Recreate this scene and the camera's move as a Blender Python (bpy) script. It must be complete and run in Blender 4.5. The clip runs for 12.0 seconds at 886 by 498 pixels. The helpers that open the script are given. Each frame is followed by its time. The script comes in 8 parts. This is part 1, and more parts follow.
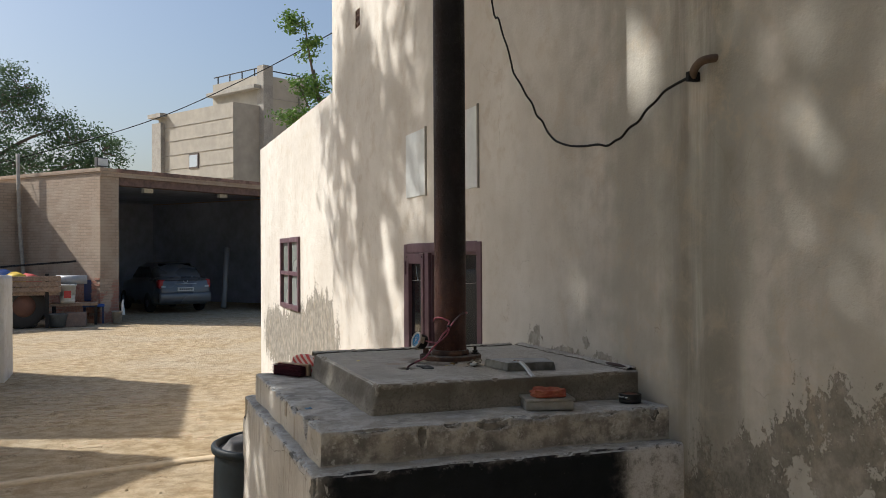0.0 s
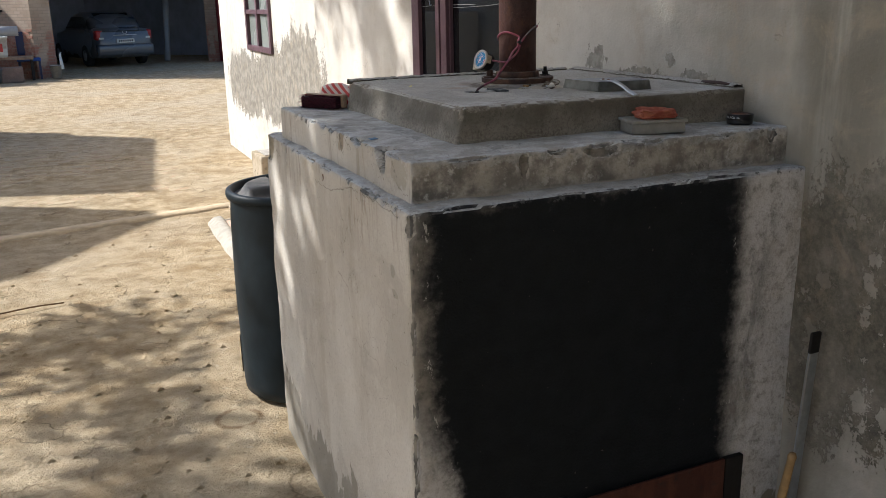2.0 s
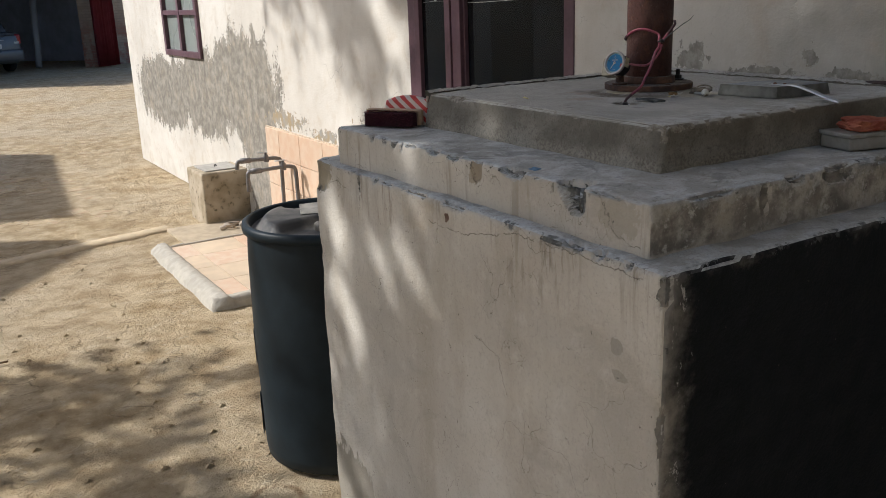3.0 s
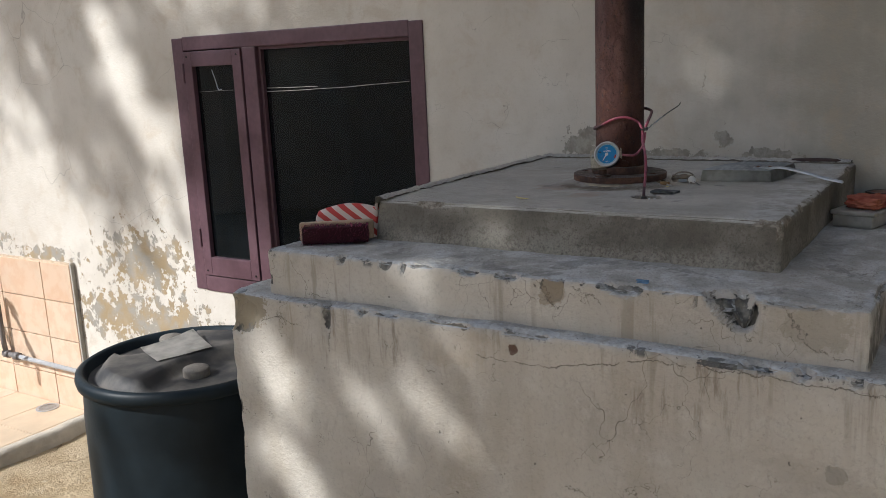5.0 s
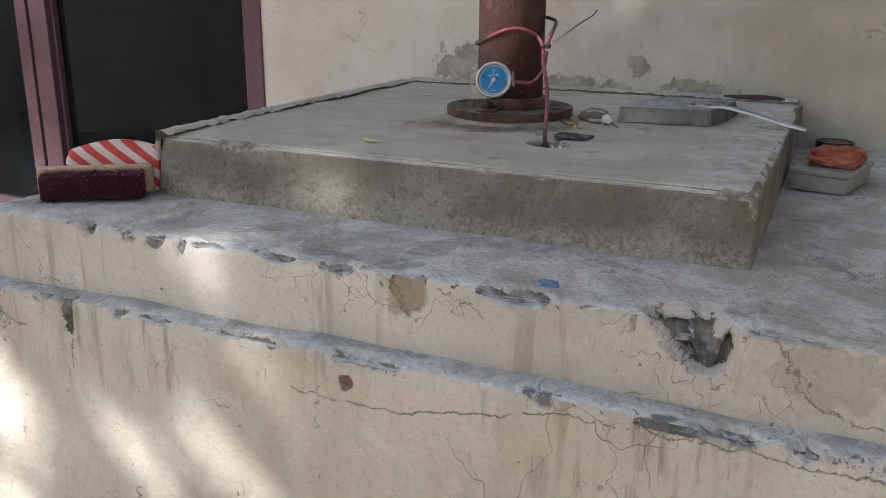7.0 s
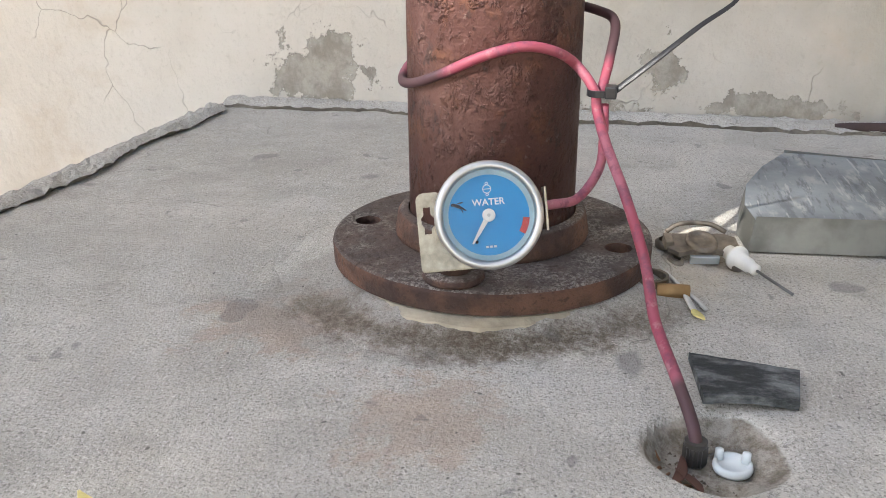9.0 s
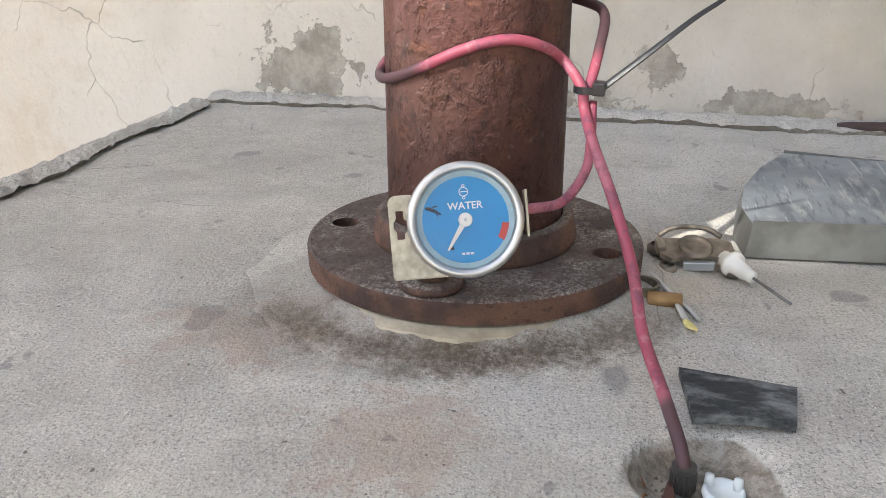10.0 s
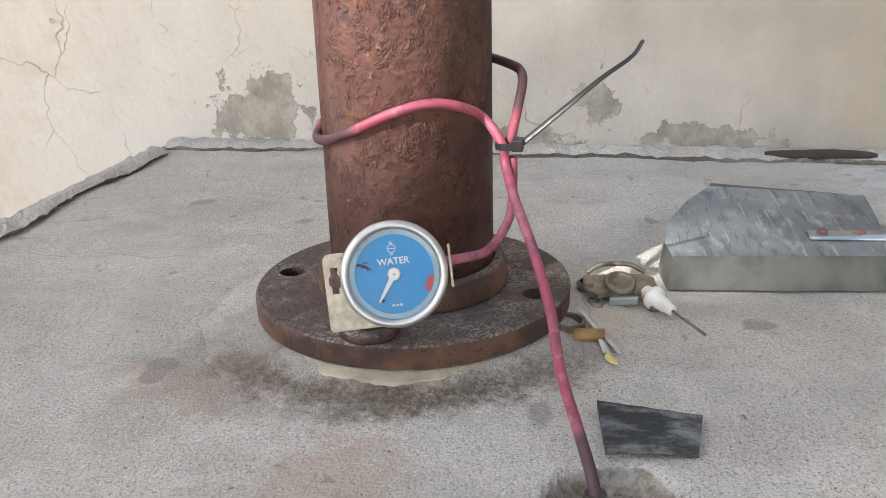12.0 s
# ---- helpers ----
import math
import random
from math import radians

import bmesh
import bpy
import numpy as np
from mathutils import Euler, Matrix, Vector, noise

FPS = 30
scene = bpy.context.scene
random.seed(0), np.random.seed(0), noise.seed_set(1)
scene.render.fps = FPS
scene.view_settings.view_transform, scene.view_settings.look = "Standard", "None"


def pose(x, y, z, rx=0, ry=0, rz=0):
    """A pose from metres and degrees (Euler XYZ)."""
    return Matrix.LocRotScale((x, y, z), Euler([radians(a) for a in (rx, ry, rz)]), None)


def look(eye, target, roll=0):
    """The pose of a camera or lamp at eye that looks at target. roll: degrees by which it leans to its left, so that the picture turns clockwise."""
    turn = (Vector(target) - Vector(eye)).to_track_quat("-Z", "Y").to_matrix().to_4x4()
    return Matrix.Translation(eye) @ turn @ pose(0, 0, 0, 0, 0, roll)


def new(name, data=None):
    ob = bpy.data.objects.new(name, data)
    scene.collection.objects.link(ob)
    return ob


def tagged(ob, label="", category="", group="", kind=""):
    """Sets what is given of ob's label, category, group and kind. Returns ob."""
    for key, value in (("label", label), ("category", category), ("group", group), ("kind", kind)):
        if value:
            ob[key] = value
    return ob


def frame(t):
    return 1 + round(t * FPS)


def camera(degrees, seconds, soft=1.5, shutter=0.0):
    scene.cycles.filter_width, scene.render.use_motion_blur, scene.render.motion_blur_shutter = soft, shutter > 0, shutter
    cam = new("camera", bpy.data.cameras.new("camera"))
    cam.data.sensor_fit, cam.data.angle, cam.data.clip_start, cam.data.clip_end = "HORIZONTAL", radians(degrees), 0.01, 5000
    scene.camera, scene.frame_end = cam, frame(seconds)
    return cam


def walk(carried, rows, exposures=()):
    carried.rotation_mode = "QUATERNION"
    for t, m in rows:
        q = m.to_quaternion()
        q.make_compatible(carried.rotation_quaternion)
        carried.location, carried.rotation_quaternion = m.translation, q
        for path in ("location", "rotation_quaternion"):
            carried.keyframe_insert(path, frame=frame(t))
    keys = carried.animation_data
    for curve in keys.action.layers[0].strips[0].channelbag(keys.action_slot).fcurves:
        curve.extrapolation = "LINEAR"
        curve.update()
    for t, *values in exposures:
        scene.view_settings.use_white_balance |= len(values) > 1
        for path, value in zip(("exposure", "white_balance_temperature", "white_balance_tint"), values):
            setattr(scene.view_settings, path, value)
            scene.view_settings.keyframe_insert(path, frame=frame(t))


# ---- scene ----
cam = camera(53.8, 12.0, soft=0.75)
PATH = [
    (0, (-1.551, -2.198, 1.703), (-0.871, -0.317, 1.716), -0.3),
    (0.5, (-1.569, -2.166, 1.653), (-0.869, -0.302, 1.462), 0.2),
    (1, (-1.595, -2.129, 1.61), (-0.906, -0.31, 1.144), -0.4),
    (1.5, (-1.666, -2.028, 1.59), (-0.93, -0.251, 1.043), -0.6),
    (2, (-1.758, -1.69, 1.573), (-1.001, 0.08, 1.029), -1.2),
    (2.5, (-1.915, -1.317, 1.569), (-1.089, 0.419, 1.02), -0.7),
    (2.7, (-1.992, -1.165, 1.573), (-1.094, 0.534, 1.02), -1.1),
    (4.4, (-2.484, -0.107, 1.614), (-1.104, 1.255, 1.124), -4.4),
    (4.5, (-2.51, -0.076, 1.625), (-1.088, 1.247, 1.149), -4.1),
    (4.7, (-2.486, -0.069, 1.623), (-0.994, 1.186, 1.174), -3.4),
    (5, (-2.458, -0.064, 1.626), (-0.814, 0.997, 1.208), -2.6),
    (5.5, (-2.434, -0.053, 1.63), (-0.71, 0.883, 1.242), -1.9),
    (6, (-2.409, -0.053, 1.588), (-0.666, 0.82, 1.141), -1.4),
    (6.5, (-2.205, 0.031, 1.546), (-0.498, 0.887, 0.951), -1.0),
    (7, (-1.915, 0.173, 1.558), (-0.175, 0.964, 0.97), 0.4),
    (7.5, (-1.638, 0.352, 1.602), (0.183, 0.914, 0.994), -1.9),
    (7.7, (-1.515, 0.423, 1.61), (0.316, 0.899, 0.961), -2.8),
    (9.3, (-1.01, 0.609, 1.553), (0.805, 1.026, 0.822), -0.2),
    (9.5, (-1.006, 0.603, 1.555), (0.808, 1.021, 0.823), -0.1),
    (10, (-1.006, 0.6, 1.552), (0.807, 1.019, 0.818), -0.1),
    (10.5, (-1.002, 0.598, 1.532), (0.789, 0.993, 0.736), 0.1),
    (11, (-1.005, 0.597, 1.538), (0.779, 0.988, 0.724), -0.6),
    (11.5, (-1.013, 0.592, 1.562), (0.79, 0.989, 0.792), -1.6),
    (12, (-1.03, 0.571, 1.581), (0.812, 0.932, 0.89), -1.6),
]
EXPOSURES = [(0.0, 0.1, 6050, 10), (1.0, 0.35, 5950, 10), (1.5, 0.60, 5800, 10), (2.5, 0.25, 5800, 10), (4.5, -0.14, 5850, 10), (5.0, 0.14, 5700, 10), (5.5, 0.38, 5650, 10), (6.0, 0.40, 5650, 10), (6.5, 0.52, 5700, 10),
             (7.0, 0.9, 5800, 10), (7.7, 1.52, 5850, 10), (9.3, 1.98, 5980, 10), (12.0, 2.0, 5980, 10)]
walk(cam, [(t, look(eye, target, roll)) for t, eye, target, roll in PATH], EXPOSURES)

# ---- world and sun ----
SUN_WAY = Vector((1.0, -0.7, -1.0)).normalized()
world = bpy.data.worlds.new("sky")
scene.world = world
world.use_nodes = True
wn, wl = world.node_tree.nodes, world.node_tree.links
sky = wn.new("ShaderNodeTexSky")
sky.sky_type, sky.sun_disc = "NISHITA", False
sky.sun_elevation = math.asin(-SUN_WAY.z)
sky.sun_rotation = math.atan2(-SUN_WAY.x, -SUN_WAY.y)
sky.dust_density, sky.air_density, sky.ozone_density = 3.4, 1.1, 1.6
wl.new(sky.outputs[0], wn["Background"].inputs[0])
wn["Background"].inputs[1].default_value = 0.112
sun = new("sun", bpy.data.lights.new("sun", "SUN"))
sun.data.energy, sun.data.angle, sun.data.color = 5.0, radians(0.8), (1.0, 0.92, 0.81)
sun.matrix_world = look((0, 0, 20), Vector((0, 0, 20)) + SUN_WAY)


# ---- material tools ----
class Mat:
    """A node material built step by step."""

    def __init__(self, name, rough=0.7, metal=0.0, spec=0.5):
        self.m = bpy.data.materials.new(name)
        self.m.use_nodes = True
        self.n, self.l = self.m.node_tree.nodes, self.m.node_tree.links
        self.b = self.n["Principled BSDF"]
        self.b.inputs["Roughness"].default_value = rough
        self.b.inputs["Metallic"].default_value = metal
        self.b.inputs["Specular IOR Level"].default_value = spec
        self.pos = self.n.new("ShaderNodeNewGeometry").outputs["Position"]

    def put(self, socket, v):
        if isinstance(v, (int, float)):
            socket.default_value = v
        elif isinstance(v, (tuple, list)):
            socket.default_value = (*v, 1.0)[:4] if socket.type == "RGBA" else v
        else:
            self.l.new(v, socket)

    def op(self, kind, a, b=0.0, c=0.0, clamp=False):
        x = self.n.new("ShaderNodeMath")
        x.operation, x.use_clamp = kind, clamp
        for s, v in zip(x.inputs, (a, b, c)):
            self.put(s, v)
        return x.outputs[0]

    def vop(self, kind, a, b):
        x = self.n.new("ShaderNodeVectorMath")
        x.operation = kind
        self.put(x.inputs[0], a)
        self.put(x.inputs[1], b)
        return x.outputs["Value" if kind in ("LENGTH", "DISTANCE") else 0]

    def local(self):
        return self.n.new("ShaderNodeTexCoord").outputs["Object"]

    def random(self):
        return self.n.new("ShaderNodeObjectInfo").outputs["Random"]

    def noise(self, scale, detail=4.0, rough=0.55, at=None, stretch=None, warp=0.0):
        at = at if at is not None else self.pos
        if stretch:
            at = self.vop("MULTIPLY", at, stretch)
        x = self.n.new("ShaderNodeTexNoise")
        self.put(x.inputs["Vector"], at)
        for k, v in (("Scale", scale), ("Detail", detail), ("Roughness", rough), ("Distortion", warp)):
            x.inputs[k].default_value = v
        return x.outputs[0]

    def cells(self, scale, at=None, feature="DISTANCE_TO_EDGE", stretch=None):
        at = at if at is not None else self.pos
        if stretch:
            at = self.vop("MULTIPLY", at, stretch)
        x = self.n.new("ShaderNodeTexVoronoi")
        x.feature = feature
        self.put(x.inputs["Vector"], at)
        x.inputs["Scale"].default_value = scale
        return x.outputs[0]

    def ramp(self, v, lo, hi, a=0.0, b=1.0):
        x = self.n.new("ShaderNodeMapRange")
        x.interpolation_type = "SMOOTHSTEP"
        self.put(x.inputs[0], v)
        for s, k in zip(x.inputs[1:5], (lo, hi, a, b)):
            s.default_value = k
        return x.outputs[0]

    def mix(self, f, a, b, how="MIX"):
        x = self.n.new("ShaderNodeMix")
        x.data_type, x.blend_type = "RGBA", how
        self.put(x.inputs["Factor"], f)
        self.put(x.inputs["A"], a)
        self.put(x.inputs["B"], b)
        return x.outputs["Result"]

    def attr(self, name):
        x = self.n.new("ShaderNodeAttribute")
        x.attribute_name = name
        return x.outputs["Fac"]

    def blob(self, centre, radius):
        """1 at the centre of an ellipsoid, 0 on its rim, negative outside."""
        d = self.vop("SUBTRACT", self.pos, tuple(centre))
        d = self.vop("MULTIPLY", d, tuple(1 / r for r in radius))
        return self.op("SUBTRACT", 1.0, self.vop("LENGTH", d, (0, 0, 0)))

    def cracks(self, scale, width, wobble=0.25):
        """Thin wandering lines: 1 on the line."""
        w = self.n.new("ShaderNodeTexNoise")
        w.inputs["Scale"].default_value, w.inputs["Detail"].default_value = scale * 1.6, 3.0
        self.put(w.inputs["Vector"], self.pos)
        v = self.vop("MULTIPLY", w.outputs["Color"], (wobble,) * 3)
        e = self.cells(scale, self.vop("ADD", self.pos, v))
        keep = self.ramp(self.noise(scale * 0.7, 2.0), 0.5, 0.6)
        return self.op("MULTIPLY", self.ramp(e, 0.0, width, 1.0, 0.0), keep)

    def bump(self, height, strength=0.3, distance=0.01):
        x = self.n.new("ShaderNodeBump")
        x.inputs["Strength"].default_value, x.inputs["Distance"].default_value = strength, distance
        self.put(x.inputs["Height"], height)
        if self.b.inputs["Normal"].links:
            self.l.new(self.b.inputs["Normal"].links[0].from_socket, x.inputs["Normal"])
        self.l.new(x.outputs[0], self.b.inputs["Normal"])

    def col(self, v):
        self.put(self.b.inputs["Base Color"], v)
        return self

    def rough(self, v):
        self.put(self.b.inputs["Roughness"], v)
        return self


def simple(name, colour, rough=0.6, metal=0.0, grain=60.0, vary=0.25, bump=0.15, spec=0.5):
    m = Mat(name, rough, metal, spec)
    n = m.noise(grain, 5.0, at=m.local())
    big = m.noise(grain * 0.12, 3.0, at=m.local())
    f = m.op("ADD", m.op("MULTIPLY", n, 0.5), m.op("MULTIPLY", big, 0.5))
    dark = tuple(c * (1 - vary) for c in colour)
    light = tuple(min(1, c * (1 + vary)) for c in colour)
    m.col(m.mix(m.ramp(f, 0.3, 0.7), dark, light))
    m.rough(m.ramp(big, 0.3, 0.7, max(0.03, rough - 0.1), min(1, rough + 0.1)))
    if bump:
        m.bump(n, bump, 0.3 / grain)
    return m.m


# ---- materials ----
def plaster_wall():
    """Cream lime wash over grey cement render: stains, flaked patches, damp foot."""
    m = Mat("lime_washed_plaster", 0.9, 0.0, 0.2)
    fine, mid, big = m.noise(90, 5), m.noise(9, 5), m.noise(1.3, 4)
    c = m.mix(m.ramp(big, 0.3, 0.7), (0.59, 0.55, 0.485), (0.70, 0.665, 0.60))
    c = m.mix(m.op("MULTIPLY", m.ramp(mid, 0.45, 0.75), 0.35), c, (0.52, 0.48, 0.41))
    # run-down water marks
    sep = m.n.new("ShaderNodeSeparateXYZ")
    m.put(sep.inputs[0], m.pos)
    y, z = sep.outputs[1], sep.outputs[2]
    runs = m.noise(5.0, 4, stretch=(1, 1, 0.08))
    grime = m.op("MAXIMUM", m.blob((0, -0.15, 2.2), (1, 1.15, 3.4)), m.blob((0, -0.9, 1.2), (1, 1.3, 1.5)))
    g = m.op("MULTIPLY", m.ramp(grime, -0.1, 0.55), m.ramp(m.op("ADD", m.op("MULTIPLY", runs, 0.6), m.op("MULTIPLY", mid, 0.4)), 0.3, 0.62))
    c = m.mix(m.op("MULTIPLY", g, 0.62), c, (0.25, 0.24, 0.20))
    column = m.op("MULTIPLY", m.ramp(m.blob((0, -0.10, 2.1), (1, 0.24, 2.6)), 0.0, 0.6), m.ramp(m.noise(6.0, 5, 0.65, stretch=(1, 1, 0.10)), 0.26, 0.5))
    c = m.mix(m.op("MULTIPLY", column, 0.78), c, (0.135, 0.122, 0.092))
    # broad grey tone, stronger towards low y and above z 1.2
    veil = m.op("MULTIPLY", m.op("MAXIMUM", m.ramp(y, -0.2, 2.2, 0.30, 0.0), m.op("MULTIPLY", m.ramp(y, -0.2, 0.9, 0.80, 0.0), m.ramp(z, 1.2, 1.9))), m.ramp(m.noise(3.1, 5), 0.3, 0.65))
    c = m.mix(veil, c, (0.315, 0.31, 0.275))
    # bare cement where the wash has come off
    edge = m.op("ADD", m.op("MULTIPLY", m.noise(7, 8, 0.72, stretch=(1, 1, 0.55)), 0.62), m.op("MULTIPLY", m.noise(60, 6, 0.7), 0.32))
    cement = None
    for centre, radius in (
        ((0, 5.25, 0.98), (1, 0.85, 0.48)), ((0, 6.3, 0.88), (1, 0.95, 0.42)), ((0, 7.5, 0.80), (1, 1.1, 0.38)), ((0, 5.05, 0.45), (1, 0.35, 0.52)),
        ((0, -0.72, 0.92), (1, 0.62, 0.50)), ((0, -0.35, 0.85), (1, 0.30, 0.42)), ((0, -1.5, 0.9), (1, 0.9, 0.62)), ((0, -0.1, 0.75), (1, 0.13, 0.45)), ((0, -2.6, 1.0), (1, 1.2, 0.6)),
            ):
        b = m.blob(centre, radius)
        cement = b if cement is None else m.op("MAXIMUM", cement, b)
    small = None
    for centre, radius in (((0, 0.74, 1.335), (1, 0.16, 0.030)), ((0, 0.585, 1.385), (1, 0.030, 0.045)), ((0, 0.45, 1.345), (1, 0.10, 0.02)), ((0, 1.005, 1.362), (1, 0.085, 0.070)), ((0, 0.985, 1.395), (1, 0.05, 0.03))):
        b = m.blob(centre, radius)
        small = b if small is None else m.op("MAXIMUM", small, b)
    smallf = m.ramp(m.op("ADD", small, m.op("MULTIPLY", m.op("SUBTRACT", m.noise(26, 7, 0.72), 0.5), 3.0)), 0.30, 0.35)
    bare = m.ramp(m.op("ADD", cement, m.op("MULTIPLY", m.op("SUBTRACT", edge, 0.46), 2.4)), 0.12, 0.16)
    cem = m.mix(m.ramp(m.noise(14, 6, 0.7), 0.35, 0.7), (0.20, 0.185, 0.155), (0.36, 0.33, 0.28))
    damp = m.op("MULTIPLY", m.ramp(m.blob((0, -0.9, 0.8), (1, 1.3, 0.75)), -0.1, 0.4), m.ramp(m.noise(4.5, 5), 0.3, 0.6))
    cem = m.mix(m.op("MULTIPLY", damp, 0.75), cem, m.mix(m.ramp(m.noise(50, 6, 0.75), 0.4, 0.62), (0.075, 0.072, 0.058), (0.16, 0.15, 0.12)))
    kept = m.ramp(m.noise(7.5, 6, 0.72), 0.555, 0.575)
    bare = m.op("MULTIPLY", bare, m.op("SUBTRACT", 1.0, m.op("MULTIPLY", kept, m.ramp(y, -0.05, 0.1, 0.9, 0.0))))
    c = m.mix(bare, c, cem)
    c = m.mix(m.op("MULTIPLY", smallf, 0.9), c, m.mix(m.ramp(m.noise(34, 5, 0.7), 0.35, 0.65), (0.23, 0.21, 0.175), (0.39, 0.365, 0.315)))
    bare = m.op("MAXIMUM", bare, smallf)
    # tan undercoat showing near the window and tap
    tan = None
    for centre, radius in (((0, 3.1, 0.82), (1, 0.35, 0.18)), ((0, 3.3, 0.55), (1, 0.45, 0.14)), ((0, 2.95, 0.55), (1, 0.3, 0.16)), ((0, 4.45, 0.84), (1, 0.4, 0.07)), ((0, 3.8, 0.80), (1, 0.3, 0.05))):
        b = m.blob(centre, radius)
        tan = b if tan is None else m.op("MAXIMUM", tan, b)
    tanf = m.ramp(m.op("ADD", tan, m.op("MULTIPLY", m.op("SUBTRACT", m.noise(19, 6, 0.68), 0.5), 4.5)), 0.30, 0.36)
    c = m.mix(tanf, c, m.mix(m.ramp(m.noise(9), 0.4, 0.6), (0.36, 0.28, 0.17), (0.33, 0.31, 0.27)))
    flakes = m.ramp(m.noise(26, 5, 0.6), 0.71, 0.735)
    c = m.mix(m.op("MULTIPLY", flakes, m.ramp(z, 0.2, 1.5, 0.9, 0.05)), c, (0.36, 0.33, 0.28))
    crack = m.op("MAXIMUM", m.cracks(1.7, 0.0022), m.op("MULTIPLY", m.cracks(7.5, 0.008, 0.12), m.ramp(m.blob((0, 0.5, 1.5), (1, 1.3, 0.7)), 0.0, 0.3)))
    c = m.mix(m.op("MULTIPLY", m.ramp(m.noise(60, 5, 0.7, stretch=(1, 1, 0.6)), 0.55, 0.75), 0.28), c, (0.40, 0.365, 0.30))
    tea = m.op("MULTIPLY", m.ramp(m.noise(8.5, 6, 0.7, warp=0.5), 0.47, 0.66), m.ramp(m.noise(2.4, 3), 0.35, 0.6))
    c = m.mix(m.op("MULTIPLY", tea, 0.38), c, (0.47, 0.385, 0.28))
    c = m.mix(m.op("MULTIPLY", m.ramp(m.noise(150, 4, 0.7), 0.56, 0.7), 0.22), c, (0.33, 0.30, 0.25))
    c = m.mix(m.op("MULTIPLY", crack, 0.42), c, (0.20, 0.18, 0.145))
    m.col(c)
    m.bump(m.op("ADD", m.op("MULTIPLY", mid, 0.5), m.op("MULTIPLY", m.op("ADD", fine, m.noise(32, 5, 0.65)), 0.22)), 0.5, 0.017)
    m.bump(m.op("SUBTRACT", 1.0, m.op("MAXIMUM", m.op("MAXIMUM", bare, tanf), m.op("MULTIPLY", crack, 0.35))), 0.7, 0.004)
    m.bump(m.noise(2.2, 3), 0.35, 0.05)
    return m.m


def furnace_plaster():
    """Cream washed plaster, worn to blue-grey cement at the arrises, soot-black on the fire side."""
    m = Mat("furnace_plaster", 0.88, 0.0, 0.15)
    sep = m.n.new("ShaderNodeSeparateXYZ")
    m.put(sep.inputs[0], m.pos)
    x, y, z = sep.outputs[0], sep.outputs[1], sep.outputs[2]
    nor = m.n.new("ShaderNodeSeparateXYZ")
    m.put(nor.inputs[0], m.n.new("ShaderNodeNewGeometry").outputs["True Normal"])
    fine, mid, big = m.noise(140, 4), m.noise(13, 6, 0.62), m.noise(2.3, 4)
    cream = m.mix(m.ramp(big, 0.3, 0.7), (0.49, 0.455, 0.395), (0.61, 0.575, 0.51))
    cream = m.mix(m.op("MULTIPLY", m.ramp(m.noise(6, 5, stretch=(1, 1, 0.25)), 0.48, 0.7), 0.5), cream, (0.40, 0.35, 0.275))
    cream = m.mix(m.op("MULTIPLY", m.ramp(m.noise(17, 6, 0.7), 0.5, 0.72), 0.4), cream, (0.66, 0.635, 0.58))
    cream = m.mix(m.op("MULTIPLY", m.ramp(m.noise(44, 5, 0.7, stretch=(1, 1, 0.4)), 0.56, 0.74), 0.35), cream, (0.36, 0.325, 0.27))
    drips = m.op("MULTIPLY", m.op("MULTIPLY", m.ramp(z, 0.94, 1.10), m.ramp(z, 1.142, 1.146, 1.0, 0.0)), m.op("MULTIPLY", m.ramp(m.noise(40, 5, 0.7, stretch=(1, 1, 0.16)), 0.52, 0.68), m.ramp(m.noise(4, 3), 0.46, 0.58)))
    cream = m.mix(m.op("MULTIPLY", drips, 0.75), cream, (0.24, 0.19, 0.145))
    grey = m.mix(m.ramp(mid, 0.35, 0.65), (0.37, 0.36, 0.33), (0.55, 0.54, 0.505))
    grey = m.mix(m.op("MULTIPLY", m.ramp(m.noise(13, 6, 0.72, warp=0.3), 0.53, 0.57), 0.6), grey, (0.60, 0.61, 0.60))
    grey = m.mix(m.op("MULTIPLY", m.ramp(m.noise(9, 6, 0.72, warp=0.5), 0.55, 0.60), 0.55), grey, (0.22, 0.215, 0.205))
    grey = m.mix(m.op("MULTIPLY", m.ramp(m.noise(230, 4, 0.75), 0.52, 0.64), 0.4), grey, (0.16, 0.155, 0.145))
    grey = m.mix(m.op("MULTIPLY", m.ramp(m.noise(90, 5, 0.7), 0.55, 0.7), 0.35), grey, (0.20, 0.19, 0.175))
    top = m.ramp(nor.outputs[2], 0.55, 0.8)
    frontness = m.ramp(nor.outputs[1], -0.6, -0.3, 1.0, 0.0)
    f = m.op("MAXIMUM", top, m.op("MULTIPLY", frontness, 0.2))
    c = m.mix(f, cream, grey)
    wear = m.attr("wear")
    w = m.ramp(m.op("ADD", wear, m.op("MULTIPLY", m.op("SUBTRACT", m.noise(45, 5, 0.7), 0.5), 1.5)), 0.58, 0.66)
    c = m.mix(w, c, m.mix(m.ramp(m.noise(20, 5), 0.4, 0.65), (0.085, 0.085, 0.08), (0.30, 0.285, 0.25)))
    # soot-black coat on the fire side, flaked near its rim
    bx = m.op("MINIMUM", m.op("SUBTRACT", x, -1.115), m.op("SUBTRACT", -0.165, x))
    bz = m.op("SUBTRACT", 1.195, z)
    inset = m.op("MINIMUM", bx, bz)
    inset = m.op("SUBTRACT", inset, m.op("MULTIPLY", m.ramp(z, 0.0, 0.75, 0.17, 0.0), m.ramp(x, -0.8, -0.6, 1.0, 0.0)))
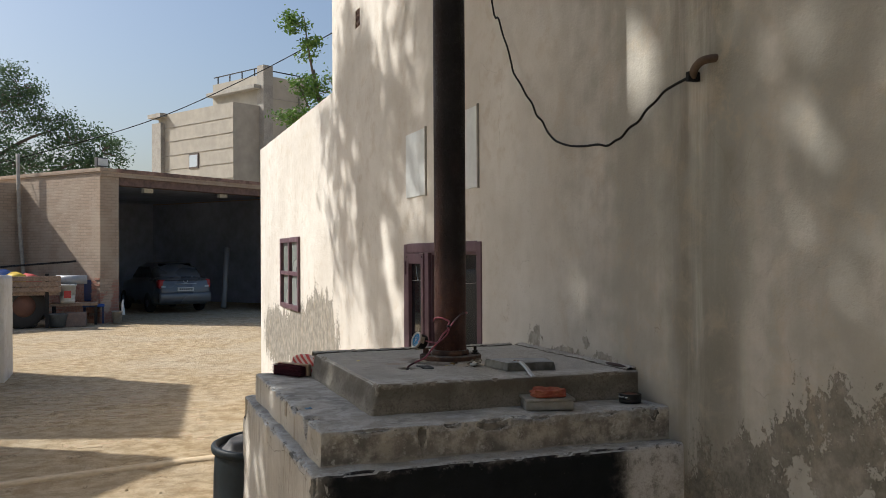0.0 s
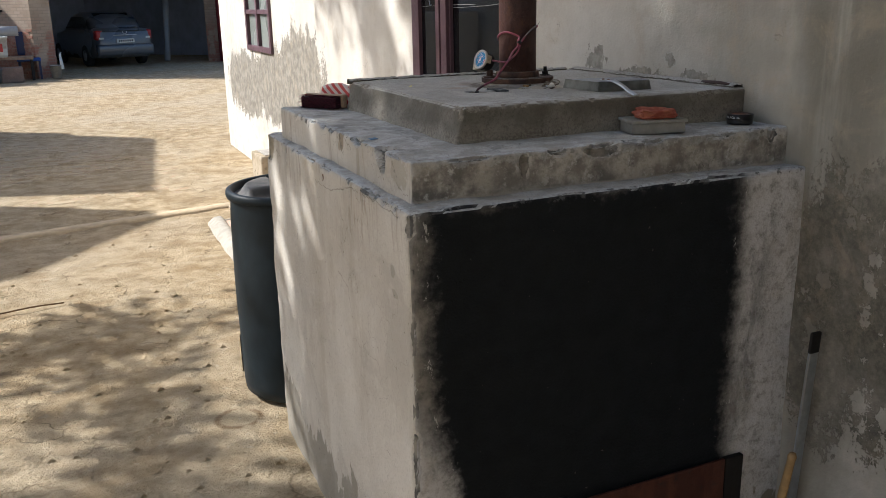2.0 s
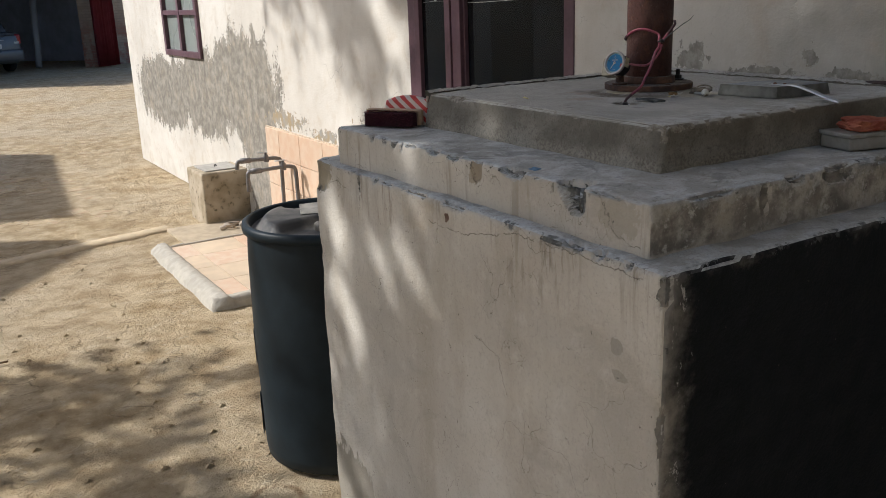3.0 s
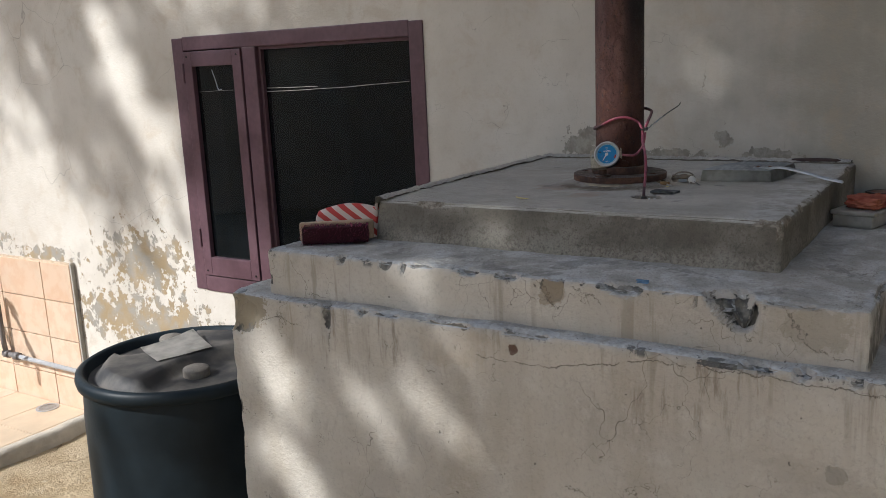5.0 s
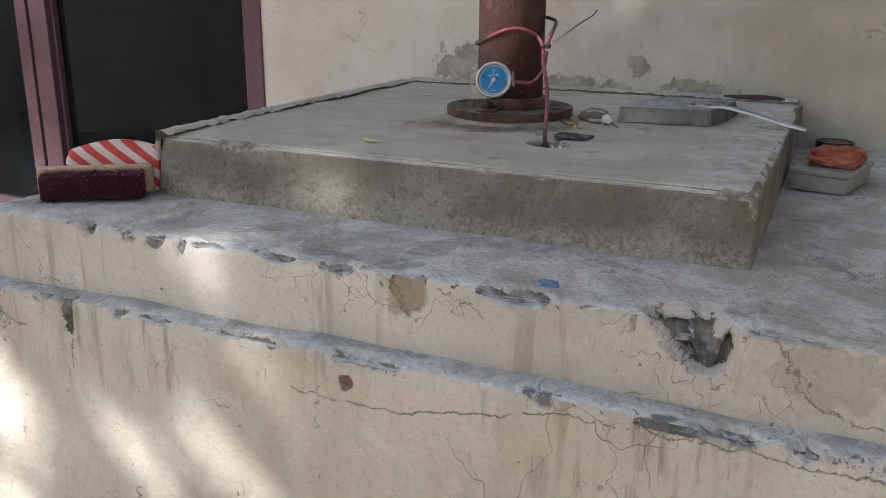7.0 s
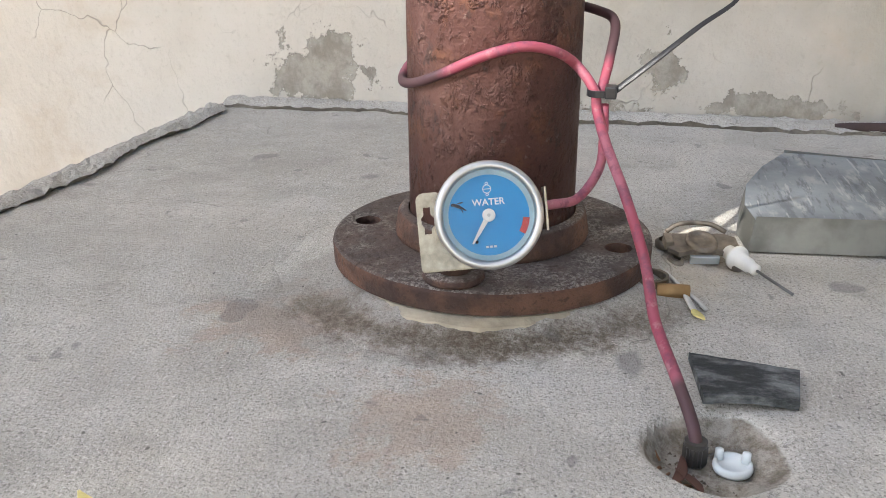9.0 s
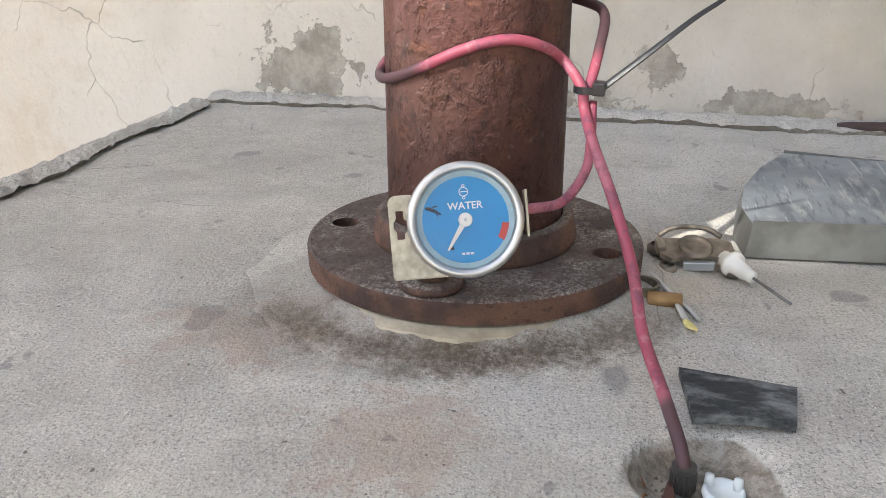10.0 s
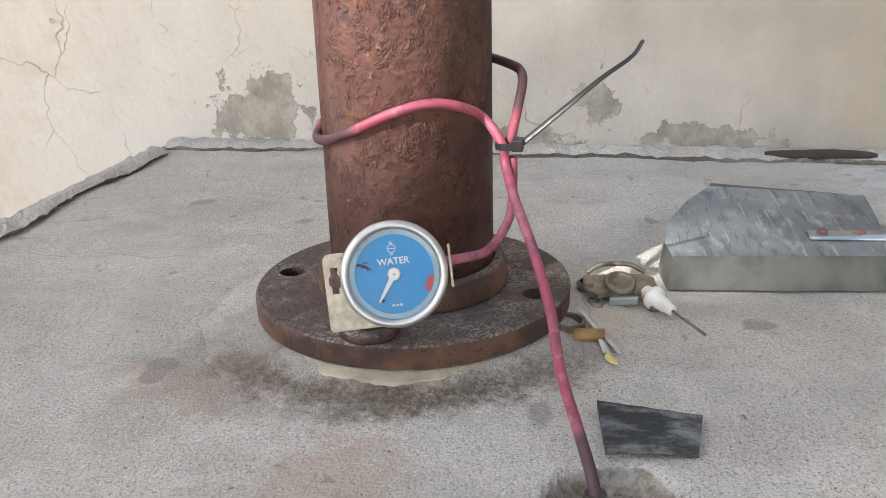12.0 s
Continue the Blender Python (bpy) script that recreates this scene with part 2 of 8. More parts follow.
    ragged = m.op("ADD", m.op("MULTIPLY", m.op("SUBTRACT", m.noise(11, 6, 0.68), 0.5), 0.13), m.op("MULTIPLY", m.op("SUBTRACT", m.noise(60, 4, 0.6), 0.5), 0.05))
    soot = m.ramp(m.op("ADD", inset, ragged), -0.005, 0.075)
    haze = m.ramp(m.op("ADD", inset, m.op("MULTIPLY", ragged, 0.8)), -0.09, 0.06)
    onfront = m.op("MULTIPLY", m.ramp(nor.outputs[1], -0.9, -0.6, 1.0, 0.0), m.ramp(y, 0.03, 0.05, 1.0, 0.0))
    c = m.mix(m.op("MULTIPLY", haze, m.op("MULTIPLY", onfront, 0.75)), c, (0.09, 0.09, 0.095))
    flecks = m.op("MULTIPLY", m.ramp(m.noise(48, 6, 0.72), 0.70, 0.74), m.ramp(inset, 0.12, 0.0))
    black = m.mix(m.op("MULTIPLY", flecks, 0.7), m.mix(m.noise(18, 5), (0.008, 0.010, 0.012), (0.019, 0.022, 0.025)), (0.40, 0.40, 0.39))
    sootf = m.op("MULTIPLY", soot, onfront)
    c = m.mix(sootf, c, black)
    stepfront = m.op("MULTIPLY", m.ramp(nor.outputs[1], -0.9, -0.5, 1.0, 0.0), m.ramp(z, 1.142, 1.15))
    c = m.mix(m.op("MULTIPLY", stepfront, m.ramp(m.noise(15, 6, 0.7), 0.36, 0.62)), c, (0.175, 0.165, 0.15))
    c = m.mix(m.op("MULTIPLY", stepfront, m.ramp(m.noise(34, 6, 0.72), 0.55, 0.66)), c, (0.52, 0.51, 0.48))
    # pale lime strip beside the soot, smeared with black
    strip = m.op("MULTIPLY", m.op("MULTIPLY", onfront, m.op("SUBTRACT", 1.0, sootf)), m.ramp(m.noise(7, 6, 0.7, stretch=(1, 1, 0.5)), 0.22, 0.45))
    where = m.op("MAXIMUM", m.ramp(x, -0.24, -0.15), m.op("MULTIPLY", m.ramp(z, 0.40, 0.75, 1.0, 0.0), m.ramp(x, -1.0, -0.85, 1.0, 0.0)))
    c = m.mix(m.op("MULTIPLY", m.op("MULTIPLY", strip, where), 0.9), c, m.mix(m.ramp(m.noise(26, 6, 0.75), 0.45, 0.70), (0.66, 0.66, 0.67), (0.27, 0.265, 0.26)))
    smear = m.op("MULTIPLY", m.op("MULTIPLY", onfront, m.op("MULTIPLY", m.ramp(inset, -0.13, 0.02), m.op("SUBTRACT", 1.0, sootf))), m.ramp(m.noise(6, 6, 0.7, stretch=(1, 1, 0.4)), 0.46, 0.66))
    c = m.mix(m.op("MULTIPLY", smear, 0.8), c, (0.045, 0.045, 0.048))
    spall = m.op("MULTIPLY", m.op("MULTIPLY", onfront, m.ramp(m.op("ABSOLUTE", m.op("SUBTRACT", inset, 0.02)), 0.07, 0.01)), m.ramp(m.noise(30, 7, 0.78, stretch=(1, 1, 0.5)), 0.60, 0.63))
    c = m.mix(m.op("MULTIPLY", spall, 0.85), c, (0.52, 0.51, 0.49))
    # lime-whitened arrises with dark gaps
    rim = m.attr("rim")
    limed = m.ramp(m.op("ADD", rim, m.op("MULTIPLY", m.op("SUBTRACT", m.noise(24, 6, 0.72), 0.5), 2.2)), 0.50, 0.72)
    c = m.mix(m.op("MULTIPLY", limed, m.op("ADD", m.op("MULTIPLY", top, 0.6), m.op("MULTIPLY", m.op("MULTIPLY", frontness, 0.35), m.op("SUBTRACT", 1.0, onfront)))), c, m.mix(m.ramp(m.noise(70, 5, 0.7), 0.4, 0.6), (0.63, 0.655, 0.66), (0.42, 0.44, 0.45)))
    gone = m.op("MULTIPLY", m.ramp(rim, 0.66, 0.86), m.ramp(m.noise(19, 6, 0.72), 0.56, 0.60))
    c = m.mix(m.op("MULTIPLY", gone, 0.85), c, (0.115, 0.118, 0.115))
    # old patches, stains and long cracks on the washed side
    west = m.ramp(nor.outputs[0], -0.8, -0.5, 1.0, 0.0)
    for centre, radius, colour, how in (((-1.1, 1.37, 1.11), (0.2, 0.13, 0.075), (0.31, 0.265, 0.19), 0.9), ((-1.08, 0.60, 1.215), (0.2, 0.038, 0.040), (0.36, 0.30, 0.22), 0.8), ((-1.1, 0.80, 1.10), (0.2, 0.11, 0.065), (0.40, 0.31, 0.20), 0.22), ((-1.1, 0.66, 1.106), (0.2, 0.014, 0.014), (0.15, 0.09, 0.065), 0.9),
                                        ((-1.1, 0.11, 0.985), (0.2, 0.022, 0.020), (0.26, 0.24, 0.20), 0.6), ((-1.1, 0.10, 0.93), (0.2, 0.030, 0.016), (0.26, 0.24, 0.20), 0.5), ((-1.1, 0.15, 1.20), (0.2, 0.075, 0.045), (0.38, 0.345, 0.28), 0.7)):
        spot = m.ramp(m.op("ADD", m.blob(centre, radius), m.op("MULTIPLY", m.op("SUBTRACT", m.noise(28, 6, 0.72), 0.5), 1.5)), 0.22, 0.34)
        c = m.mix(m.op("MULTIPLY", m.op("MULTIPLY", spot, west), how), c, colour)
    drips = m.op("MULTIPLY", m.op("MULTIPLY", m.ramp(m.noise(34, 4, 0.6, stretch=(1, 1, 0.07)), 0.55, 0.66), m.ramp(m.noise(3.0, 3), 0.4, 0.6)), m.op("MULTIPLY", m.ramp(z, 0.98, 1.12), west))
    c = m.mix(m.op("MULTIPLY", drips, 0.5), c, (0.27, 0.225, 0.165))
    lines = None
    wob = m.op("MULTIPLY", m.op("SUBTRACT", m.noise(26, 7, 0.75), 0.5), 0.045)
    yy, zz = m.op("ADD", y, wob), m.op("SUBTRACT", z, m.op("MULTIPLY", wob, 0.8))
    for y0, z0, y1, z1 in ((0.322, 1.235, 0.300, 1.198), (0.300, 1.198, 0.245, 1.172), (0.248, 1.195, 0.236, 1.165), (0.205, 1.232, 0.168, 1.170), (0.168, 1.170, 0.10, 1.155), (0.63, 1.232, 0.595, 1.180), (0.56, 1.228, 0.50, 1.205), (0.74, 1.085, 0.58, 1.085), (0.58, 1.085, 0.40, 1.125), (0.40, 1.125, 0.05, 1.122), (1.29, 1.085, 1.24, 1.10), (1.24, 1.10, 1.19, 1.085), (1.10, 1.09, 1.10, 1.04), (0.56, 0.86, 0.47, 0.84), (0.47, 0.84, 0.44, 0.76), (0.70, 0.85, 0.66, 0.79)):
        ln = math.hypot(y1 - y0, z1 - z0)
        uy, uz = (y1 - y0) / ln, (z1 - z0) / ln
        dy, dz = m.op("SUBTRACT", yy, y0), m.op("SUBTRACT", zz, z0)
        along = m.op("MINIMUM", m.op("MAXIMUM", m.op("ADD", m.op("MULTIPLY", dy, uy), m.op("MULTIPLY", dz, uz)), 0.0), ln)
        ey, ez = m.op("SUBTRACT", dy, m.op("MULTIPLY", along, uy)), m.op("SUBTRACT", dz, m.op("MULTIPLY", along, uz))
        dist = m.op("SQRT", m.op("ADD", m.op("MULTIPLY", ey, ey), m.op("MULTIPLY", ez, ez)))
        lines = dist if lines is None else m.op("MINIMUM", lines, dist)
    split = m.op("MULTIPLY", m.op("MULTIPLY", m.ramp(lines, 0.0003, 0.0013, 1.0, 0.0), m.ramp(m.noise(23, 3), 0.36, 0.46)), west)
    c = m.mix(m.op("MULTIPLY", split, 0.75), c, (0.10, 0.085, 0.065))
    # damp foot where the wash has come away
    foot = m.ramp(m.op("ADD", m.op("SUBTRACT", 0.20, z), m.op("MULTIPLY", m.op("SUBTRACT", m.noise(5, 5, stretch=(1, 1, 0.6)), 0.5), 0.8)), 0.0, 0.02)
    c = m.mix(m.op("MULTIPLY", foot, m.op("SUBTRACT", 1.0, sootf)), c, (0.29, 0.265, 0.22))
    crack = m.op("MULTIPLY", m.op("MAXIMUM", m.cracks(5.2, 0.0045, 0.2), m.cracks(11.0, 0.007, 0.12)), m.op("SUBTRACT", 1.0, onfront))
    c = m.mix(m.op("MULTIPLY", crack, 0.7), c, (0.13, 0.115, 0.09))
    pits = m.op("MAXIMUM", m.ramp(m.noise(75, 2, 0.5), 0.74, 0.78), m.ramp(m.noise(33, 3, 0.6), 0.745, 0.775))
    c = m.mix(m.op("MULTIPLY", m.op("MULTIPLY", m.ramp(m.noise(120, 5, 0.75), 0.5, 0.66), 0.28), m.op("SUBTRACT", 1.0, sootf)), c, (0.30, 0.275, 0.235))
    c = m.mix(m.op("MULTIPLY", m.op("MULTIPLY", m.ramp(m.noise(3.6, 6, 0.65, warp=0.8), 0.52, 0.62), 0.35), m.op("SUBTRACT", 1.0, sootf)), c, (0.37, 0.34, 0.29))
    c = m.mix(m.op("MULTIPLY", pits, 0.7), c, (0.12, 0.11, 0.10))
    m.col(c)
    m.rough(m.mix(sootf, (0.9, 0.9, 0.9), (0.85, 0.85, 0.85)))
    m.bump(m.op("ADD", m.op("MULTIPLY", mid, 0.6), m.op("MULTIPLY", m.op("ADD", fine, m.noise(55, 5, 0.7)), 0.25)), 0.7, 0.014)
    m.bump(m.op("SUBTRACT", 1.0, m.op("MAXIMUM", m.op("MAXIMUM", w, pits), m.op("MAXIMUM", crack, m.op("MAXIMUM", split, gone)))), 0.6, 0.004)
    return m.m


def cement_slab():
    """Trowelled grey cement with sand grain, faint rust and damp blots."""
    m = Mat("trowelled_cement", 0.85, 0.0, 0.3)
    fine, mid, big = m.noise(420, 3, 0.7), m.noise(24, 6, 0.6, stretch=(1, 0.55, 1)), m.noise(3.2, 4)
    c = m.mix(m.ramp(big, 0.32, 0.68), (0.375, 0.360, 0.315), (0.49, 0.468, 0.415))
    c = m.mix(m.op("MULTIPLY", m.ramp(mid, 0.4, 0.75), 0.45), c, (0.56, 0.54, 0.485))
    c = m.mix(m.op("MULTIPLY", m.ramp(m.noise(9, 5, 0.6), 0.5, 0.75), 0.5), c, (0.28, 0.255, 0.225))
    c = m.mix(m.op("MULTIPLY", m.ramp(fine, 0.52, 0.66), 0.42), c, (0.17, 0.155, 0.135))
    c = m.mix(m.op("MULTIPLY", m.ramp(m.noise(620, 3, 0.75), 0.55, 0.62), 0.66), c, (0.11, 0.10, 0.088))
    c = m.mix(m.op("MULTIPLY", m.ramp(m.noise(540, 3, 0.7), 0.59, 0.64), 0.6), c, (0.70, 0.675, 0.62))
    c = m.mix(m.op("MULTIPLY", m.ramp(m.noise(70, 6, 0.75), 0.53, 0.68), 0.40), c, (0.58, 0.56, 0.51))
    c = m.mix(m.op("MULTIPLY", m.ramp(m.noise(45, 5, 0.7, stretch=(1, 0.4, 1)), 0.55, 0.70), 0.35), c, (0.25, 0.235, 0.21))
    c = m.mix(m.op("MULTIPLY", m.ramp(m.noise(520, 2), 0.64, 0.70), 0.55), c, (0.72, 0.70, 0.66))
    rust = m.ramp(m.op("ADD", m.op("MAXIMUM", m.blob((-0.68, 0.70, 1.327), (0.07, 0.055, 0.2)), m.blob((-0.60, 0.81, 1.327), (0.06, 0.09, 0.2))), m.op("MULTIPLY", m.op("SUBTRACT", m.noise(42, 6, 0.7), 0.5), 3.0)), 0.2, 0.7)
    c = m.mix(m.op("MULTIPLY", rust, 0.4), c, (0.34, 0.22, 0.145))
    stain = m.ramp(m.op("ADD", m.blob((-0.56, 0.75, 1.327), (0.12, 0.15, 0.2)), m.op("MULTIPLY", m.op("SUBTRACT", m.noise(17, 6, 0.65), 0.5), 1.6)), 0.25, 0.6)
    c = m.mix(m.op("MULTIPLY", stain, 0.45), c, (0.20, 0.18, 0.155))
    # sunlit patch beside the pipe, painted as a warmer, paler tone
    sun_fleck = m.ramp(m.op("ADD", m.blob((-0.44, 0.56, 1.327), (0.10, 0.045, 0.2)), m.op("MULTIPLY", m.op("SUBTRACT", m.noise(22, 4), 0.5), 1.0)), 0.2, 0.5)
    c = m.mix(m.op("MULTIPLY", sun_fleck, 0.45), c, (0.56, 0.48, 0.36))
    # grime washed down round the front of the flange
    off = m.vop("MULTIPLY", m.vop("SUBTRACT", m.pos, (-0.477, 0.701, 0)), (1, 1, 0))
    round_ = m.op("ABSOLUTE", m.op("SUBTRACT", m.vop("LENGTH", off, (0, 0, 0)), 0.130))
    apart = m.n.new("ShaderNodeSeparateXYZ")
    m.put(apart.inputs[0], off)
    ahead = m.ramp(m.op("ADD", m.op("MULTIPLY", apart.outputs[0], -0.97), m.op("MULTIPLY", apart.outputs[1], -0.12)), 0.03, 0.10)
    grime = m.ramp(m.op("ADD", m.op("MULTIPLY", round_, -28.0), m.op("MULTIPLY", m.op("SUBTRACT", m.noise(30, 6, 0.75), 0.5), 2.6)), -0.75, -0.05)
    grime = m.op("MULTIPLY", m.op("MULTIPLY", grime, ahead), m.ramp(m.noise(210, 4, 0.7), 0.3, 0.6, 0.55, 1.0))
    c = m.mix(m.op("MULTIPLY", grime, 0.92), c, (0.10, 0.076, 0.05))
    sepy = m.n.new("ShaderNodeSeparateXYZ")
    m.put(sepy.inputs[0], m.pos)
    sepz = sepy.outputs[2]
    scuff = m.op("MULTIPLY", m.ramp(m.op("ADD", sepy.outputs[1], m.op("MULTIPLY", m.op("SUBTRACT", m.noise(11, 5), 0.5), 0.25)), 0.30, 0.38, 1.0, 0.0), m.ramp(m.noise(30, 6, 0.7), 0.42, 0.6))
    c = m.mix(m.op("MULTIPLY", scuff, 0.6), c, (0.62, 0.62, 0.60))
    patch = m.ramp(m.noise(5.5, 6, 0.65, warp=0.6), 0.5, 0.62)
    c = m.mix(m.op("MULTIPLY", patch, 0.28), c, (0.27, 0.25, 0.22))
    blots = m.op("MAXIMUM", m.ramp(m.noise(16, 2, 0.4), 0.70, 0.73), m.ramp(m.noise(41, 3, 0.5), 0.70, 0.73))
    c = m.mix(m.op("MULTIPLY", blots, 0.5), c, (0.15, 0.145, 0.14))
    c = m.mix(m.op("MULTIPLY", m.ramp(m.noise(190, 1), 0.76, 0.79), 0.85), c, (0.10, 0.09, 0.08))
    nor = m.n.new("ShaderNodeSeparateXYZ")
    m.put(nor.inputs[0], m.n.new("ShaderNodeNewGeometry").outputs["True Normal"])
    # side faces: rougher cement, with their shade put in as a darker colour
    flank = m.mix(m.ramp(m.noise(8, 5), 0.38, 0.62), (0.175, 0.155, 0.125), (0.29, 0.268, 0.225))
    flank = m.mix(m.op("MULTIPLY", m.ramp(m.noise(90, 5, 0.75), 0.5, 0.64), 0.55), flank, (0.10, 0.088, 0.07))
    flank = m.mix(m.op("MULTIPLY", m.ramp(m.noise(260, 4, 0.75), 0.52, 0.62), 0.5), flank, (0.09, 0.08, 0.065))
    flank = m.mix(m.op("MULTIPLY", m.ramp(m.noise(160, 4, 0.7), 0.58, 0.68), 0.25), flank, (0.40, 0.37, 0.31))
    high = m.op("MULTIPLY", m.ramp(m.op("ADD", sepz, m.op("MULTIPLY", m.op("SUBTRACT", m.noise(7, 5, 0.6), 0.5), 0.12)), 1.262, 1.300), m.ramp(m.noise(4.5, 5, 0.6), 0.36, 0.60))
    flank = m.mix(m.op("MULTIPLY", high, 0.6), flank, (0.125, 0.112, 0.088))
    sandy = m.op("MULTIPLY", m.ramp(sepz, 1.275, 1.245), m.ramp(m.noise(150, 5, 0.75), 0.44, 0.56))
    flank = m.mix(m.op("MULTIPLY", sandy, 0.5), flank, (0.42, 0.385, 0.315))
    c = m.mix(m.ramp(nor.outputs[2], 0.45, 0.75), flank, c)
    wear = m.attr("wear")
    c = m.mix(m.ramp(m.op("ADD", wear, m.op("MULTIPLY", m.op("SUBTRACT", m.noise(60, 4), 0.5), 0.6)), 0.4, 0.7), c, m.mix(m.ramp(m.noise(70, 6, 0.75), 0.38, 0.62), (0.155, 0.132, 0.10), (0.34, 0.31, 0.26)))
    crack = m.cracks(5.0, 0.005, 0.15)
    c = m.mix(m.op("MULTIPLY", crack, 0.5), c, (0.15, 0.14, 0.12))
    m.col(c)
    m.bump(m.op("ADD", m.op("MULTIPLY", mid, 0.45), m.op("ADD", m.op("MULTIPLY", fine, 0.5), m.op("MULTIPLY", m.noise(170, 5, 0.75), 0.22))), 0.65, 0.0045)
    m.bump(m.op("SUBTRACT", 1.0, crack), 0.4, 0.002)
    return m.m


def yard_earth():
    """Trodden sandy mud over brick paving."""
    m = Mat("trodden_sandy_earth", 0.95, 0.0, 0.15)
    fine, mid, big = m.noise(55, 6, 0.7), m.noise(6.5, 6, 0.6), m.noise(0.55, 5)
    c = m.mix(m.ramp(mid, 0.3, 0.7), (0.38, 0.275, 0.15), (0.63, 0.505, 0.325))
    c = m.mix(m.op("MULTIPLY", m.ramp(big, 0.35, 0.7), 0.5), c, (0.55, 0.475, 0.355))
    c = m.mix(m.op("MULTIPLY", m.ramp(fine, 0.52, 0.72), 0.40), c, (0.24, 0.165, 0.085))
    c = m.mix(m.op("MULTIPLY", m.ramp(m.noise(2.6, 6, 0.6, warp=0.7), 0.5, 0.66), 0.5), c, (0.34, 0.24, 0.13))
    c = m.mix(m.op("MULTIPLY", m.ramp(m.noise(4.4, 6, 0.65, warp=0.5), 0.54, 0.68), 0.45), c, (0.66, 0.56, 0.40))
    c = m.mix(m.op("MULTIPLY", m.ramp(m.noise(7, 6, 0.7, stretch=(0.45, 1, 1)), 0.54, 0.66), 0.45), c, (0.27, 0.20, 0.12))
    ringd = m.vop("LENGTH", m.vop("MULTIPLY", m.vop("SUBTRACT", m.pos, (-1.27, 1.56, 0.0)), (1, 1, 0)), (0, 0, 0))
    ring = m.op("MULTIPLY", m.ramp(m.op("ABSOLUTE", m.op("SUBTRACT", ringd, 0.085)), 0.004, 0.02, 1.0, 0.0), m.ramp(m.noise(14, 4), 0.35, 0.5))
    c = m.mix(m.op("MULTIPLY", ring, 0.6), c, (0.20, 0.11, 0.05))
    c = m.mix(m.op("MULTIPLY", m.ramp(m.noise(21, 4), 0.6, 0.75), 0.5), c, (0.60, 0.53, 0.40))
    damp = m.ramp(m.noise(1.7, 5, 0.6, warp=0.4), 0.58, 0.72)
    c = m.mix(m.op("MULTIPLY", damp, 0.35), c, (0.26, 0.19, 0.115))
    crack = m.cracks(3.0, 0.03, 0.4)
    c = m.mix(m.op("MULTIPLY", crack, 0.55), c, (0.15, 0.11, 0.065))
    m.col(c)
    m.bump(m.op("ADD", mid, m.op("MULTIPLY", fine, 0.6)), 1.0, 0.045)
    m.bump(m.op("SUBTRACT", 1.0, crack), 0.5, 0.012)
    return m.m


def brick_clay(dust=0.5):
    m = Mat("red_brick", 0.9, 0.0, 0.2)
    r = m.random()
    c = m.mix(r, (0.30, 0.115, 0.075), (0.42, 0.22, 0.15))
    n = m.noise(14, 5)
    c = m.mix(m.op("MULTIPLY", m.ramp(n, 0.35, 0.6), dust), c, (0.40, 0.31, 0.24))
    m.col(c)
    m.bump(n, 0.4, 0.01)
    return m.m


def rusty_steel(name, a, b, c3, rough=0.75):
    m = Mat(name, rough, 0.25, 0.4)
    big, mid, fine = m.noise(7, 5), m.noise(38, 6, 0.65), m.noise(210, 3)
    c = m.mix(m.ramp(m.noise(22, 4, stretch=(1, 1, 0.35)), 0.4, 0.7), a, b)
    c = m.mix(m.op("MULTIPLY", m.ramp(mid, 0.52, 0.75), 0.7), c, c3)
    c = m.mix(m.op("MULTIPLY", m.ramp(fine, 0.55, 0.8), 0.5), c, tuple(k * 0.3 for k in a))
    m.col(c)
    m.rough(m.ramp(big, 0.3, 0.7, rough - 0.2, rough + 0.1))
    m.bump(m.op("ADD", mid, m.op("MULTIPLY", fine, 0.5)), 0.5, 0.002)
    return m.m


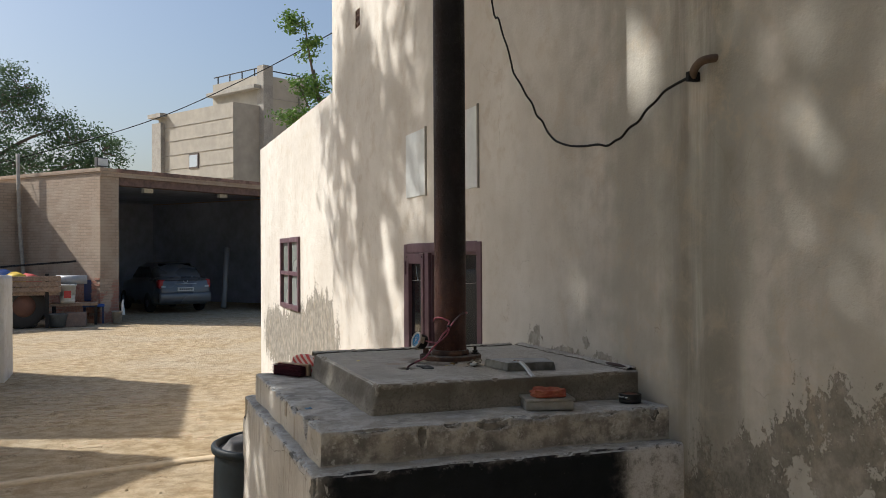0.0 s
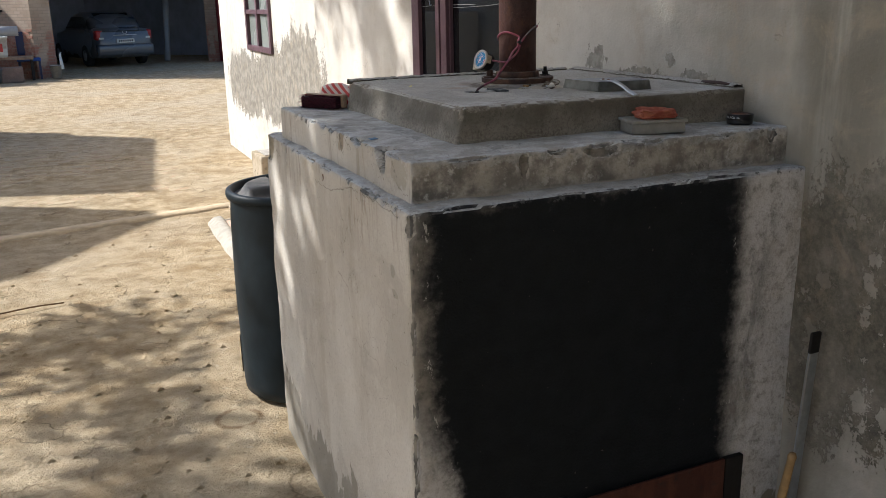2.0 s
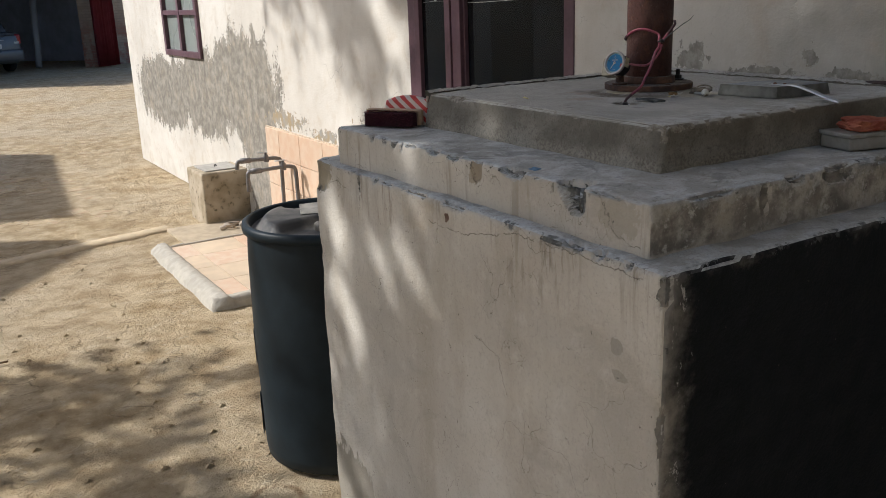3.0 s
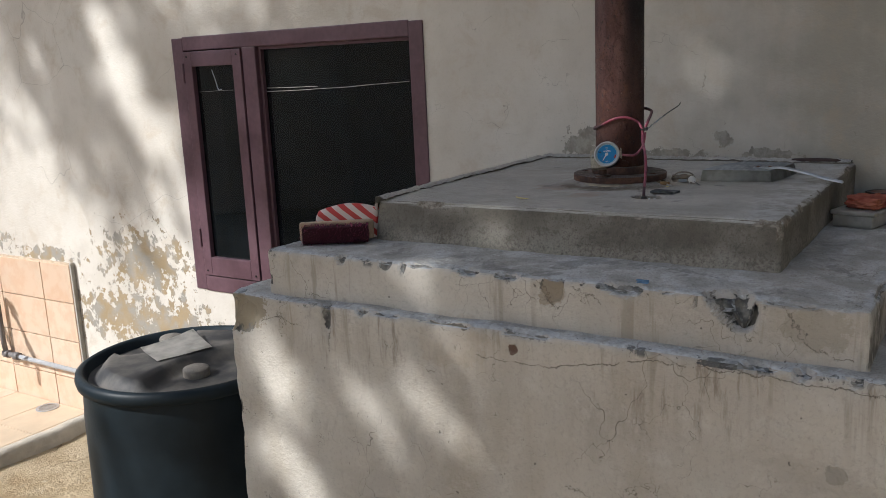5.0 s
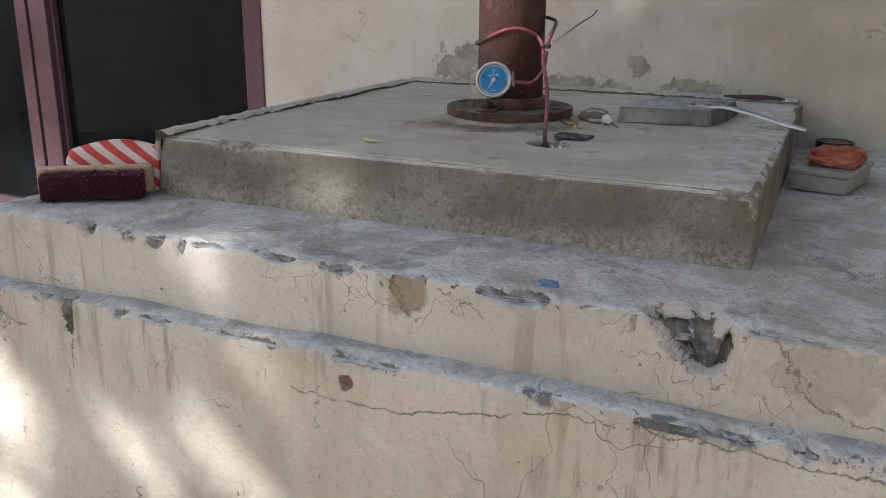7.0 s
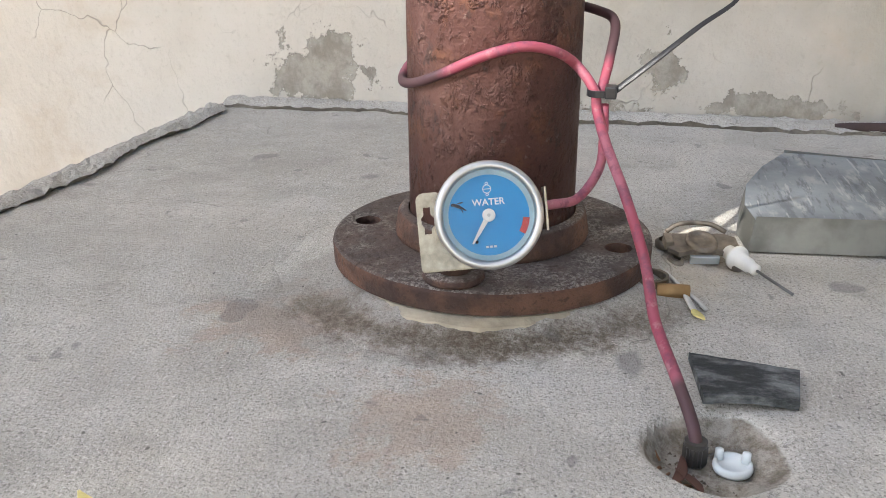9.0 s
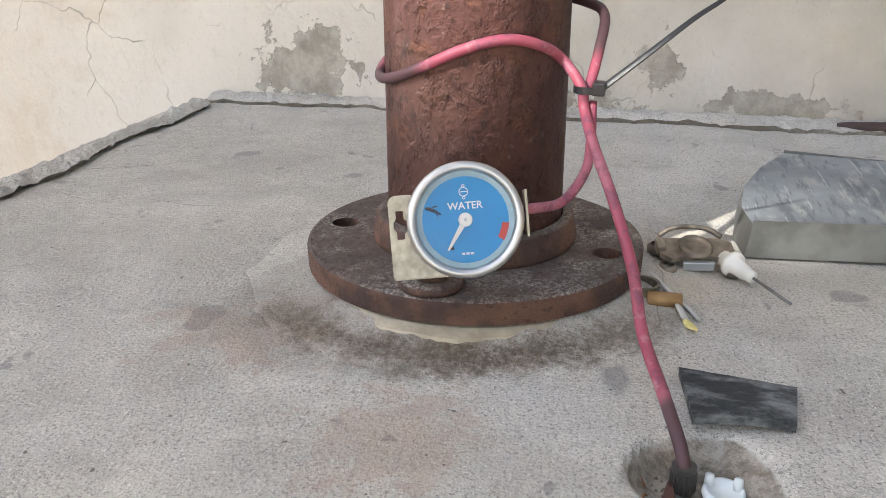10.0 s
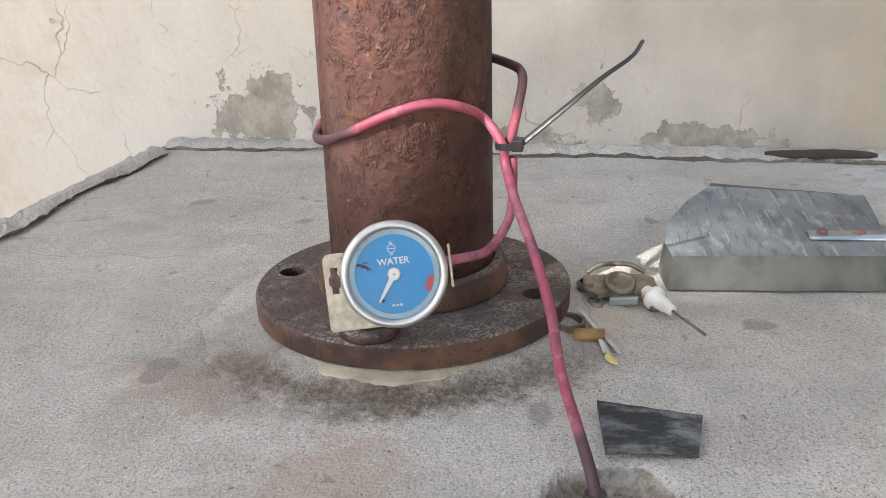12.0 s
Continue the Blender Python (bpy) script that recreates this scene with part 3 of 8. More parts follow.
def pipe_steel():
    """Rusted brown near the flange; shade higher up and on the -y side is put into the colour."""
    m = Mat("rusted_pipe_steel", 0.7, 0.25, 0.4)
    sep = m.n.new("ShaderNodeSeparateXYZ")
    m.put(sep.inputs[0], m.pos)
    big, mid, fine = m.noise(7, 5), m.noise(38, 6, 0.65), m.noise(230, 4)
    c = m.mix(m.ramp(m.noise(22, 4, stretch=(1, 1, 0.35)), 0.4, 0.7), (0.125, 0.060, 0.050), (0.205, 0.112, 0.095))
    c = m.mix(m.op("MULTIPLY", m.ramp(mid, 0.52, 0.72), 0.7), c, (0.22, 0.10, 0.055))
    c = m.mix(m.op("MULTIPLY", m.ramp(m.noise(60, 5, 0.7, stretch=(1, 1, 0.5)), 0.58, 0.68), 0.7), c, (0.055, 0.045, 0.045))
    c = m.mix(m.op("MULTIPLY", m.ramp(fine, 0.55, 0.7), 0.6), c, (0.04, 0.02, 0.015))
    c = m.mix(m.op("MULTIPLY", m.ramp(m.noise(160, 3), 0.66, 0.72), 0.4), c, (0.34, 0.26, 0.22))
    # blackening with height: the pipe's shaded look mixed into its colour
    paint = m.ramp(m.op("ADD", sep.outputs[2], m.op("MULTIPLY", m.op("SUBTRACT", m.noise(5, 5, stretch=(1, 1, 0.4)), 0.5), 0.6)), 1.55, 2.1)
    c = m.mix(m.op("MULTIPLY", paint, 0.9), c, m.mix(big, (0.012, 0.012, 0.014), (0.03, 0.022, 0.02)))
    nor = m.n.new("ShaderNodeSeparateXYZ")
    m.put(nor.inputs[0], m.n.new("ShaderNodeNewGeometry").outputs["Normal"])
    # -y side blackened by normal: the unlit side painted in, stronger higher up
    shade_side = m.op("MULTIPLY", m.ramp(nor.outputs[1], -0.85, -0.25, 1.0, 0.0), m.ramp(m.noise(9, 5, stretch=(1, 1, 0.3)), 0.25, 0.5, 0.6, 0.95))
    shade_side = m.op("MULTIPLY", shade_side, m.ramp(sep.outputs[2], 1.42, 1.75, 0.35, 1.0))
    c = m.mix(shade_side, c, (0.012, 0.011, 0.012))
    m.col(c)
    m.rough(m.ramp(big, 0.3, 0.7, 0.5, 0.75))
    blister = m.ramp(m.noise(75, 5, 0.7, stretch=(1, 1, 0.7)), 0.50, 0.66)
    m.bump(m.op("ADD", m.op("ADD", mid, blister), m.op("MULTIPLY", fine, 0.7)), 0.9, 0.0026)
    return m.m


def flange_steel():
    """Rust with a pale dusty crust on the upper side."""
    m = Mat("crusted_flange_steel", 0.8, 0.15, 0.35)
    nor = m.n.new("ShaderNodeSeparateXYZ")
    m.put(nor.inputs[0], m.n.new("ShaderNodeNewGeometry").outputs["Normal"])
    c = m.mix(m.ramp(m.noise(30, 5, 0.65), 0.38, 0.65), (0.060, 0.038, 0.032), (0.150, 0.082, 0.055))
    up = m.ramp(nor.outputs[2], 0.6, 0.9)
    crust = m.op("MULTIPLY", up, m.op("MULTIPLY", m.ramp(m.noise(21, 6, 0.75), 0.42, 0.62), m.ramp(m.noise(420, 5, 0.8), 0.44, 0.58)))
    c = m.mix(m.op("MULTIPLY", up, 0.65), c, (0.095, 0.083, 0.074))
    c = m.mix(m.op("MULTIPLY", crust, 0.7), c, (0.36, 0.335, 0.295))
    c = m.mix(m.op("MULTIPLY", m.ramp(m.noise(240, 3), 0.54, 0.68), 0.6), c, (0.035, 0.025, 0.02))
    m.col(c)
    m.bump(m.op("ADD", m.noise(80, 5, 0.7), m.op("MULTIPLY", m.noise(260, 3), 0.6)), 0.85, 0.0025)
    return m.m


def glass(name, tint=(0.9, 0.95, 0.93), rough=0.02):
    m = Mat(name, rough)
    m.b.inputs["Transmission Weight"].default_value = 1.0
    m.b.inputs["IOR"].default_value = 1.45
    dust = m.noise(12, 5)
    m.rough(m.ramp(dust, 0.45, 0.8, rough, rough + 0.04))
    m.col(tint)
    return m.m


WALL, FURNACE, CEMENT, EARTH = plaster_wall(), furnace_plaster(), cement_slab(), yard_earth()
BRICK = brick_clay()
PIPE, FLANGE = pipe_steel(), flange_steel()
DOOR_STEEL = rusty_steel("rusted_door_plate", (0.075, 0.026, 0.018), (0.12, 0.045, 0.03), (0.035, 0.03, 0.03))
PURPLE = simple("purple_brown_paint", (0.115, 0.062, 0.078), 0.45, grain=45, vary=0.2, bump=0.1)
DRUM = simple("black_blue_plastic", (0.012, 0.019, 0.024), 0.5, grain=9, vary=0.4, bump=0.06, spec=0.2)
PANE = glass("window_glass")
# dusty glass; its bluish diffuse tenth also paints in the reflected sky
TINTED = glass("tinted_glass", (0.06, 0.078, 0.092))
TINTED.node_tree.nodes["Principled BSDF"].inputs["Transmission Weight"].default_value = 0.90
# darkness of the unlit rooms behind the glass, put into their colour
DARK = simple("unlit_room_plaster", (0.10, 0.09, 0.08), 0.9)
CONCRETE = simple("bare_concrete", (0.36, 0.34, 0.30), 0.9, grain=18, vary=0.22, bump=0.4)
SILVER = simple("galvanised_steel", (0.52, 0.56, 0.60), 0.38, 0.85, grain=40, vary=0.18, bump=0.1)
BLACK_IRON = simple("black_iron", (0.018, 0.017, 0.017), 0.6, 0.4, grain=80)


# ---- mesh tools ----
def bm_box(bm, lo, hi, bevel=0.0, m=None):
    r = bmesh.ops.create_cube(bm, size=1.0)
    vs = r["verts"]
    c = [(a + b) / 2 for a, b in zip(lo, hi)]
    s = [b - a for a, b in zip(lo, hi)]
    for v in vs:
        v.co = Vector((c[i] + v.co[i] * s[i] for i in range(3)))
    if bevel:
        es = list({e for v in vs for e in v.link_edges})
        vs = list({v for f in bmesh.ops.bevel(bm, geom=es, offset=bevel, segments=2, profile=0.6, affect="EDGES")["faces"] for v in f.verts} | {v for v in vs if v.is_valid})
    if m is not None:
        for v in vs:
            v.co = m @ v.co
    return vs


def box(lo, hi, bevel=0.0, m=None):
    bm = bmesh.new()
    bm_box(bm, lo, hi, bevel, m)
    return bm


def bm_lathe(bm, profile, seg=32, m=None, squash=(1, 1)):
    """Turns (radius, height) pairs round z; a radius of 0 closes the end."""
    m = m or Matrix()
    rings = []
    for r, z in profile:
        if r <= 1e-6:
            rings.append([bm.verts.new(m @ Vector((0, 0, z)))])
        else:
            rings.append([bm.verts.new(m @ Vector((r * squash[0] * math.cos(k * math.tau / seg), r * squash[1] * math.sin(k * math.tau / seg), z))) for k in range(seg)])
    for a, b in zip(rings, rings[1:]):
        for k in range(seg):
            j = (k + 1) % seg
            if len(a) == 1 and len(b) > 1:
                bm.faces.new((a[0], b[j], b[k]))
            elif len(b) == 1 and len(a) > 1:
                bm.faces.new((a[k], a[j], b[0]))
            elif len(a) > 1:
                bm.faces.new((a[k], a[j], b[j], b[k]))


def lathe(profile, seg=32, m=None, squash=(1, 1)):
    bm = bmesh.new()
    bm_lathe(bm, profile, seg, m, squash)
    bmesh.ops.recalc_face_normals(bm, faces=bm.faces)
    return bm


def bm_rod(bm, a, b, r, r2=None, seg=12):
    a, b = Vector(a), Vector(b)
    q = (b - a).to_track_quat("Z", "Y").to_matrix().to_4x4()
    bm_lathe(bm, [(0, 0), (r, 0), (r2 or r, (b - a).length), (0, (b - a).length)], seg, Matrix.Translation(a) @ q)


def rod(a, b, r, r2=None, seg=12):
    bm = bmesh.new()
    bm_rod(bm, a, b, r, r2, seg)
    bmesh.ops.recalc_face_normals(bm, faces=bm.faces)
    return bm


def spline(pts, steps=8):
    """A smooth line through the points."""
    p = [Vector(q) for q in pts]
    p = [2 * p[0] - p[1]] + p + [2 * p[-1] - p[-2]]
    out = []
    for i in range(1, len(p) - 2):
        for k in range(steps):
            t = k / steps
            a, b, c, d = p[i - 1:i + 3]
            out.append(0.5 * (2 * b + (c - a) * t + (2 * a - 5 * b + 4 * c - d) * t * t + (3 * b - a - 3 * c + d) * t ** 3))
    return out + [p[-2]]


def bm_tube(bm, pts, radius, seg=10, steps=8, flat=1.0):
    line = spline(pts, steps) if steps else [Vector(p) for p in pts]
    side, rings = None, []
    for i, p in enumerate(line):
        d = (line[min(i + 1, len(line) - 1)] - line[max(i - 1, 0)]).normalized()
        if side is None:
            side = d.orthogonal().normalized()
        side = (side - d * side.dot(d)).normalized()
        up = d.cross(side)
        r = radius(i / (len(line) - 1)) if callable(radius) else radius
        rings.append([bm.verts.new(p + (side * math.cos(k * math.tau / seg) + up * math.sin(k * math.tau / seg) * flat) * r) for k in range(seg)])
    for a, b in zip(rings, rings[1:]):
        for k in range(seg):
            j = (k + 1) % seg
            bm.faces.new((a[k], a[j], b[j], b[k]))
    bm.faces.new(rings[0][::-1])
    bm.faces.new(rings[-1])


def tube(pts, radius, seg=10, steps=8, flat=1.0):
    bm = bmesh.new()
    bm_tube(bm, pts, radius, seg, steps, flat)
    bmesh.ops.recalc_face_normals(bm, faces=bm.faces)
    return bm


def mesh_of(name, bm, material, smooth=False):
    me = bpy.data.meshes.new(name)
    bm.to_mesh(me)
    bm.free()
    if material:
        me.materials.append(material)
    if smooth:
        me.shade_smooth()
    return me


def place(name, bm, material, smooth=False):
    return new(name, mesh_of(name, bm, material, smooth))


def part(name, bm, material, parent, label="", smooth=False):
    """Links a bmesh, made in the world's axes, as one mesh under a thing or part."""
    ob = place(name, bm, material, smooth)
    ob.parent = parent
    if not parent.parent:
        ob.matrix_parent_inverse = parent.matrix_basis.inverted()
    return tagged(ob, label)


def thing(name, at, label, category, group="", kind=""):
    ob = new(name)
    ob.empty_display_size = 0.1
    ob.matrix_basis = Matrix.Translation(at)
    return tagged(ob, label, category, group, kind)


def structure(name, bm, material, label, category, smooth=False):
    return tagged(place(name, bm, material, smooth), label, category, "", "structure")


def worn_block(lo, hi, step, radius, chips=(), swell=0.004, chip=0.02, dents=(), open_x=True, seed=0.0, batter=0.0):
    """A cast block on a lattice: rounded, chipped arrises and uneven faces. It keeps a 'wear' value for each corner of the lattice."""
    lo, hi = Vector(lo), Vector(hi)
    n = [max(2, round((hi[i] - lo[i]) / step)) for i in range(3)]
    ids, co, wear, rims, faces = {}, [], [], [], []

    def vert(i, j, k):
        key = (i, j, k)
        if key in ids:
            return ids[key]
        p = Vector((lo[a] + (hi[a] - lo[a]) * key[a] / n[a] for a in range(3)))
        q = p * 1.0
        rr = radius + chip * max(0.0, noise.noise(p * 14 + Vector((seed, 3, 7))) - 0.12) + 0.4 * chip * max(0.0, noise.noise(p * 45 + Vector((seed, 1, 2))))
        inner = Vector((min(max(p[a], lo[a] + rr), hi[a] - (rr if a or not open_x else 0.0)) for a in range(3)))
        inner.z = min(p.z, hi.z - rr)
        d = p - inner
        edge = 0.0
        if d.length > 1e-6:
            edge = sum(1 for a in range(3) if abs(d[a]) > rr * 0.25)
            edge = max(0.0, edge - 1) * min(1.0, (rr - radius) / (0.35 * chip + 1e-6))
            q = inner + d.normalized() * min(d.length, rr)
        face = d.normalized() if d.length > 1e-6 else Vector((0, 0, 0))
        q += face * swell * (noise.noise(p * 5 + Vector((seed, 0, 0))) + 0.5 * noise.noise(p * 17 + Vector((0, seed, 0))))
        for c, r, depth in chips:
            e = (p - Vector(c))
            e = Vector((e[a] / r[a] for a in range(3))).length + 0.36 * noise.noise(p * 26) + 0.05 * noise.noise(p * 80)
            if e < 1:
                q += -face * depth * min(1.0, (1 - e) * 3)
                edge = max(edge, min(1.0, 0.25 + (1 - e) * 2.2))
        for c, r, depth in dents:
            e = (p - Vector(c))
            e = Vector((e[a] / r[a] for a in range(3))).length + 0.20 * noise.noise(p * 34) + 0.03 * noise.noise(p * 90)
            if e < 1 and face.z > 0.5:
                q.z -= depth * min(1.0, (1 - e) * (2.2 if p.y < c[1] - 0.012 else 3.2)) + 0.0022 * noise.noise(p * 90) * min(1.0, (1 - e) * 5)
                edge = max(edge, min(0.9, (1 - e) * 6))
        if batter:
            q.x += batter * (p.z - lo.z) / (hi.z - lo.z) * max(0.0, 1 - (p.x - lo.x) / 0.15)
        ids[key] = len(co)
        co.append(q)
        wear.append(edge)
        side = min(p.x - lo.x, p.y - lo.y, hi.y - p.y)
        rims.append(max(0.0, 1 - math.hypot(max(0.0, side), hi.z - p.z) / 0.05))
        return ids[key]

    def sheet(axis, at, flip):
        a, b = [x for x in range(3) if x != axis]
        for i in range(n[a]):
            for j in range(n[b]):
                quad = []
                for di, dj in ((0, 0), (1, 0), (1, 1), (0, 1)):
                    key = [0, 0, 0]
                    key[axis], key[a], key[b] = at, i + di, j + dj
                    quad.append(vert(*key))
                faces.append(quad[::-1] if flip else quad)

    sheet(2, n[2], False)
    sheet(0, 0, True)
    sheet(0, n[0], False)
    sheet(1, 0, False)
    sheet(1, n[1], True)
    me = bpy.data.meshes.new("block")
    me.from_pydata(co, [], faces)
    me.attributes.new("wear", "FLOAT", "POINT").data.foreach_set("value", wear)
    me.attributes.new("rim", "FLOAT", "POINT").data.foreach_set("value", rims)
    me.shade_smooth()
    return me


def wall_sheet(name, x0, x1, y0, y1, z1, holes, material, label, sill=0.0):
    """A wall along y with thickness, its openings cut right through. holes: (y0, y1, z0, z1)."""
    ys = sorted({y0, y1, *[v for h in holes for v in h[:2]]})
    zs = sorted({sill, z1, *[v for h in holes for v in h[2:]]})
    bm = bmesh.new()
    for a, b in zip(ys, ys[1:]):
        for c, d in zip(zs, zs[1:]):
            if not any(h[0] <= a and b <= h[1] and h[2] <= c and d <= h[3] for h in holes):
                bm_box(bm, (x0, a, c), (x1, b, d))
    bmesh.ops.remove_doubles(bm, verts=bm.verts, dist=1e-5)
    seen, dead = {}, []
    for f in bm.faces:
        key = frozenset(v.index for v in f.verts)
        seen.setdefault(key, []).append(f)
    for fs in seen.values():
        if len(fs) > 1:
            dead += fs
    bmesh.ops.delete(bm, geom=dead, context="FACES")
    bmesh.ops.recalc_face_normals(bm, faces=bm.faces)
    return structure(name, bm, material, label, "wall")


# ---- ground ----
def ground_height(x, y):
    near = max(0.0, 1 - abs(y - 4) / 14)
    h = 0.010 * noise.noise(Vector((x * 1.3, y * 1.3, 0.3))) + 0.008 * noise.noise(Vector((x * 4.5, y * 4.5, 2)))
    h += 0.006 * abs(noise.noise(Vector((x * 11, y * 11, 5)))) + 0.003 * noise.noise(Vector((x * 26, y * 26, 9)))
    return h * near - 0.012


def build_ground():
    def line(lo, hi, fine_lo, fine_hi, step):
        v = [fine_lo + step * k for k in range(int((fine_hi - fine_lo) / step) + 1)]
        k, s = fine_lo, step
        while k > lo:
            s *= 1.35
            k -= s
            v.insert(0, max(k, lo))
        k, s = v[-1], step
        while k < hi:
            s *= 1.35
            k += s
            v.append(min(k, hi))
        return v
    xs, ys = line(-600, 600, -3.4, 0.2, 0.035), line(-600, 900, -0.5, 9.0, 0.04)
    co = [(x, y, ground_height(x, y)) for y in ys for x in xs]
    w = len(xs)
    faces = [(j * w + i, j * w + i + 1, (j + 1) * w + i + 1, (j + 1) * w + i) for j in range(len(ys) - 1) for i in range(w - 1)]
    me = bpy.data.meshes.new("ground")
    me.from_pydata(co, [], faces)
    me.materials.append(EARTH)
    me.shade_smooth()
    return tagged(new("ground", me), "trodden sandy yard of dried mud over brick paving", "ground", "", "structure")


build_ground()


def build_clods():
    """Crumbs of dried mud and grit strewn over the yard."""
    rng = random.Random(17)
    co, faces = [], []
    for k in range(900):
        x, y = rng.uniform(-3.2, -1.16), rng.uniform(0.1, 5.2) if k % 3 else rng.uniform(0.8, 3.2)
        s = 0.004 + 0.016 * rng.random() ** 4
        n = len(co)
        z = ground_height(x, y)
        for dx, dy, dz in ((1, 0, 0.1), (-0.3, 0.9, 0.0), (-0.8, -0.6, 0.1), (0.1, 0.0, 0.75), (0.0, 0.0, -0.6)):
            co.append((x + s * dx * rng.uniform(0.7, 1.3), y + s * dy * rng.uniform(0.7, 1.3), z + s * dz))
        faces += [(n, n + 1, n + 3), (n + 1, n + 2, n + 3), (n + 2, n, n + 3), (n + 1, n, n + 4), (n + 2, n + 1, n + 4), (n, n + 2, n + 4)]
    me = bpy.data.meshes.new("clods")
    me.from_pydata(co, [], faces)
    me.materials.append(EARTH)
    tagged(new("mud_crumbs", me), "scattered crumbs of dried mud and grit", "grit", "", "stuff")


build_clods()

# ---- house wall with its openings ----
W1, W2 = (1.565, 2.762, 0.738, 1.765), (6.165, 7.225, 1.16, 1.885)
VENT = (3.80, 3.93, 3.33, 3.46)
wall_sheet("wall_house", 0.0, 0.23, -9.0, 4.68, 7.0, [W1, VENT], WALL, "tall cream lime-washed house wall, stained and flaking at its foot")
wall_sheet("wall_low", 0.012, 0.23, 4.68, 8.80, 3.02, [W2], WALL, "low cream lime-washed wall with a flaked grey cement patch")
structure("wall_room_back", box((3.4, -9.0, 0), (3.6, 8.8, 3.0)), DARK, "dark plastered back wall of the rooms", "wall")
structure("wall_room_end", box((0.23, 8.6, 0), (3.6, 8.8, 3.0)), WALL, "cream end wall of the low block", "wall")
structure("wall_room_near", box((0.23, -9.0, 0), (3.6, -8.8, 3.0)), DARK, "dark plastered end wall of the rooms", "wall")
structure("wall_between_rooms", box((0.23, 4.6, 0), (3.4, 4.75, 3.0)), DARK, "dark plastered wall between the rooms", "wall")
# out of view: added to hold skylight off the -y sides
structure("wall_light_block", box((-9.0, -5.0, -0.05), (0.0, -4.75, 5.2)), CONCRETE, "unseen tall grey cement wall added to block skylight", "wall")
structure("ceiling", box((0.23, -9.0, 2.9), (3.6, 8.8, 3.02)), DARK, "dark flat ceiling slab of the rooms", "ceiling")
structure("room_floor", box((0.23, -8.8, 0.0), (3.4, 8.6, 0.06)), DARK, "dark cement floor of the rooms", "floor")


# ---- furnace ----
def build_furnace():
    t = thing("masonry_furnace", (-0.55, 0.67, 0), "stepped cream plastered masonry furnace with a soot-black fire side", "furnace")

    def tier(name, lo, hi, material, label, **k):
        me = worn_block(lo, hi, **k)
        me.materials.append(material)
        ob = new(name, me)
        ob.parent, ob.matrix_parent_inverse = t, t.matrix_basis.inverted()
        tagged(ob, label)
    tier("base_block", (-1.115, 0.0, -0.03), (0.03, 1.388, 1.142), FURNACE, "cream plaster base with a soot-black fire side", step=0.0090, radius=0.009, chip=0.020, swell=0.005, seed=1.0,
         chips=[((-1.115, 1.104, 1.135), (0.03, 0.016, 0.055), 0.012), ((-1.115, 1.388, 1.10), (0.07, 0.10, 0.055), 0.008), ((-1.115, 1.008, 1.142), (0.02, 0.016, 0.014), 0.012), ((-1.115, 0.95, 1.142), (0.012, 0.035, 0.008), 0.007), ((-1.115, 0.80, 1.142), (0.014, 0.06, 0.010), 0.007), ((-1.115, 0.64, 1.142), (0.014, 0.05, 0.012), 0.008),
                ((-1.115, 0.23, 1.142), (0.022, 0.030, 0.009), 0.012), ((-1.115, 0.163, 1.140), (0.022, 0.014, 0.012), 0.012), ((-1.115, 0.092, 1.138), (0.016, 0.014, 0.010), 0.008), ((-1.115, 0.0, 1.12), (0.02, 0.02, 0.04), 0.007), ((-1.115, 0.66, 1.106), (0.01, 0.011, 0.011), 0.004),
                ((-1.115, 0.0, 0.86), (0.02, 0.02, 0.06), 0.006), ((-1.115, 0.0, 0.55), (0.02, 0.02, 0.09), 0.007), ((-0.98, 0.0, 1.142), (0.05, 0.010, 0.008), 0.006), ((-0.25, 0.0, 1.142), (0.09, 0.010, 0.008), 0.005)])
    tier("middle_step", (-1.076, 0.076, 1.10), (0.03, 1.292, 1.237), FURNACE, "worn plaster step with broken arrises", step=0.0056, radius=0.008, chip=0.022, swell=0.004, seed=5.0,
         chips=[((-1.076, 0.282, 1.240), (0.05, 0.044, 0.040), 0.030), ((-1.076, 0.262, 1.215), (0.03, 0.024, 0.040), 0.026), ((-1.076, 0.19, 1.240), (0.02, 0.05, 0.008), 0.008), ((-1.076, 0.465, 1.237), (0.026, 0.042, 0.020), 0.012), ((-1.076, 0.60, 1.222), (0.02, 0.030, 0.030), 0.005), ((-1.076, 0.688, 1.237), (0.022, 0.026, 0.012), 0.010), ((-1.076, 0.778, 1.237), (0.024, 0.028, 0.012), 0.010), ((-1.076, 0.88, 1.237), (0.014, 0.03, 0.006), 0.006),
                ((-1.076, 0.928, 1.232), (0.016, 0.008, 0.022), 0.008), ((-1.076, 0.97, 1.236), (0.014, 0.02, 0.018), 0.005), ((-1.076, 1.084, 1.236), (0.022, 0.012, 0.014), 0.010), ((-1.076, 0.34, 1.224), (0.012, 0.006, 0.016), 0.005),
                ((-0.58, 0.076, 1.228), (0.06, 0.02, 0.022), 0.012), ((-0.79, 0.076, 1.20), (0.014, 0.03, 0.045), 0.012), ((-0.93, 0.076, 1.235), (0.06, 0.015, 0.012), 0.008), ((-0.70, 0.076, 1.236), (0.03, 0.02, 0.02), 0.010), ((-0.43, 0.076, 1.236), (0.03, 0.015, 0.012), 0.010), ((-0.22, 0.076, 1.232), (0.05, 0.015, 0.012), 0.008), ((-0.05, 0.076, 1.22), (0.02, 0.02, 0.03), 0.010)])
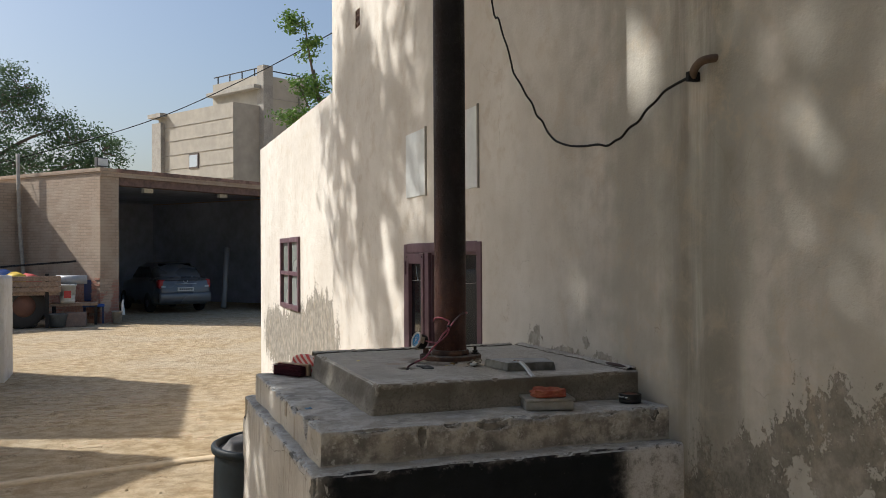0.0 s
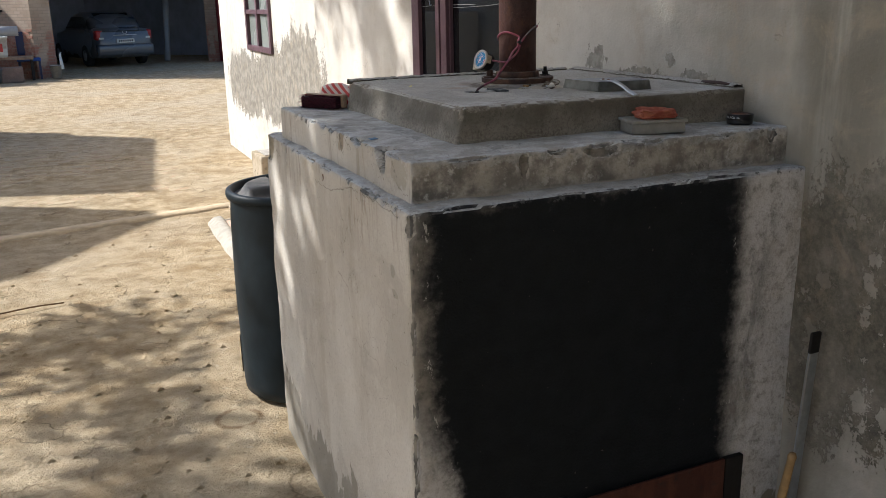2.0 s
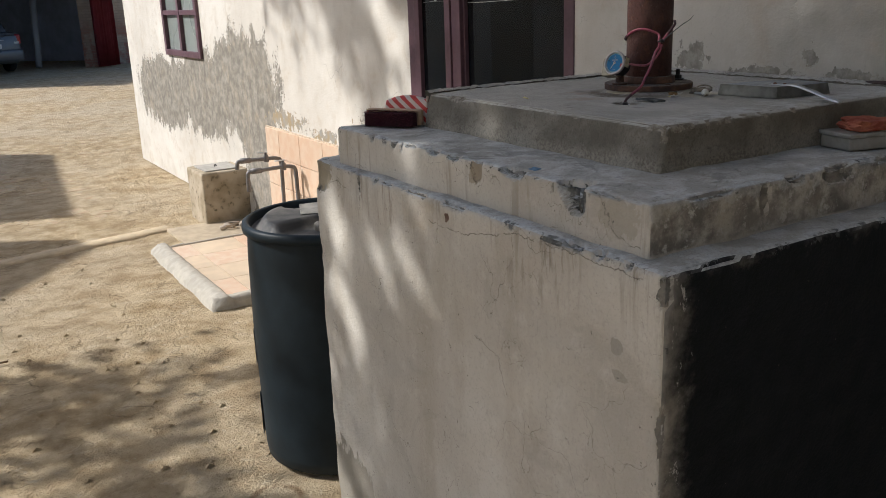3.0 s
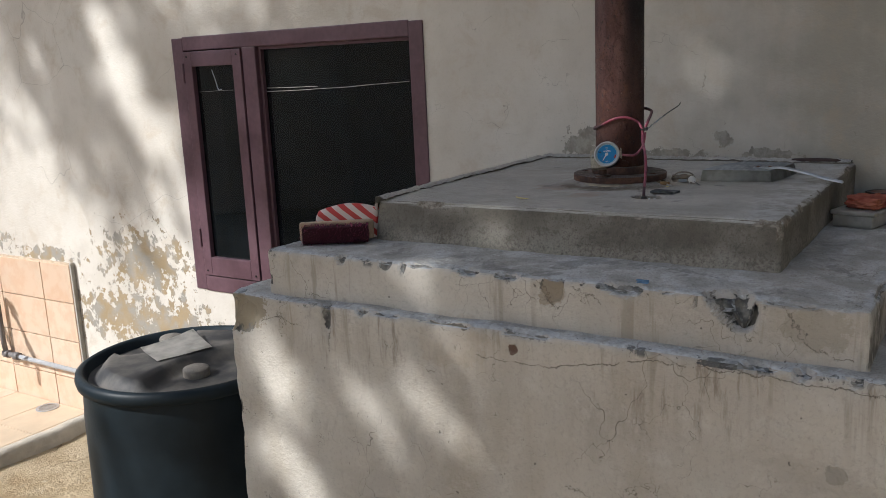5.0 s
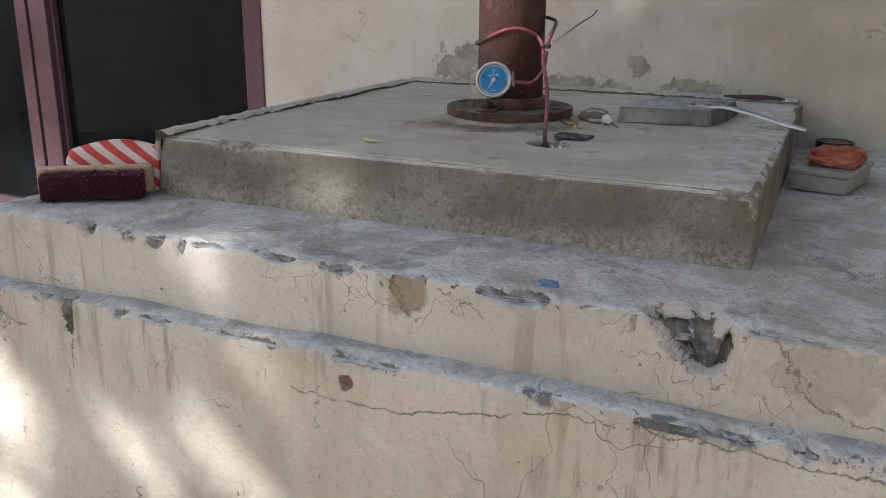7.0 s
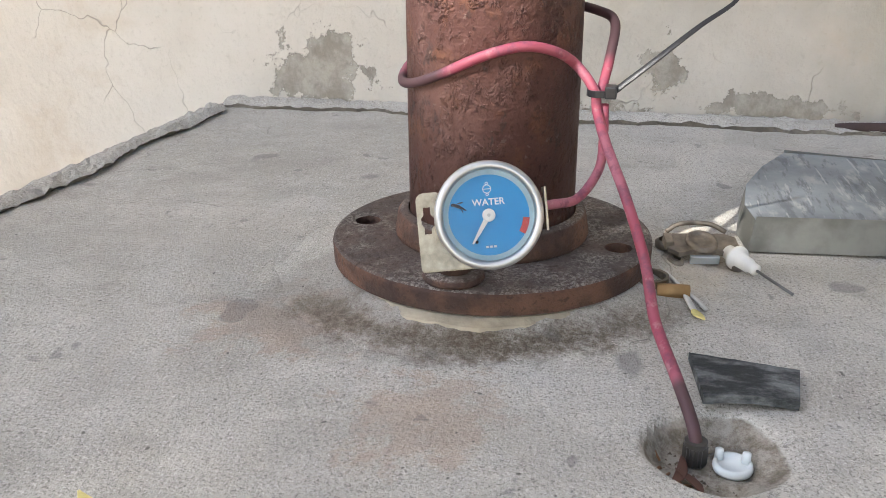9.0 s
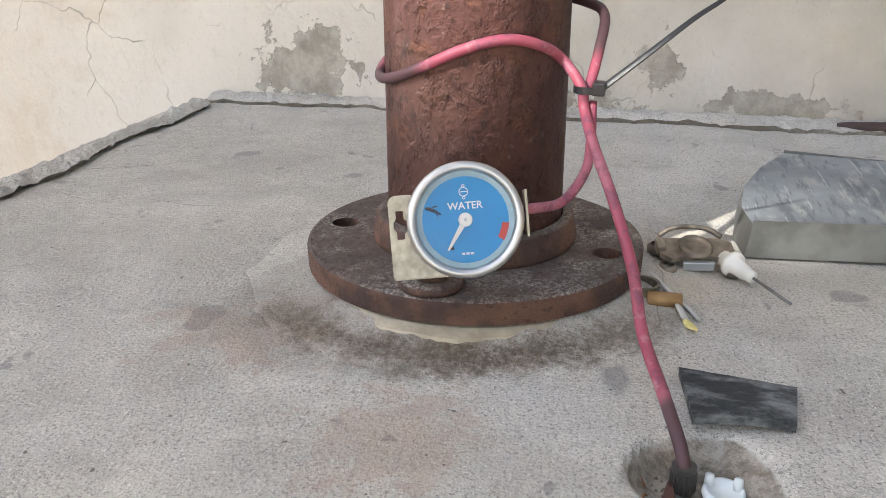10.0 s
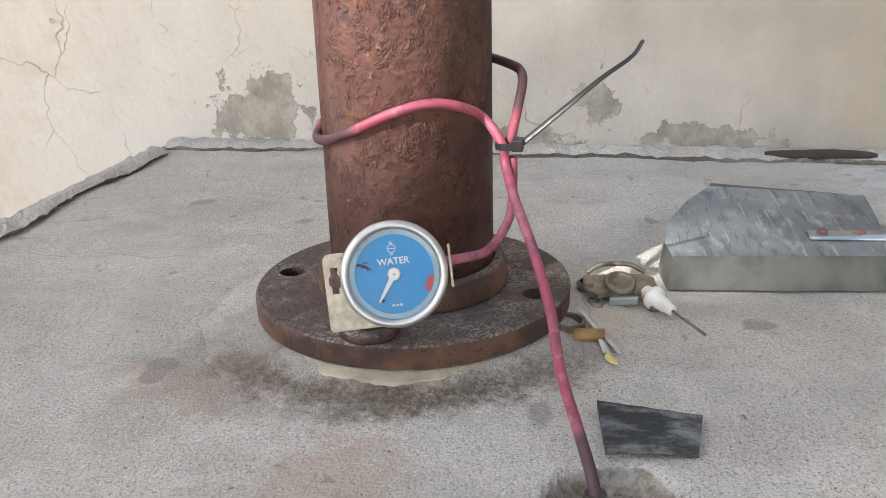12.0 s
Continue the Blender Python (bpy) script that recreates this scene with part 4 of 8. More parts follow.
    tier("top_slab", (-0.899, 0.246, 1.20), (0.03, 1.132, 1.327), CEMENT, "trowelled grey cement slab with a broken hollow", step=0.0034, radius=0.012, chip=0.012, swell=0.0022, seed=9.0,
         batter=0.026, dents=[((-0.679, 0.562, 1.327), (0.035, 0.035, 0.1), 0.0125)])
    return t


build_furnace()




# ---- steel chimney pipe on its flange ----
PX, PY, PR = -0.477, 0.701, 0.056
FZ = 1.3515  # upper side of the flange
HOLES = [(PX + 0.089 * math.cos(radians(a)), PY + 0.089 * math.sin(radians(a))) for a in (258, 90, 172, 350)]


def flange_plate(cx, cy, z0, z1, r0, r1, holes, hr):
    """A round plate with an eased rim, a bore and through holes."""
    bm = bmesh.new()

    def loop(x, y, r, z, n):
        return [bm.verts.new((x + r * math.cos(k * math.tau / n), y + r * math.sin(k * math.tau / n), z)) for k in range(n)]

    def band(a, b):
        for k in range(len(a)):
            bm.faces.new((a[k], a[(k + 1) % len(a)], b[(k + 1) % len(a)], b[k]))
    rims = [loop(cx, cy, r0 - 0.0022, z1, 120), loop(cx, cy, r1, z1, 60)] + [loop(x, y, hr, z1, 28) for x, y in holes]
    edges = [bm.edges.new((l[k], l[(k + 1) % len(l)])) for l in rims for k in range(len(l))]
    bmesh.ops.triangle_fill(bm, edges=edges, use_beauty=True, use_dissolve=False)
    ease = loop(cx, cy, r0 - 0.0005, z1 - 0.0009, 120)
    side = loop(cx, cy, r0, z1 - 0.0028, 120)
    foot = loop(cx, cy, r0 - 0.0004, z0, 120)
    band(rims[0], ease)
    band(ease, side)
    band(side, foot)
    band(rims[1], loop(cx, cy, r1, z0, 60))
    for (x, y), l in zip(holes, rims[2:]):
        band(l, loop(x, y, hr, z0 - 0.012, 28))
    bmesh.ops.recalc_face_normals(bm, faces=bm.faces)
    return bm


def hex_bolt(at, r=0.009, shaft=0.014):
    bm = bmesh.new()
    m = Matrix.Translation(at)
    bm_lathe(bm, [(0, 0), (r * 1.7, 0), (r * 1.7, 0.003), (0, 0.003)], 20, m)
    bm_lathe(bm, [(0, 0.003), (r * 1.1, 0.003), (r * 1.1, 0.012), (0, 0.012)], 6, m)
    bm_lathe(bm, [(0, 0.012), (r * 0.6, 0.012), (r * 0.6, 0.012 + shaft), (0, 0.012 + shaft)], 12, m)
    bmesh.ops.recalc_face_normals(bm, faces=bm.faces)
    return bm


def build_chimney():
    t = thing("chimney_pipe", (PX, PY, 1.327), "rust-brown steel flue pipe on a round flange plate", "chimney pipe")
    c = Matrix.Translation((PX, PY, 0))
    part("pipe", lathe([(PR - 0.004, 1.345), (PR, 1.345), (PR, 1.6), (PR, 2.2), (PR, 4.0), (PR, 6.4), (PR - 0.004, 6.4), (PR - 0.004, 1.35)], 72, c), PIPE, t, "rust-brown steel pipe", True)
    part("flange", flange_plate(PX, PY, FZ - 0.0145, FZ, 0.1090, 0.054, HOLES[:2], 0.0090), FLANGE, t, "dark rusted flange plate with bolt holes")
    part("collar", lathe([(PR, FZ - 0.001), (0.0655, FZ - 0.0005), (0.0662, FZ + 0.003), (0.0640, FZ + 0.015), (0.0610, FZ + 0.0175), (PR + 0.001, FZ + 0.0175)], 72, c), FLANGE, t, "", True)
    part("bolt", hex_bolt((HOLES[3][0], HOLES[3][1], FZ)), BLACK_IRON, t, "black hexagon bolt")
    return t


build_chimney()


def ring_mound(rows, a0, a1, n, seed):
    """A band round the pipe's axis; rows give (radius, height, raggedness) from the inside out."""
    bm = bmesh.new()
    closed = a1 - a0 >= 360
    loops = []
    for k in range(n + (0 if closed else 1)):
        a = radians(a0 + (a1 - a0) * k / n)
        jag = noise.noise(Vector((math.cos(a) * 5, math.sin(a) * 5, seed))) + 0.5 * noise.noise(Vector((math.cos(a) * 16, math.sin(a) * 16, seed)))
        fade = 1.0 if closed else math.sin(math.pi * k / n) ** 0.7
        loops.append([bm.verts.new((PX + (0.107 + (r - 0.107) * fade + w * jag) * math.cos(a), PY + (0.107 + (r - 0.107) * fade + w * jag) * math.sin(a), z + 0.04 * w * jag)) for r, z, w in rows])
    for k in range(n):
        u, v = loops[k], loops[(k + 1) % len(loops)]
        for i in range(len(rows) - 1):
            bm.faces.new((u[i], u[i + 1], v[i + 1], v[i]))
    bmesh.ops.recalc_face_normals(bm, faces=bm.faces)
    return bm


tagged(place("mortar_mound", ring_mound([(0.085, FZ - 0.0145, 0.0), (0.1045, FZ - 0.0147, 0.0), (0.110, 1.3345, 0.002), (0.118, 1.3318, 0.004), (0.130, 1.3292, 0.007), (0.146, 1.3272, 0.010), (0.150, 1.3245, 0.010)], 0, 360, 120, 3.0), CEMENT, True),
       "low grimy cement mound under the flange", "mortar", "", "structure")
tagged(place("mortar_wedge", ring_mound([(0.100, 1.3364, 0.0), (0.109, 1.3358, 0.001), (0.117, 1.3335, 0.004), (0.120, 1.3270, 0.004)], 148, 222, 40, 7.0), simple("pale_mortar", (0.40, 0.35, 0.26), 0.9, grain=45, vary=0.4, bump=0.5)),
       "pale crumbled mortar wedge before the flange", "mortar", "", "structure")


def crumbled_band(at, along, width, seed, undercut):
    """A ragged strip of mortar: at(u, s, z) maps its length u, the inset s from its outer edge and the height to the world."""
    bm = bmesh.new()
    prev, n = None, 150
    for k in range(n + 1):
        u = k / n
        wob = noise.noise(Vector((u * 7, seed, 0))) * 0.6 + noise.noise(Vector((u * 24, seed, 1))) * 0.35 + noise.noise(Vector((u * 80, seed, 2))) * 0.18
        w = width * (1 + 0.75 * wob)
        lift = lambda s, f: 1.3285 + 0.0065 * f + 0.0035 * noise.noise(Vector((u * along * 60, s * 60, seed))) + 0.002 * noise.noise(Vector((u * along * 190, s * 190, seed)))
        ring = [bm.verts.new(at(u, w - undercut, 1.3262))]
        for i in range(7):
            s = w * (1 - i / 6)
            ring.append(bm.verts.new(at(u, s, lift(s, min(1.0, 0.35 + i / 4)))))
        ring.append(bm.verts.new(at(u, -0.003, 1.318)))
        if prev:
            for i in range(len(ring) - 1):
                bm.faces.new((prev[i], prev[i + 1], ring[i + 1], ring[i]))
        prev = ring
    bmesh.ops.recalc_face_normals(bm, faces=bm.faces)
    return bm


tagged(place("mortar_fillet", crumbled_band(lambda u, s, z: (-0.002 - s, 0.255 + 0.868 * u, z), 0.868, 0.034, 2.0, 0.001), CEMENT),
       "rough grey mortar fillet along the house wall", "mortar", "", "structure")
tagged(place("mortar_lip", crumbled_band(lambda u, s, z: (-0.885 + 0.83 * u, 1.127 - s, z), 0.83, 0.022, 7.0, 0.006), CEMENT),
       "cracked cement lip along the slab's far edge", "mortar", "", "structure")


# ---- windows ----
def bars(t, spec, material, x0, x1, bevel=0.004):
    for name, y0, y1, z0, z1 in spec:
        part(name, box((x0, y0, z0), (x1, y1, z1), bevel), material, t)


def build_window_one():
    y0, y1, z0, z1 = W1
    t = thing("window_1", (0, (y0 + y1) / 2, z0), "purple-brown painted timber window with dark panes", "window", "", "structure")
    bars(t, [("jamb", y0 - 0.004, y0 + 0.052, z0, z1), ("jamb", y1 - 0.058, y1 + 0.004, z0, z1), ("head", y0 + 0.052, y1 - 0.058, z1 - 0.050, z1 + 0.004), ("bottom_rail", y0 + 0.052, y1 - 0.058, z0 - 0.004, z0 + 0.062),
             ("mullion", 2.316, 2.384, z0 + 0.062, z1 - 0.050)], PURPLE, -0.006, 0.075)
    s0, s1, a, b = 2.388, 2.700, z0 + 0.066, z1 - 0.054
    sash = part("sash", box((-0.012, s1 - 0.045, a), (0.03, s1, b), 0.003), PURPLE, t, "purple-brown side sash")
    for lo, hi in (((-0.012, s0, a), (0.03, s0 + 0.045, b)), ((-0.012, s0 + 0.045, b - 0.058), (0.03, s1 - 0.045, b)), ((-0.012, s0 + 0.045, a), (0.03, s1 - 0.045, a + 0.078))):
        part("rail", box(lo, hi, 0.003), PURPLE, sash)
    for z in (a + 0.02, b - 0.02):
        for y in (s0 + 0.02, s1 - 0.02):
            part("peg", lathe([(0, -0.0145), (0.004, -0.0145), (0.004, -0.010)], 8, Matrix.Translation((0, y, z)) @ Matrix.Rotation(math.pi / 2, 4, "Y") @ Matrix.Translation((0, 0, 0))), BLACK_IRON, sash)
    for z in (a + 0.12, b - 0.12):
        part("hinge", rod((-0.014, s1 + 0.004, z), (-0.014, s1 + 0.004, z + 0.075), 0.005), PURPLE, sash)
    part("pane", box((0.008, s0 + 0.040, a + 0.07), (0.012, s1 - 0.040, b - 0.05)), TINTED, sash, "dark dusty glass pane")
    part("pane", box((0.030, y0 + 0.048, z0 + 0.058), (0.034, 2.32, z1 - 0.046)), TINTED, t, "large dark dusty glass pane")
    bars(t, [("bead", y0 + 0.052, y0 + 0.064, z0 + 0.062, z1 - 0.05), ("bead", 2.304, 2.316, z0 + 0.062, z1 - 0.05), ("bead", y0 + 0.064, 2.304, z1 - 0.062, z1 - 0.05)], PURPLE, 0.012, 0.03, 0.002)
    frayed = simple("frayed_film_edge", (0.42, 0.40, 0.36), 0.7, grain=60, vary=0.6)
    fray = lambda u: 0.0016 + 0.0007 * noise.noise(Vector((u * 23, 3, 1)))
    part("film_edge", tube([(0.0285, 2.302, 1.547), (0.0285, 2.15, 1.549), (0.0285, 2.05, 1.552), (0.0285, 1.92, 1.555), (0.0285, 1.83, 1.560), (0.0285, 1.646, 1.568)], fray, 6, 8, 0.5), frayed, t, "pale frayed edge of an old film on the pane")
    part("film_edge", tube([(0.0285, 2.302, 1.560), (0.0285, 2.18, 1.560), (0.0285, 2.05, 1.561)], fray, 6, 8, 0.5), frayed, t, "pale frayed edge of an old film on the pane")
    part("window_hook", tube([(0.0065, 2.565, 1.637), (0.0055, 2.55, 1.60), (0.0055, 2.537, 1.562), (0.0065, 2.52, 1.561)], 0.0019, 8, 5), SILVER, sash, "bright steel hook on the pane", True)
    part("film_edge", tube([(0.0072, 2.64, 1.553), (0.0072, 2.55, 1.556), (0.0072, 2.46, 1.557)], lambda u: 0.0011, 6, 6, 0.5), frayed, sash)


build_window_one()


def build_window_two():
    y0, y1, z0, z1 = W2
    t = thing("window_2", (0.012, (y0 + y1) / 2, z0), "small purple-brown four-pane window in the low wall", "window", "", "structure")
    m = (y0 + y1) / 2
    bars(t, [("jamb", y0, y0 + 0.06, z0, z1), ("jamb", y1 - 0.06, y1, z0, z1), ("head", y0 + 0.06, y1 - 0.06, z1 - 0.05, z1), ("bottom_rail", y0 + 0.06, y1 - 0.06, z0, z0 + 0.05), ("mullion", m - 0.03, m + 0.03, z0 + 0.05, z1 - 0.05)], PURPLE, -0.012, 0.06)
    zm = (z0 + z1) / 2
    frosted = simple("frosted_glass", (0.26, 0.29, 0.27), 0.25, grain=6, vary=0.12, bump=0.05)
    for a, b in ((y0 + 0.06, m - 0.03), (m + 0.03, y1 - 0.06)):
        part("glazing_bar", box((-0.008, a, zm - 0.02), (0.04, b, zm + 0.02), 0.003), PURPLE, t)
        for c, d in ((z0 + 0.05, zm - 0.02), (zm + 0.02, z1 - 0.05)):
            part("pane", box((0.020, a - 0.002, c - 0.002), (0.024, b + 0.002, d + 0.002)), frosted, t, "grey frosted glass")


build_window_two()

PATCH = simple("pale_patch_plaster", (0.68, 0.71, 0.70), 0.85, grain=20, vary=0.08, bump=0.2)
for y0, y1, z0, z1 in ((2.36, 2.715, 2.035, 2.405), (1.597, 1.93, 2.02, 2.405)):
    t = thing("wall_panel", (-0.004, (y0 + y1) / 2, z0), "pale grey blanked-off panel set in the house wall", "panel", "blanked panels", "structure")
    part("panel", box((-0.006, y0, z0), (0.01, y1, z1), 0.002), PATCH, t)
    part("lip", box((-0.010, y0 - 0.012, z0 - 0.006), (0.006, y0, z1 + 0.006), 0.002), CONCRETE, t)


def build_vent():
    y0, y1, z0, z1 = VENT
    t = thing("wall_vent", (0, (y0 + y1) / 2, z0), "small dark lattice vent high in the wall", "vent", "", "structure")
    rust = simple("rusty_grille", (0.16, 0.09, 0.06), 0.8)
    for k in range(4):
        y = y0 + (y1 - y0) * k / 3
        z = z0 + (z1 - z0) * k / 3
        part("slat", box((0.005, y - 0.006, z0), (0.02, y + 0.006, z1)), rust, t)
        part("slat", box((0.005, y0, z - 0.006), (0.024, y1, z + 0.006)), rust, t)


build_vent()

CABLE = simple("black_cable", (0.012, 0.012, 0.013), 0.75, spec=0.2)
t = thing("wall_cable", (-0.03, 0.6, 2.09), "sagging black electric cable on the stained house wall", "cable")
part("cable", tube([(-0.05, 1.62, 4.6), (-0.04, 1.52, 3.6), (-0.03, 1.359, 2.831), (-0.03, 1.285, 2.73), (-0.03, 1.238, 2.647), (-0.03, 1.19, 2.58), (-0.03, 1.152, 2.507), (-0.03, 1.13, 2.462), (-0.03, 1.06, 2.40), (-0.03, 1.005, 2.344), (-0.03, 0.955, 2.306), (-0.03, 0.913, 2.250), (-0.03, 0.866, 2.222), (-0.03, 0.825, 2.178), (-0.03, 0.775, 2.142), (-0.03, 0.732, 2.123), (-0.03, 0.64, 2.098), (-0.03, 0.53, 2.084), (-0.03, 0.44, 2.079), (-0.03, 0.376, 2.067), (-0.03, 0.325, 2.078), (-0.03, 0.286, 2.084),
                    (-0.03, 0.24, 2.108), (-0.03, 0.185, 2.121), (-0.03, 0.14, 2.15), (-0.03, 0.09, 2.168), (-0.03, 0.045, 2.19), (-0.03, 0.001, 2.199), (-0.028, -0.05, 2.207), (-0.025, -0.09, 2.212)], 0.0042, 8, 4), CABLE, t, "", True)
part("conduit", tube([(-0.025, -0.088, 2.210), (-0.032, -0.115, 2.232), (-0.025, -0.145, 2.246), (0.02, -0.172, 2.252)], 0.012, 10, 6), simple("rusty_conduit", (0.10, 0.07, 0.05), 0.8), t, "rusty conduit stub", True)
part("clamp", box((-0.042, -0.096, 2.196), (-0.003, -0.080, 2.224), 0.003), CABLE, t)


# ---- plastic drum ----
def build_drum():
    cx, cy, R, H = -0.914, 1.787, 0.288, 0.868
    t = thing("plastic_drum", (cx, cy, 0), "black-blue plastic drum with a dusty lid beside the furnace", "drum")
    c = Matrix.Translation((cx, cy, 0))
    part("body", lathe([(0, 0.002), (R - 0.03, 0.002), (R - 0.014, 0.012), (R - 0.010, 0.05), (R - 0.006, 0.30), (R - 0.004, 0.5), (R - 0.008, 0.74), (R - 0.012, 0.80), (R - 0.014, 0.832)], 72, c), DRUM, t, "", True)
    part("rim", lathe([(R - 0.016, 0.828), (R + 0.001, 0.834), (R + 0.004, 0.848), (R + 0.001, 0.862), (R - 0.010, 0.868), (R - 0.020, 0.864), (R - 0.026, 0.846), (R - 0.030, 0.838)], 72, c), DRUM, t, "rolled drum rim", True)
    lid = bmesh.new()
    n, rings, deck = 72, 22, []
    for i in range(rings + 1):
        r = (R - 0.028) * i / rings
        row = []
        for k in range(n):
            a = k * math.tau / n
            x, y = r * math.cos(a), r * math.sin(a)
            plateau = min(1.0, max(0.0, (R - 0.050 - r) / 0.022))
            dx, dy = x + 0.045, y + 0.165
            dip = min(1.0, max(0.0, (0.150 - math.hypot(dx * 0.62, dy)) / 0.03))
            dx2, dy2 = x - 0.045, y - 0.185
            dip2 = min(1.0, max(0.0, (0.095 - math.hypot(dx2 * 0.7, dy2)) / 0.03))
            row.append(lid.verts.new(c @ Vector((x, y, 0.840 + 0.034 * plateau * (1 - max(dip, dip2)) + 0.002 * noise.noise(Vector((x * 9, y * 9, 1)))))))
        deck.append(row)
    for a, b in zip(deck[1:], deck[2:]):
        for k in range(n):
            lid.faces.new((a[k], a[(k + 1) % n], b[(k + 1) % n], b[k]))
    lid.faces.new(deck[1][::-1])
    bmesh.ops.delete(lid, geom=deck[0], context="VERTS")
    bmesh.ops.recalc_face_normals(lid, faces=lid.faces)
    dusty = Mat("dusty_drum_top", 0.6, 0, 0.4)
    dusty.col(dusty.mix(dusty.ramp(dusty.noise(11, 5), 0.35, 0.7), (0.035, 0.035, 0.036), (0.13, 0.12, 0.105)))
    part("lid", lid, dusty.m, t, "dusty moulded drum top", True)
    capmat = simple("dusty_bung", (0.20, 0.18, 0.15), 0.8, grain=90)
    for x, y in ((-0.962, 1.700), (-0.80, 1.985)):
        part("bung", lathe([(0, 0.866), (0.024, 0.866), (0.027, 0.863), (0.033, 0.862), (0.035, 0.858), (0.035, 0.838)], 28, Matrix.Translation((x, y, 0))), capmat, t, "round dusty screw bung", True)
    paper = simple("paper_label", (0.55, 0.55, 0.52), 0.7)
    for z0, z1 in ((0.33, 0.47), (0.05, 0.22)):
        lab = bmesh.new()
        prev = None
        for k in range(9):
            a = math.radians(140 + k * 3.0)
            p = [lab.verts.new((cx + (R - 0.0015) * math.cos(a), cy + (R - 0.0015) * math.sin(a), z)) for z in (z0, z1)]
            if prev:
                lab.faces.new((prev[0], p[0], p[1], prev[1]))
            prev = p
        part("sticker", lab, paper, t, "torn pale paper sticker")


build_drum()
bm = bmesh.new()
rows = []
for i in range(9):
    row = []
    for j in range(7):
        u, v = i / 8, j / 6
        x, y = -1.005 + 0.155 * u + 0.05 * v, 1.80 + 0.13 * v - 0.045 * u
        row.append(bm.verts.new((x, y, 0.8775 + 0.016 * u * u * v + 0.022 * max(0, v - 0.75) + 0.003 * noise.noise(Vector((u * 4, v * 4, 3))))))
    rows.append(row)
for a, b in zip(rows, rows[1:]):
    for j in range(6):
        bm.faces.new((a[j], a[j + 1], b[j + 1], b[j]))
bmesh.ops.solidify(bm, geom=bm.faces[:], thickness=0.0015)
tagged(place("paper_sheet", bm, simple("grubby_paper", (0.42, 0.40, 0.36), 0.85, grain=25, vary=0.35), True), "crumpled grubby paper lying on the drum lid", "paper")


# ---- wash place: tiled splash panel, tiled floor, kerb, taps ----
def tile_material():
    m = Mat("peach_ceramic_tile", 0.35, 0, 0.5)
    r = m.random()
    c = m.mix(r, (0.64, 0.47, 0.34), (0.70, 0.57, 0.44))
    n = m.noise(16, 5)
    c = m.mix(m.op("MULTIPLY", m.ramp(n, 0.4, 0.65), 0.55), c, (0.60, 0.38, 0.24))
    c = m.mix(m.op("MULTIPLY", m.ramp(m.noise(5, 5), 0.5, 0.7), 0.5), c, (0.62, 0.52, 0.40))
    m.col(c)
    m.bump(n, 0.1, 0.003)
    return m.m


TILE = tile_material()
DUSTY_TILE = simple("dusty_floor_tile", (0.60, 0.48, 0.34), 0.55, grain=7, vary=0.16, bump=0.1)
GROUT = simple("sandy_grout", (0.56, 0.45, 0.33), 0.9)
LIME = simple("limed_cement_kerb", (0.42, 0.385, 0.32), 0.9, grain=22, vary=0.2, bump=0.5)


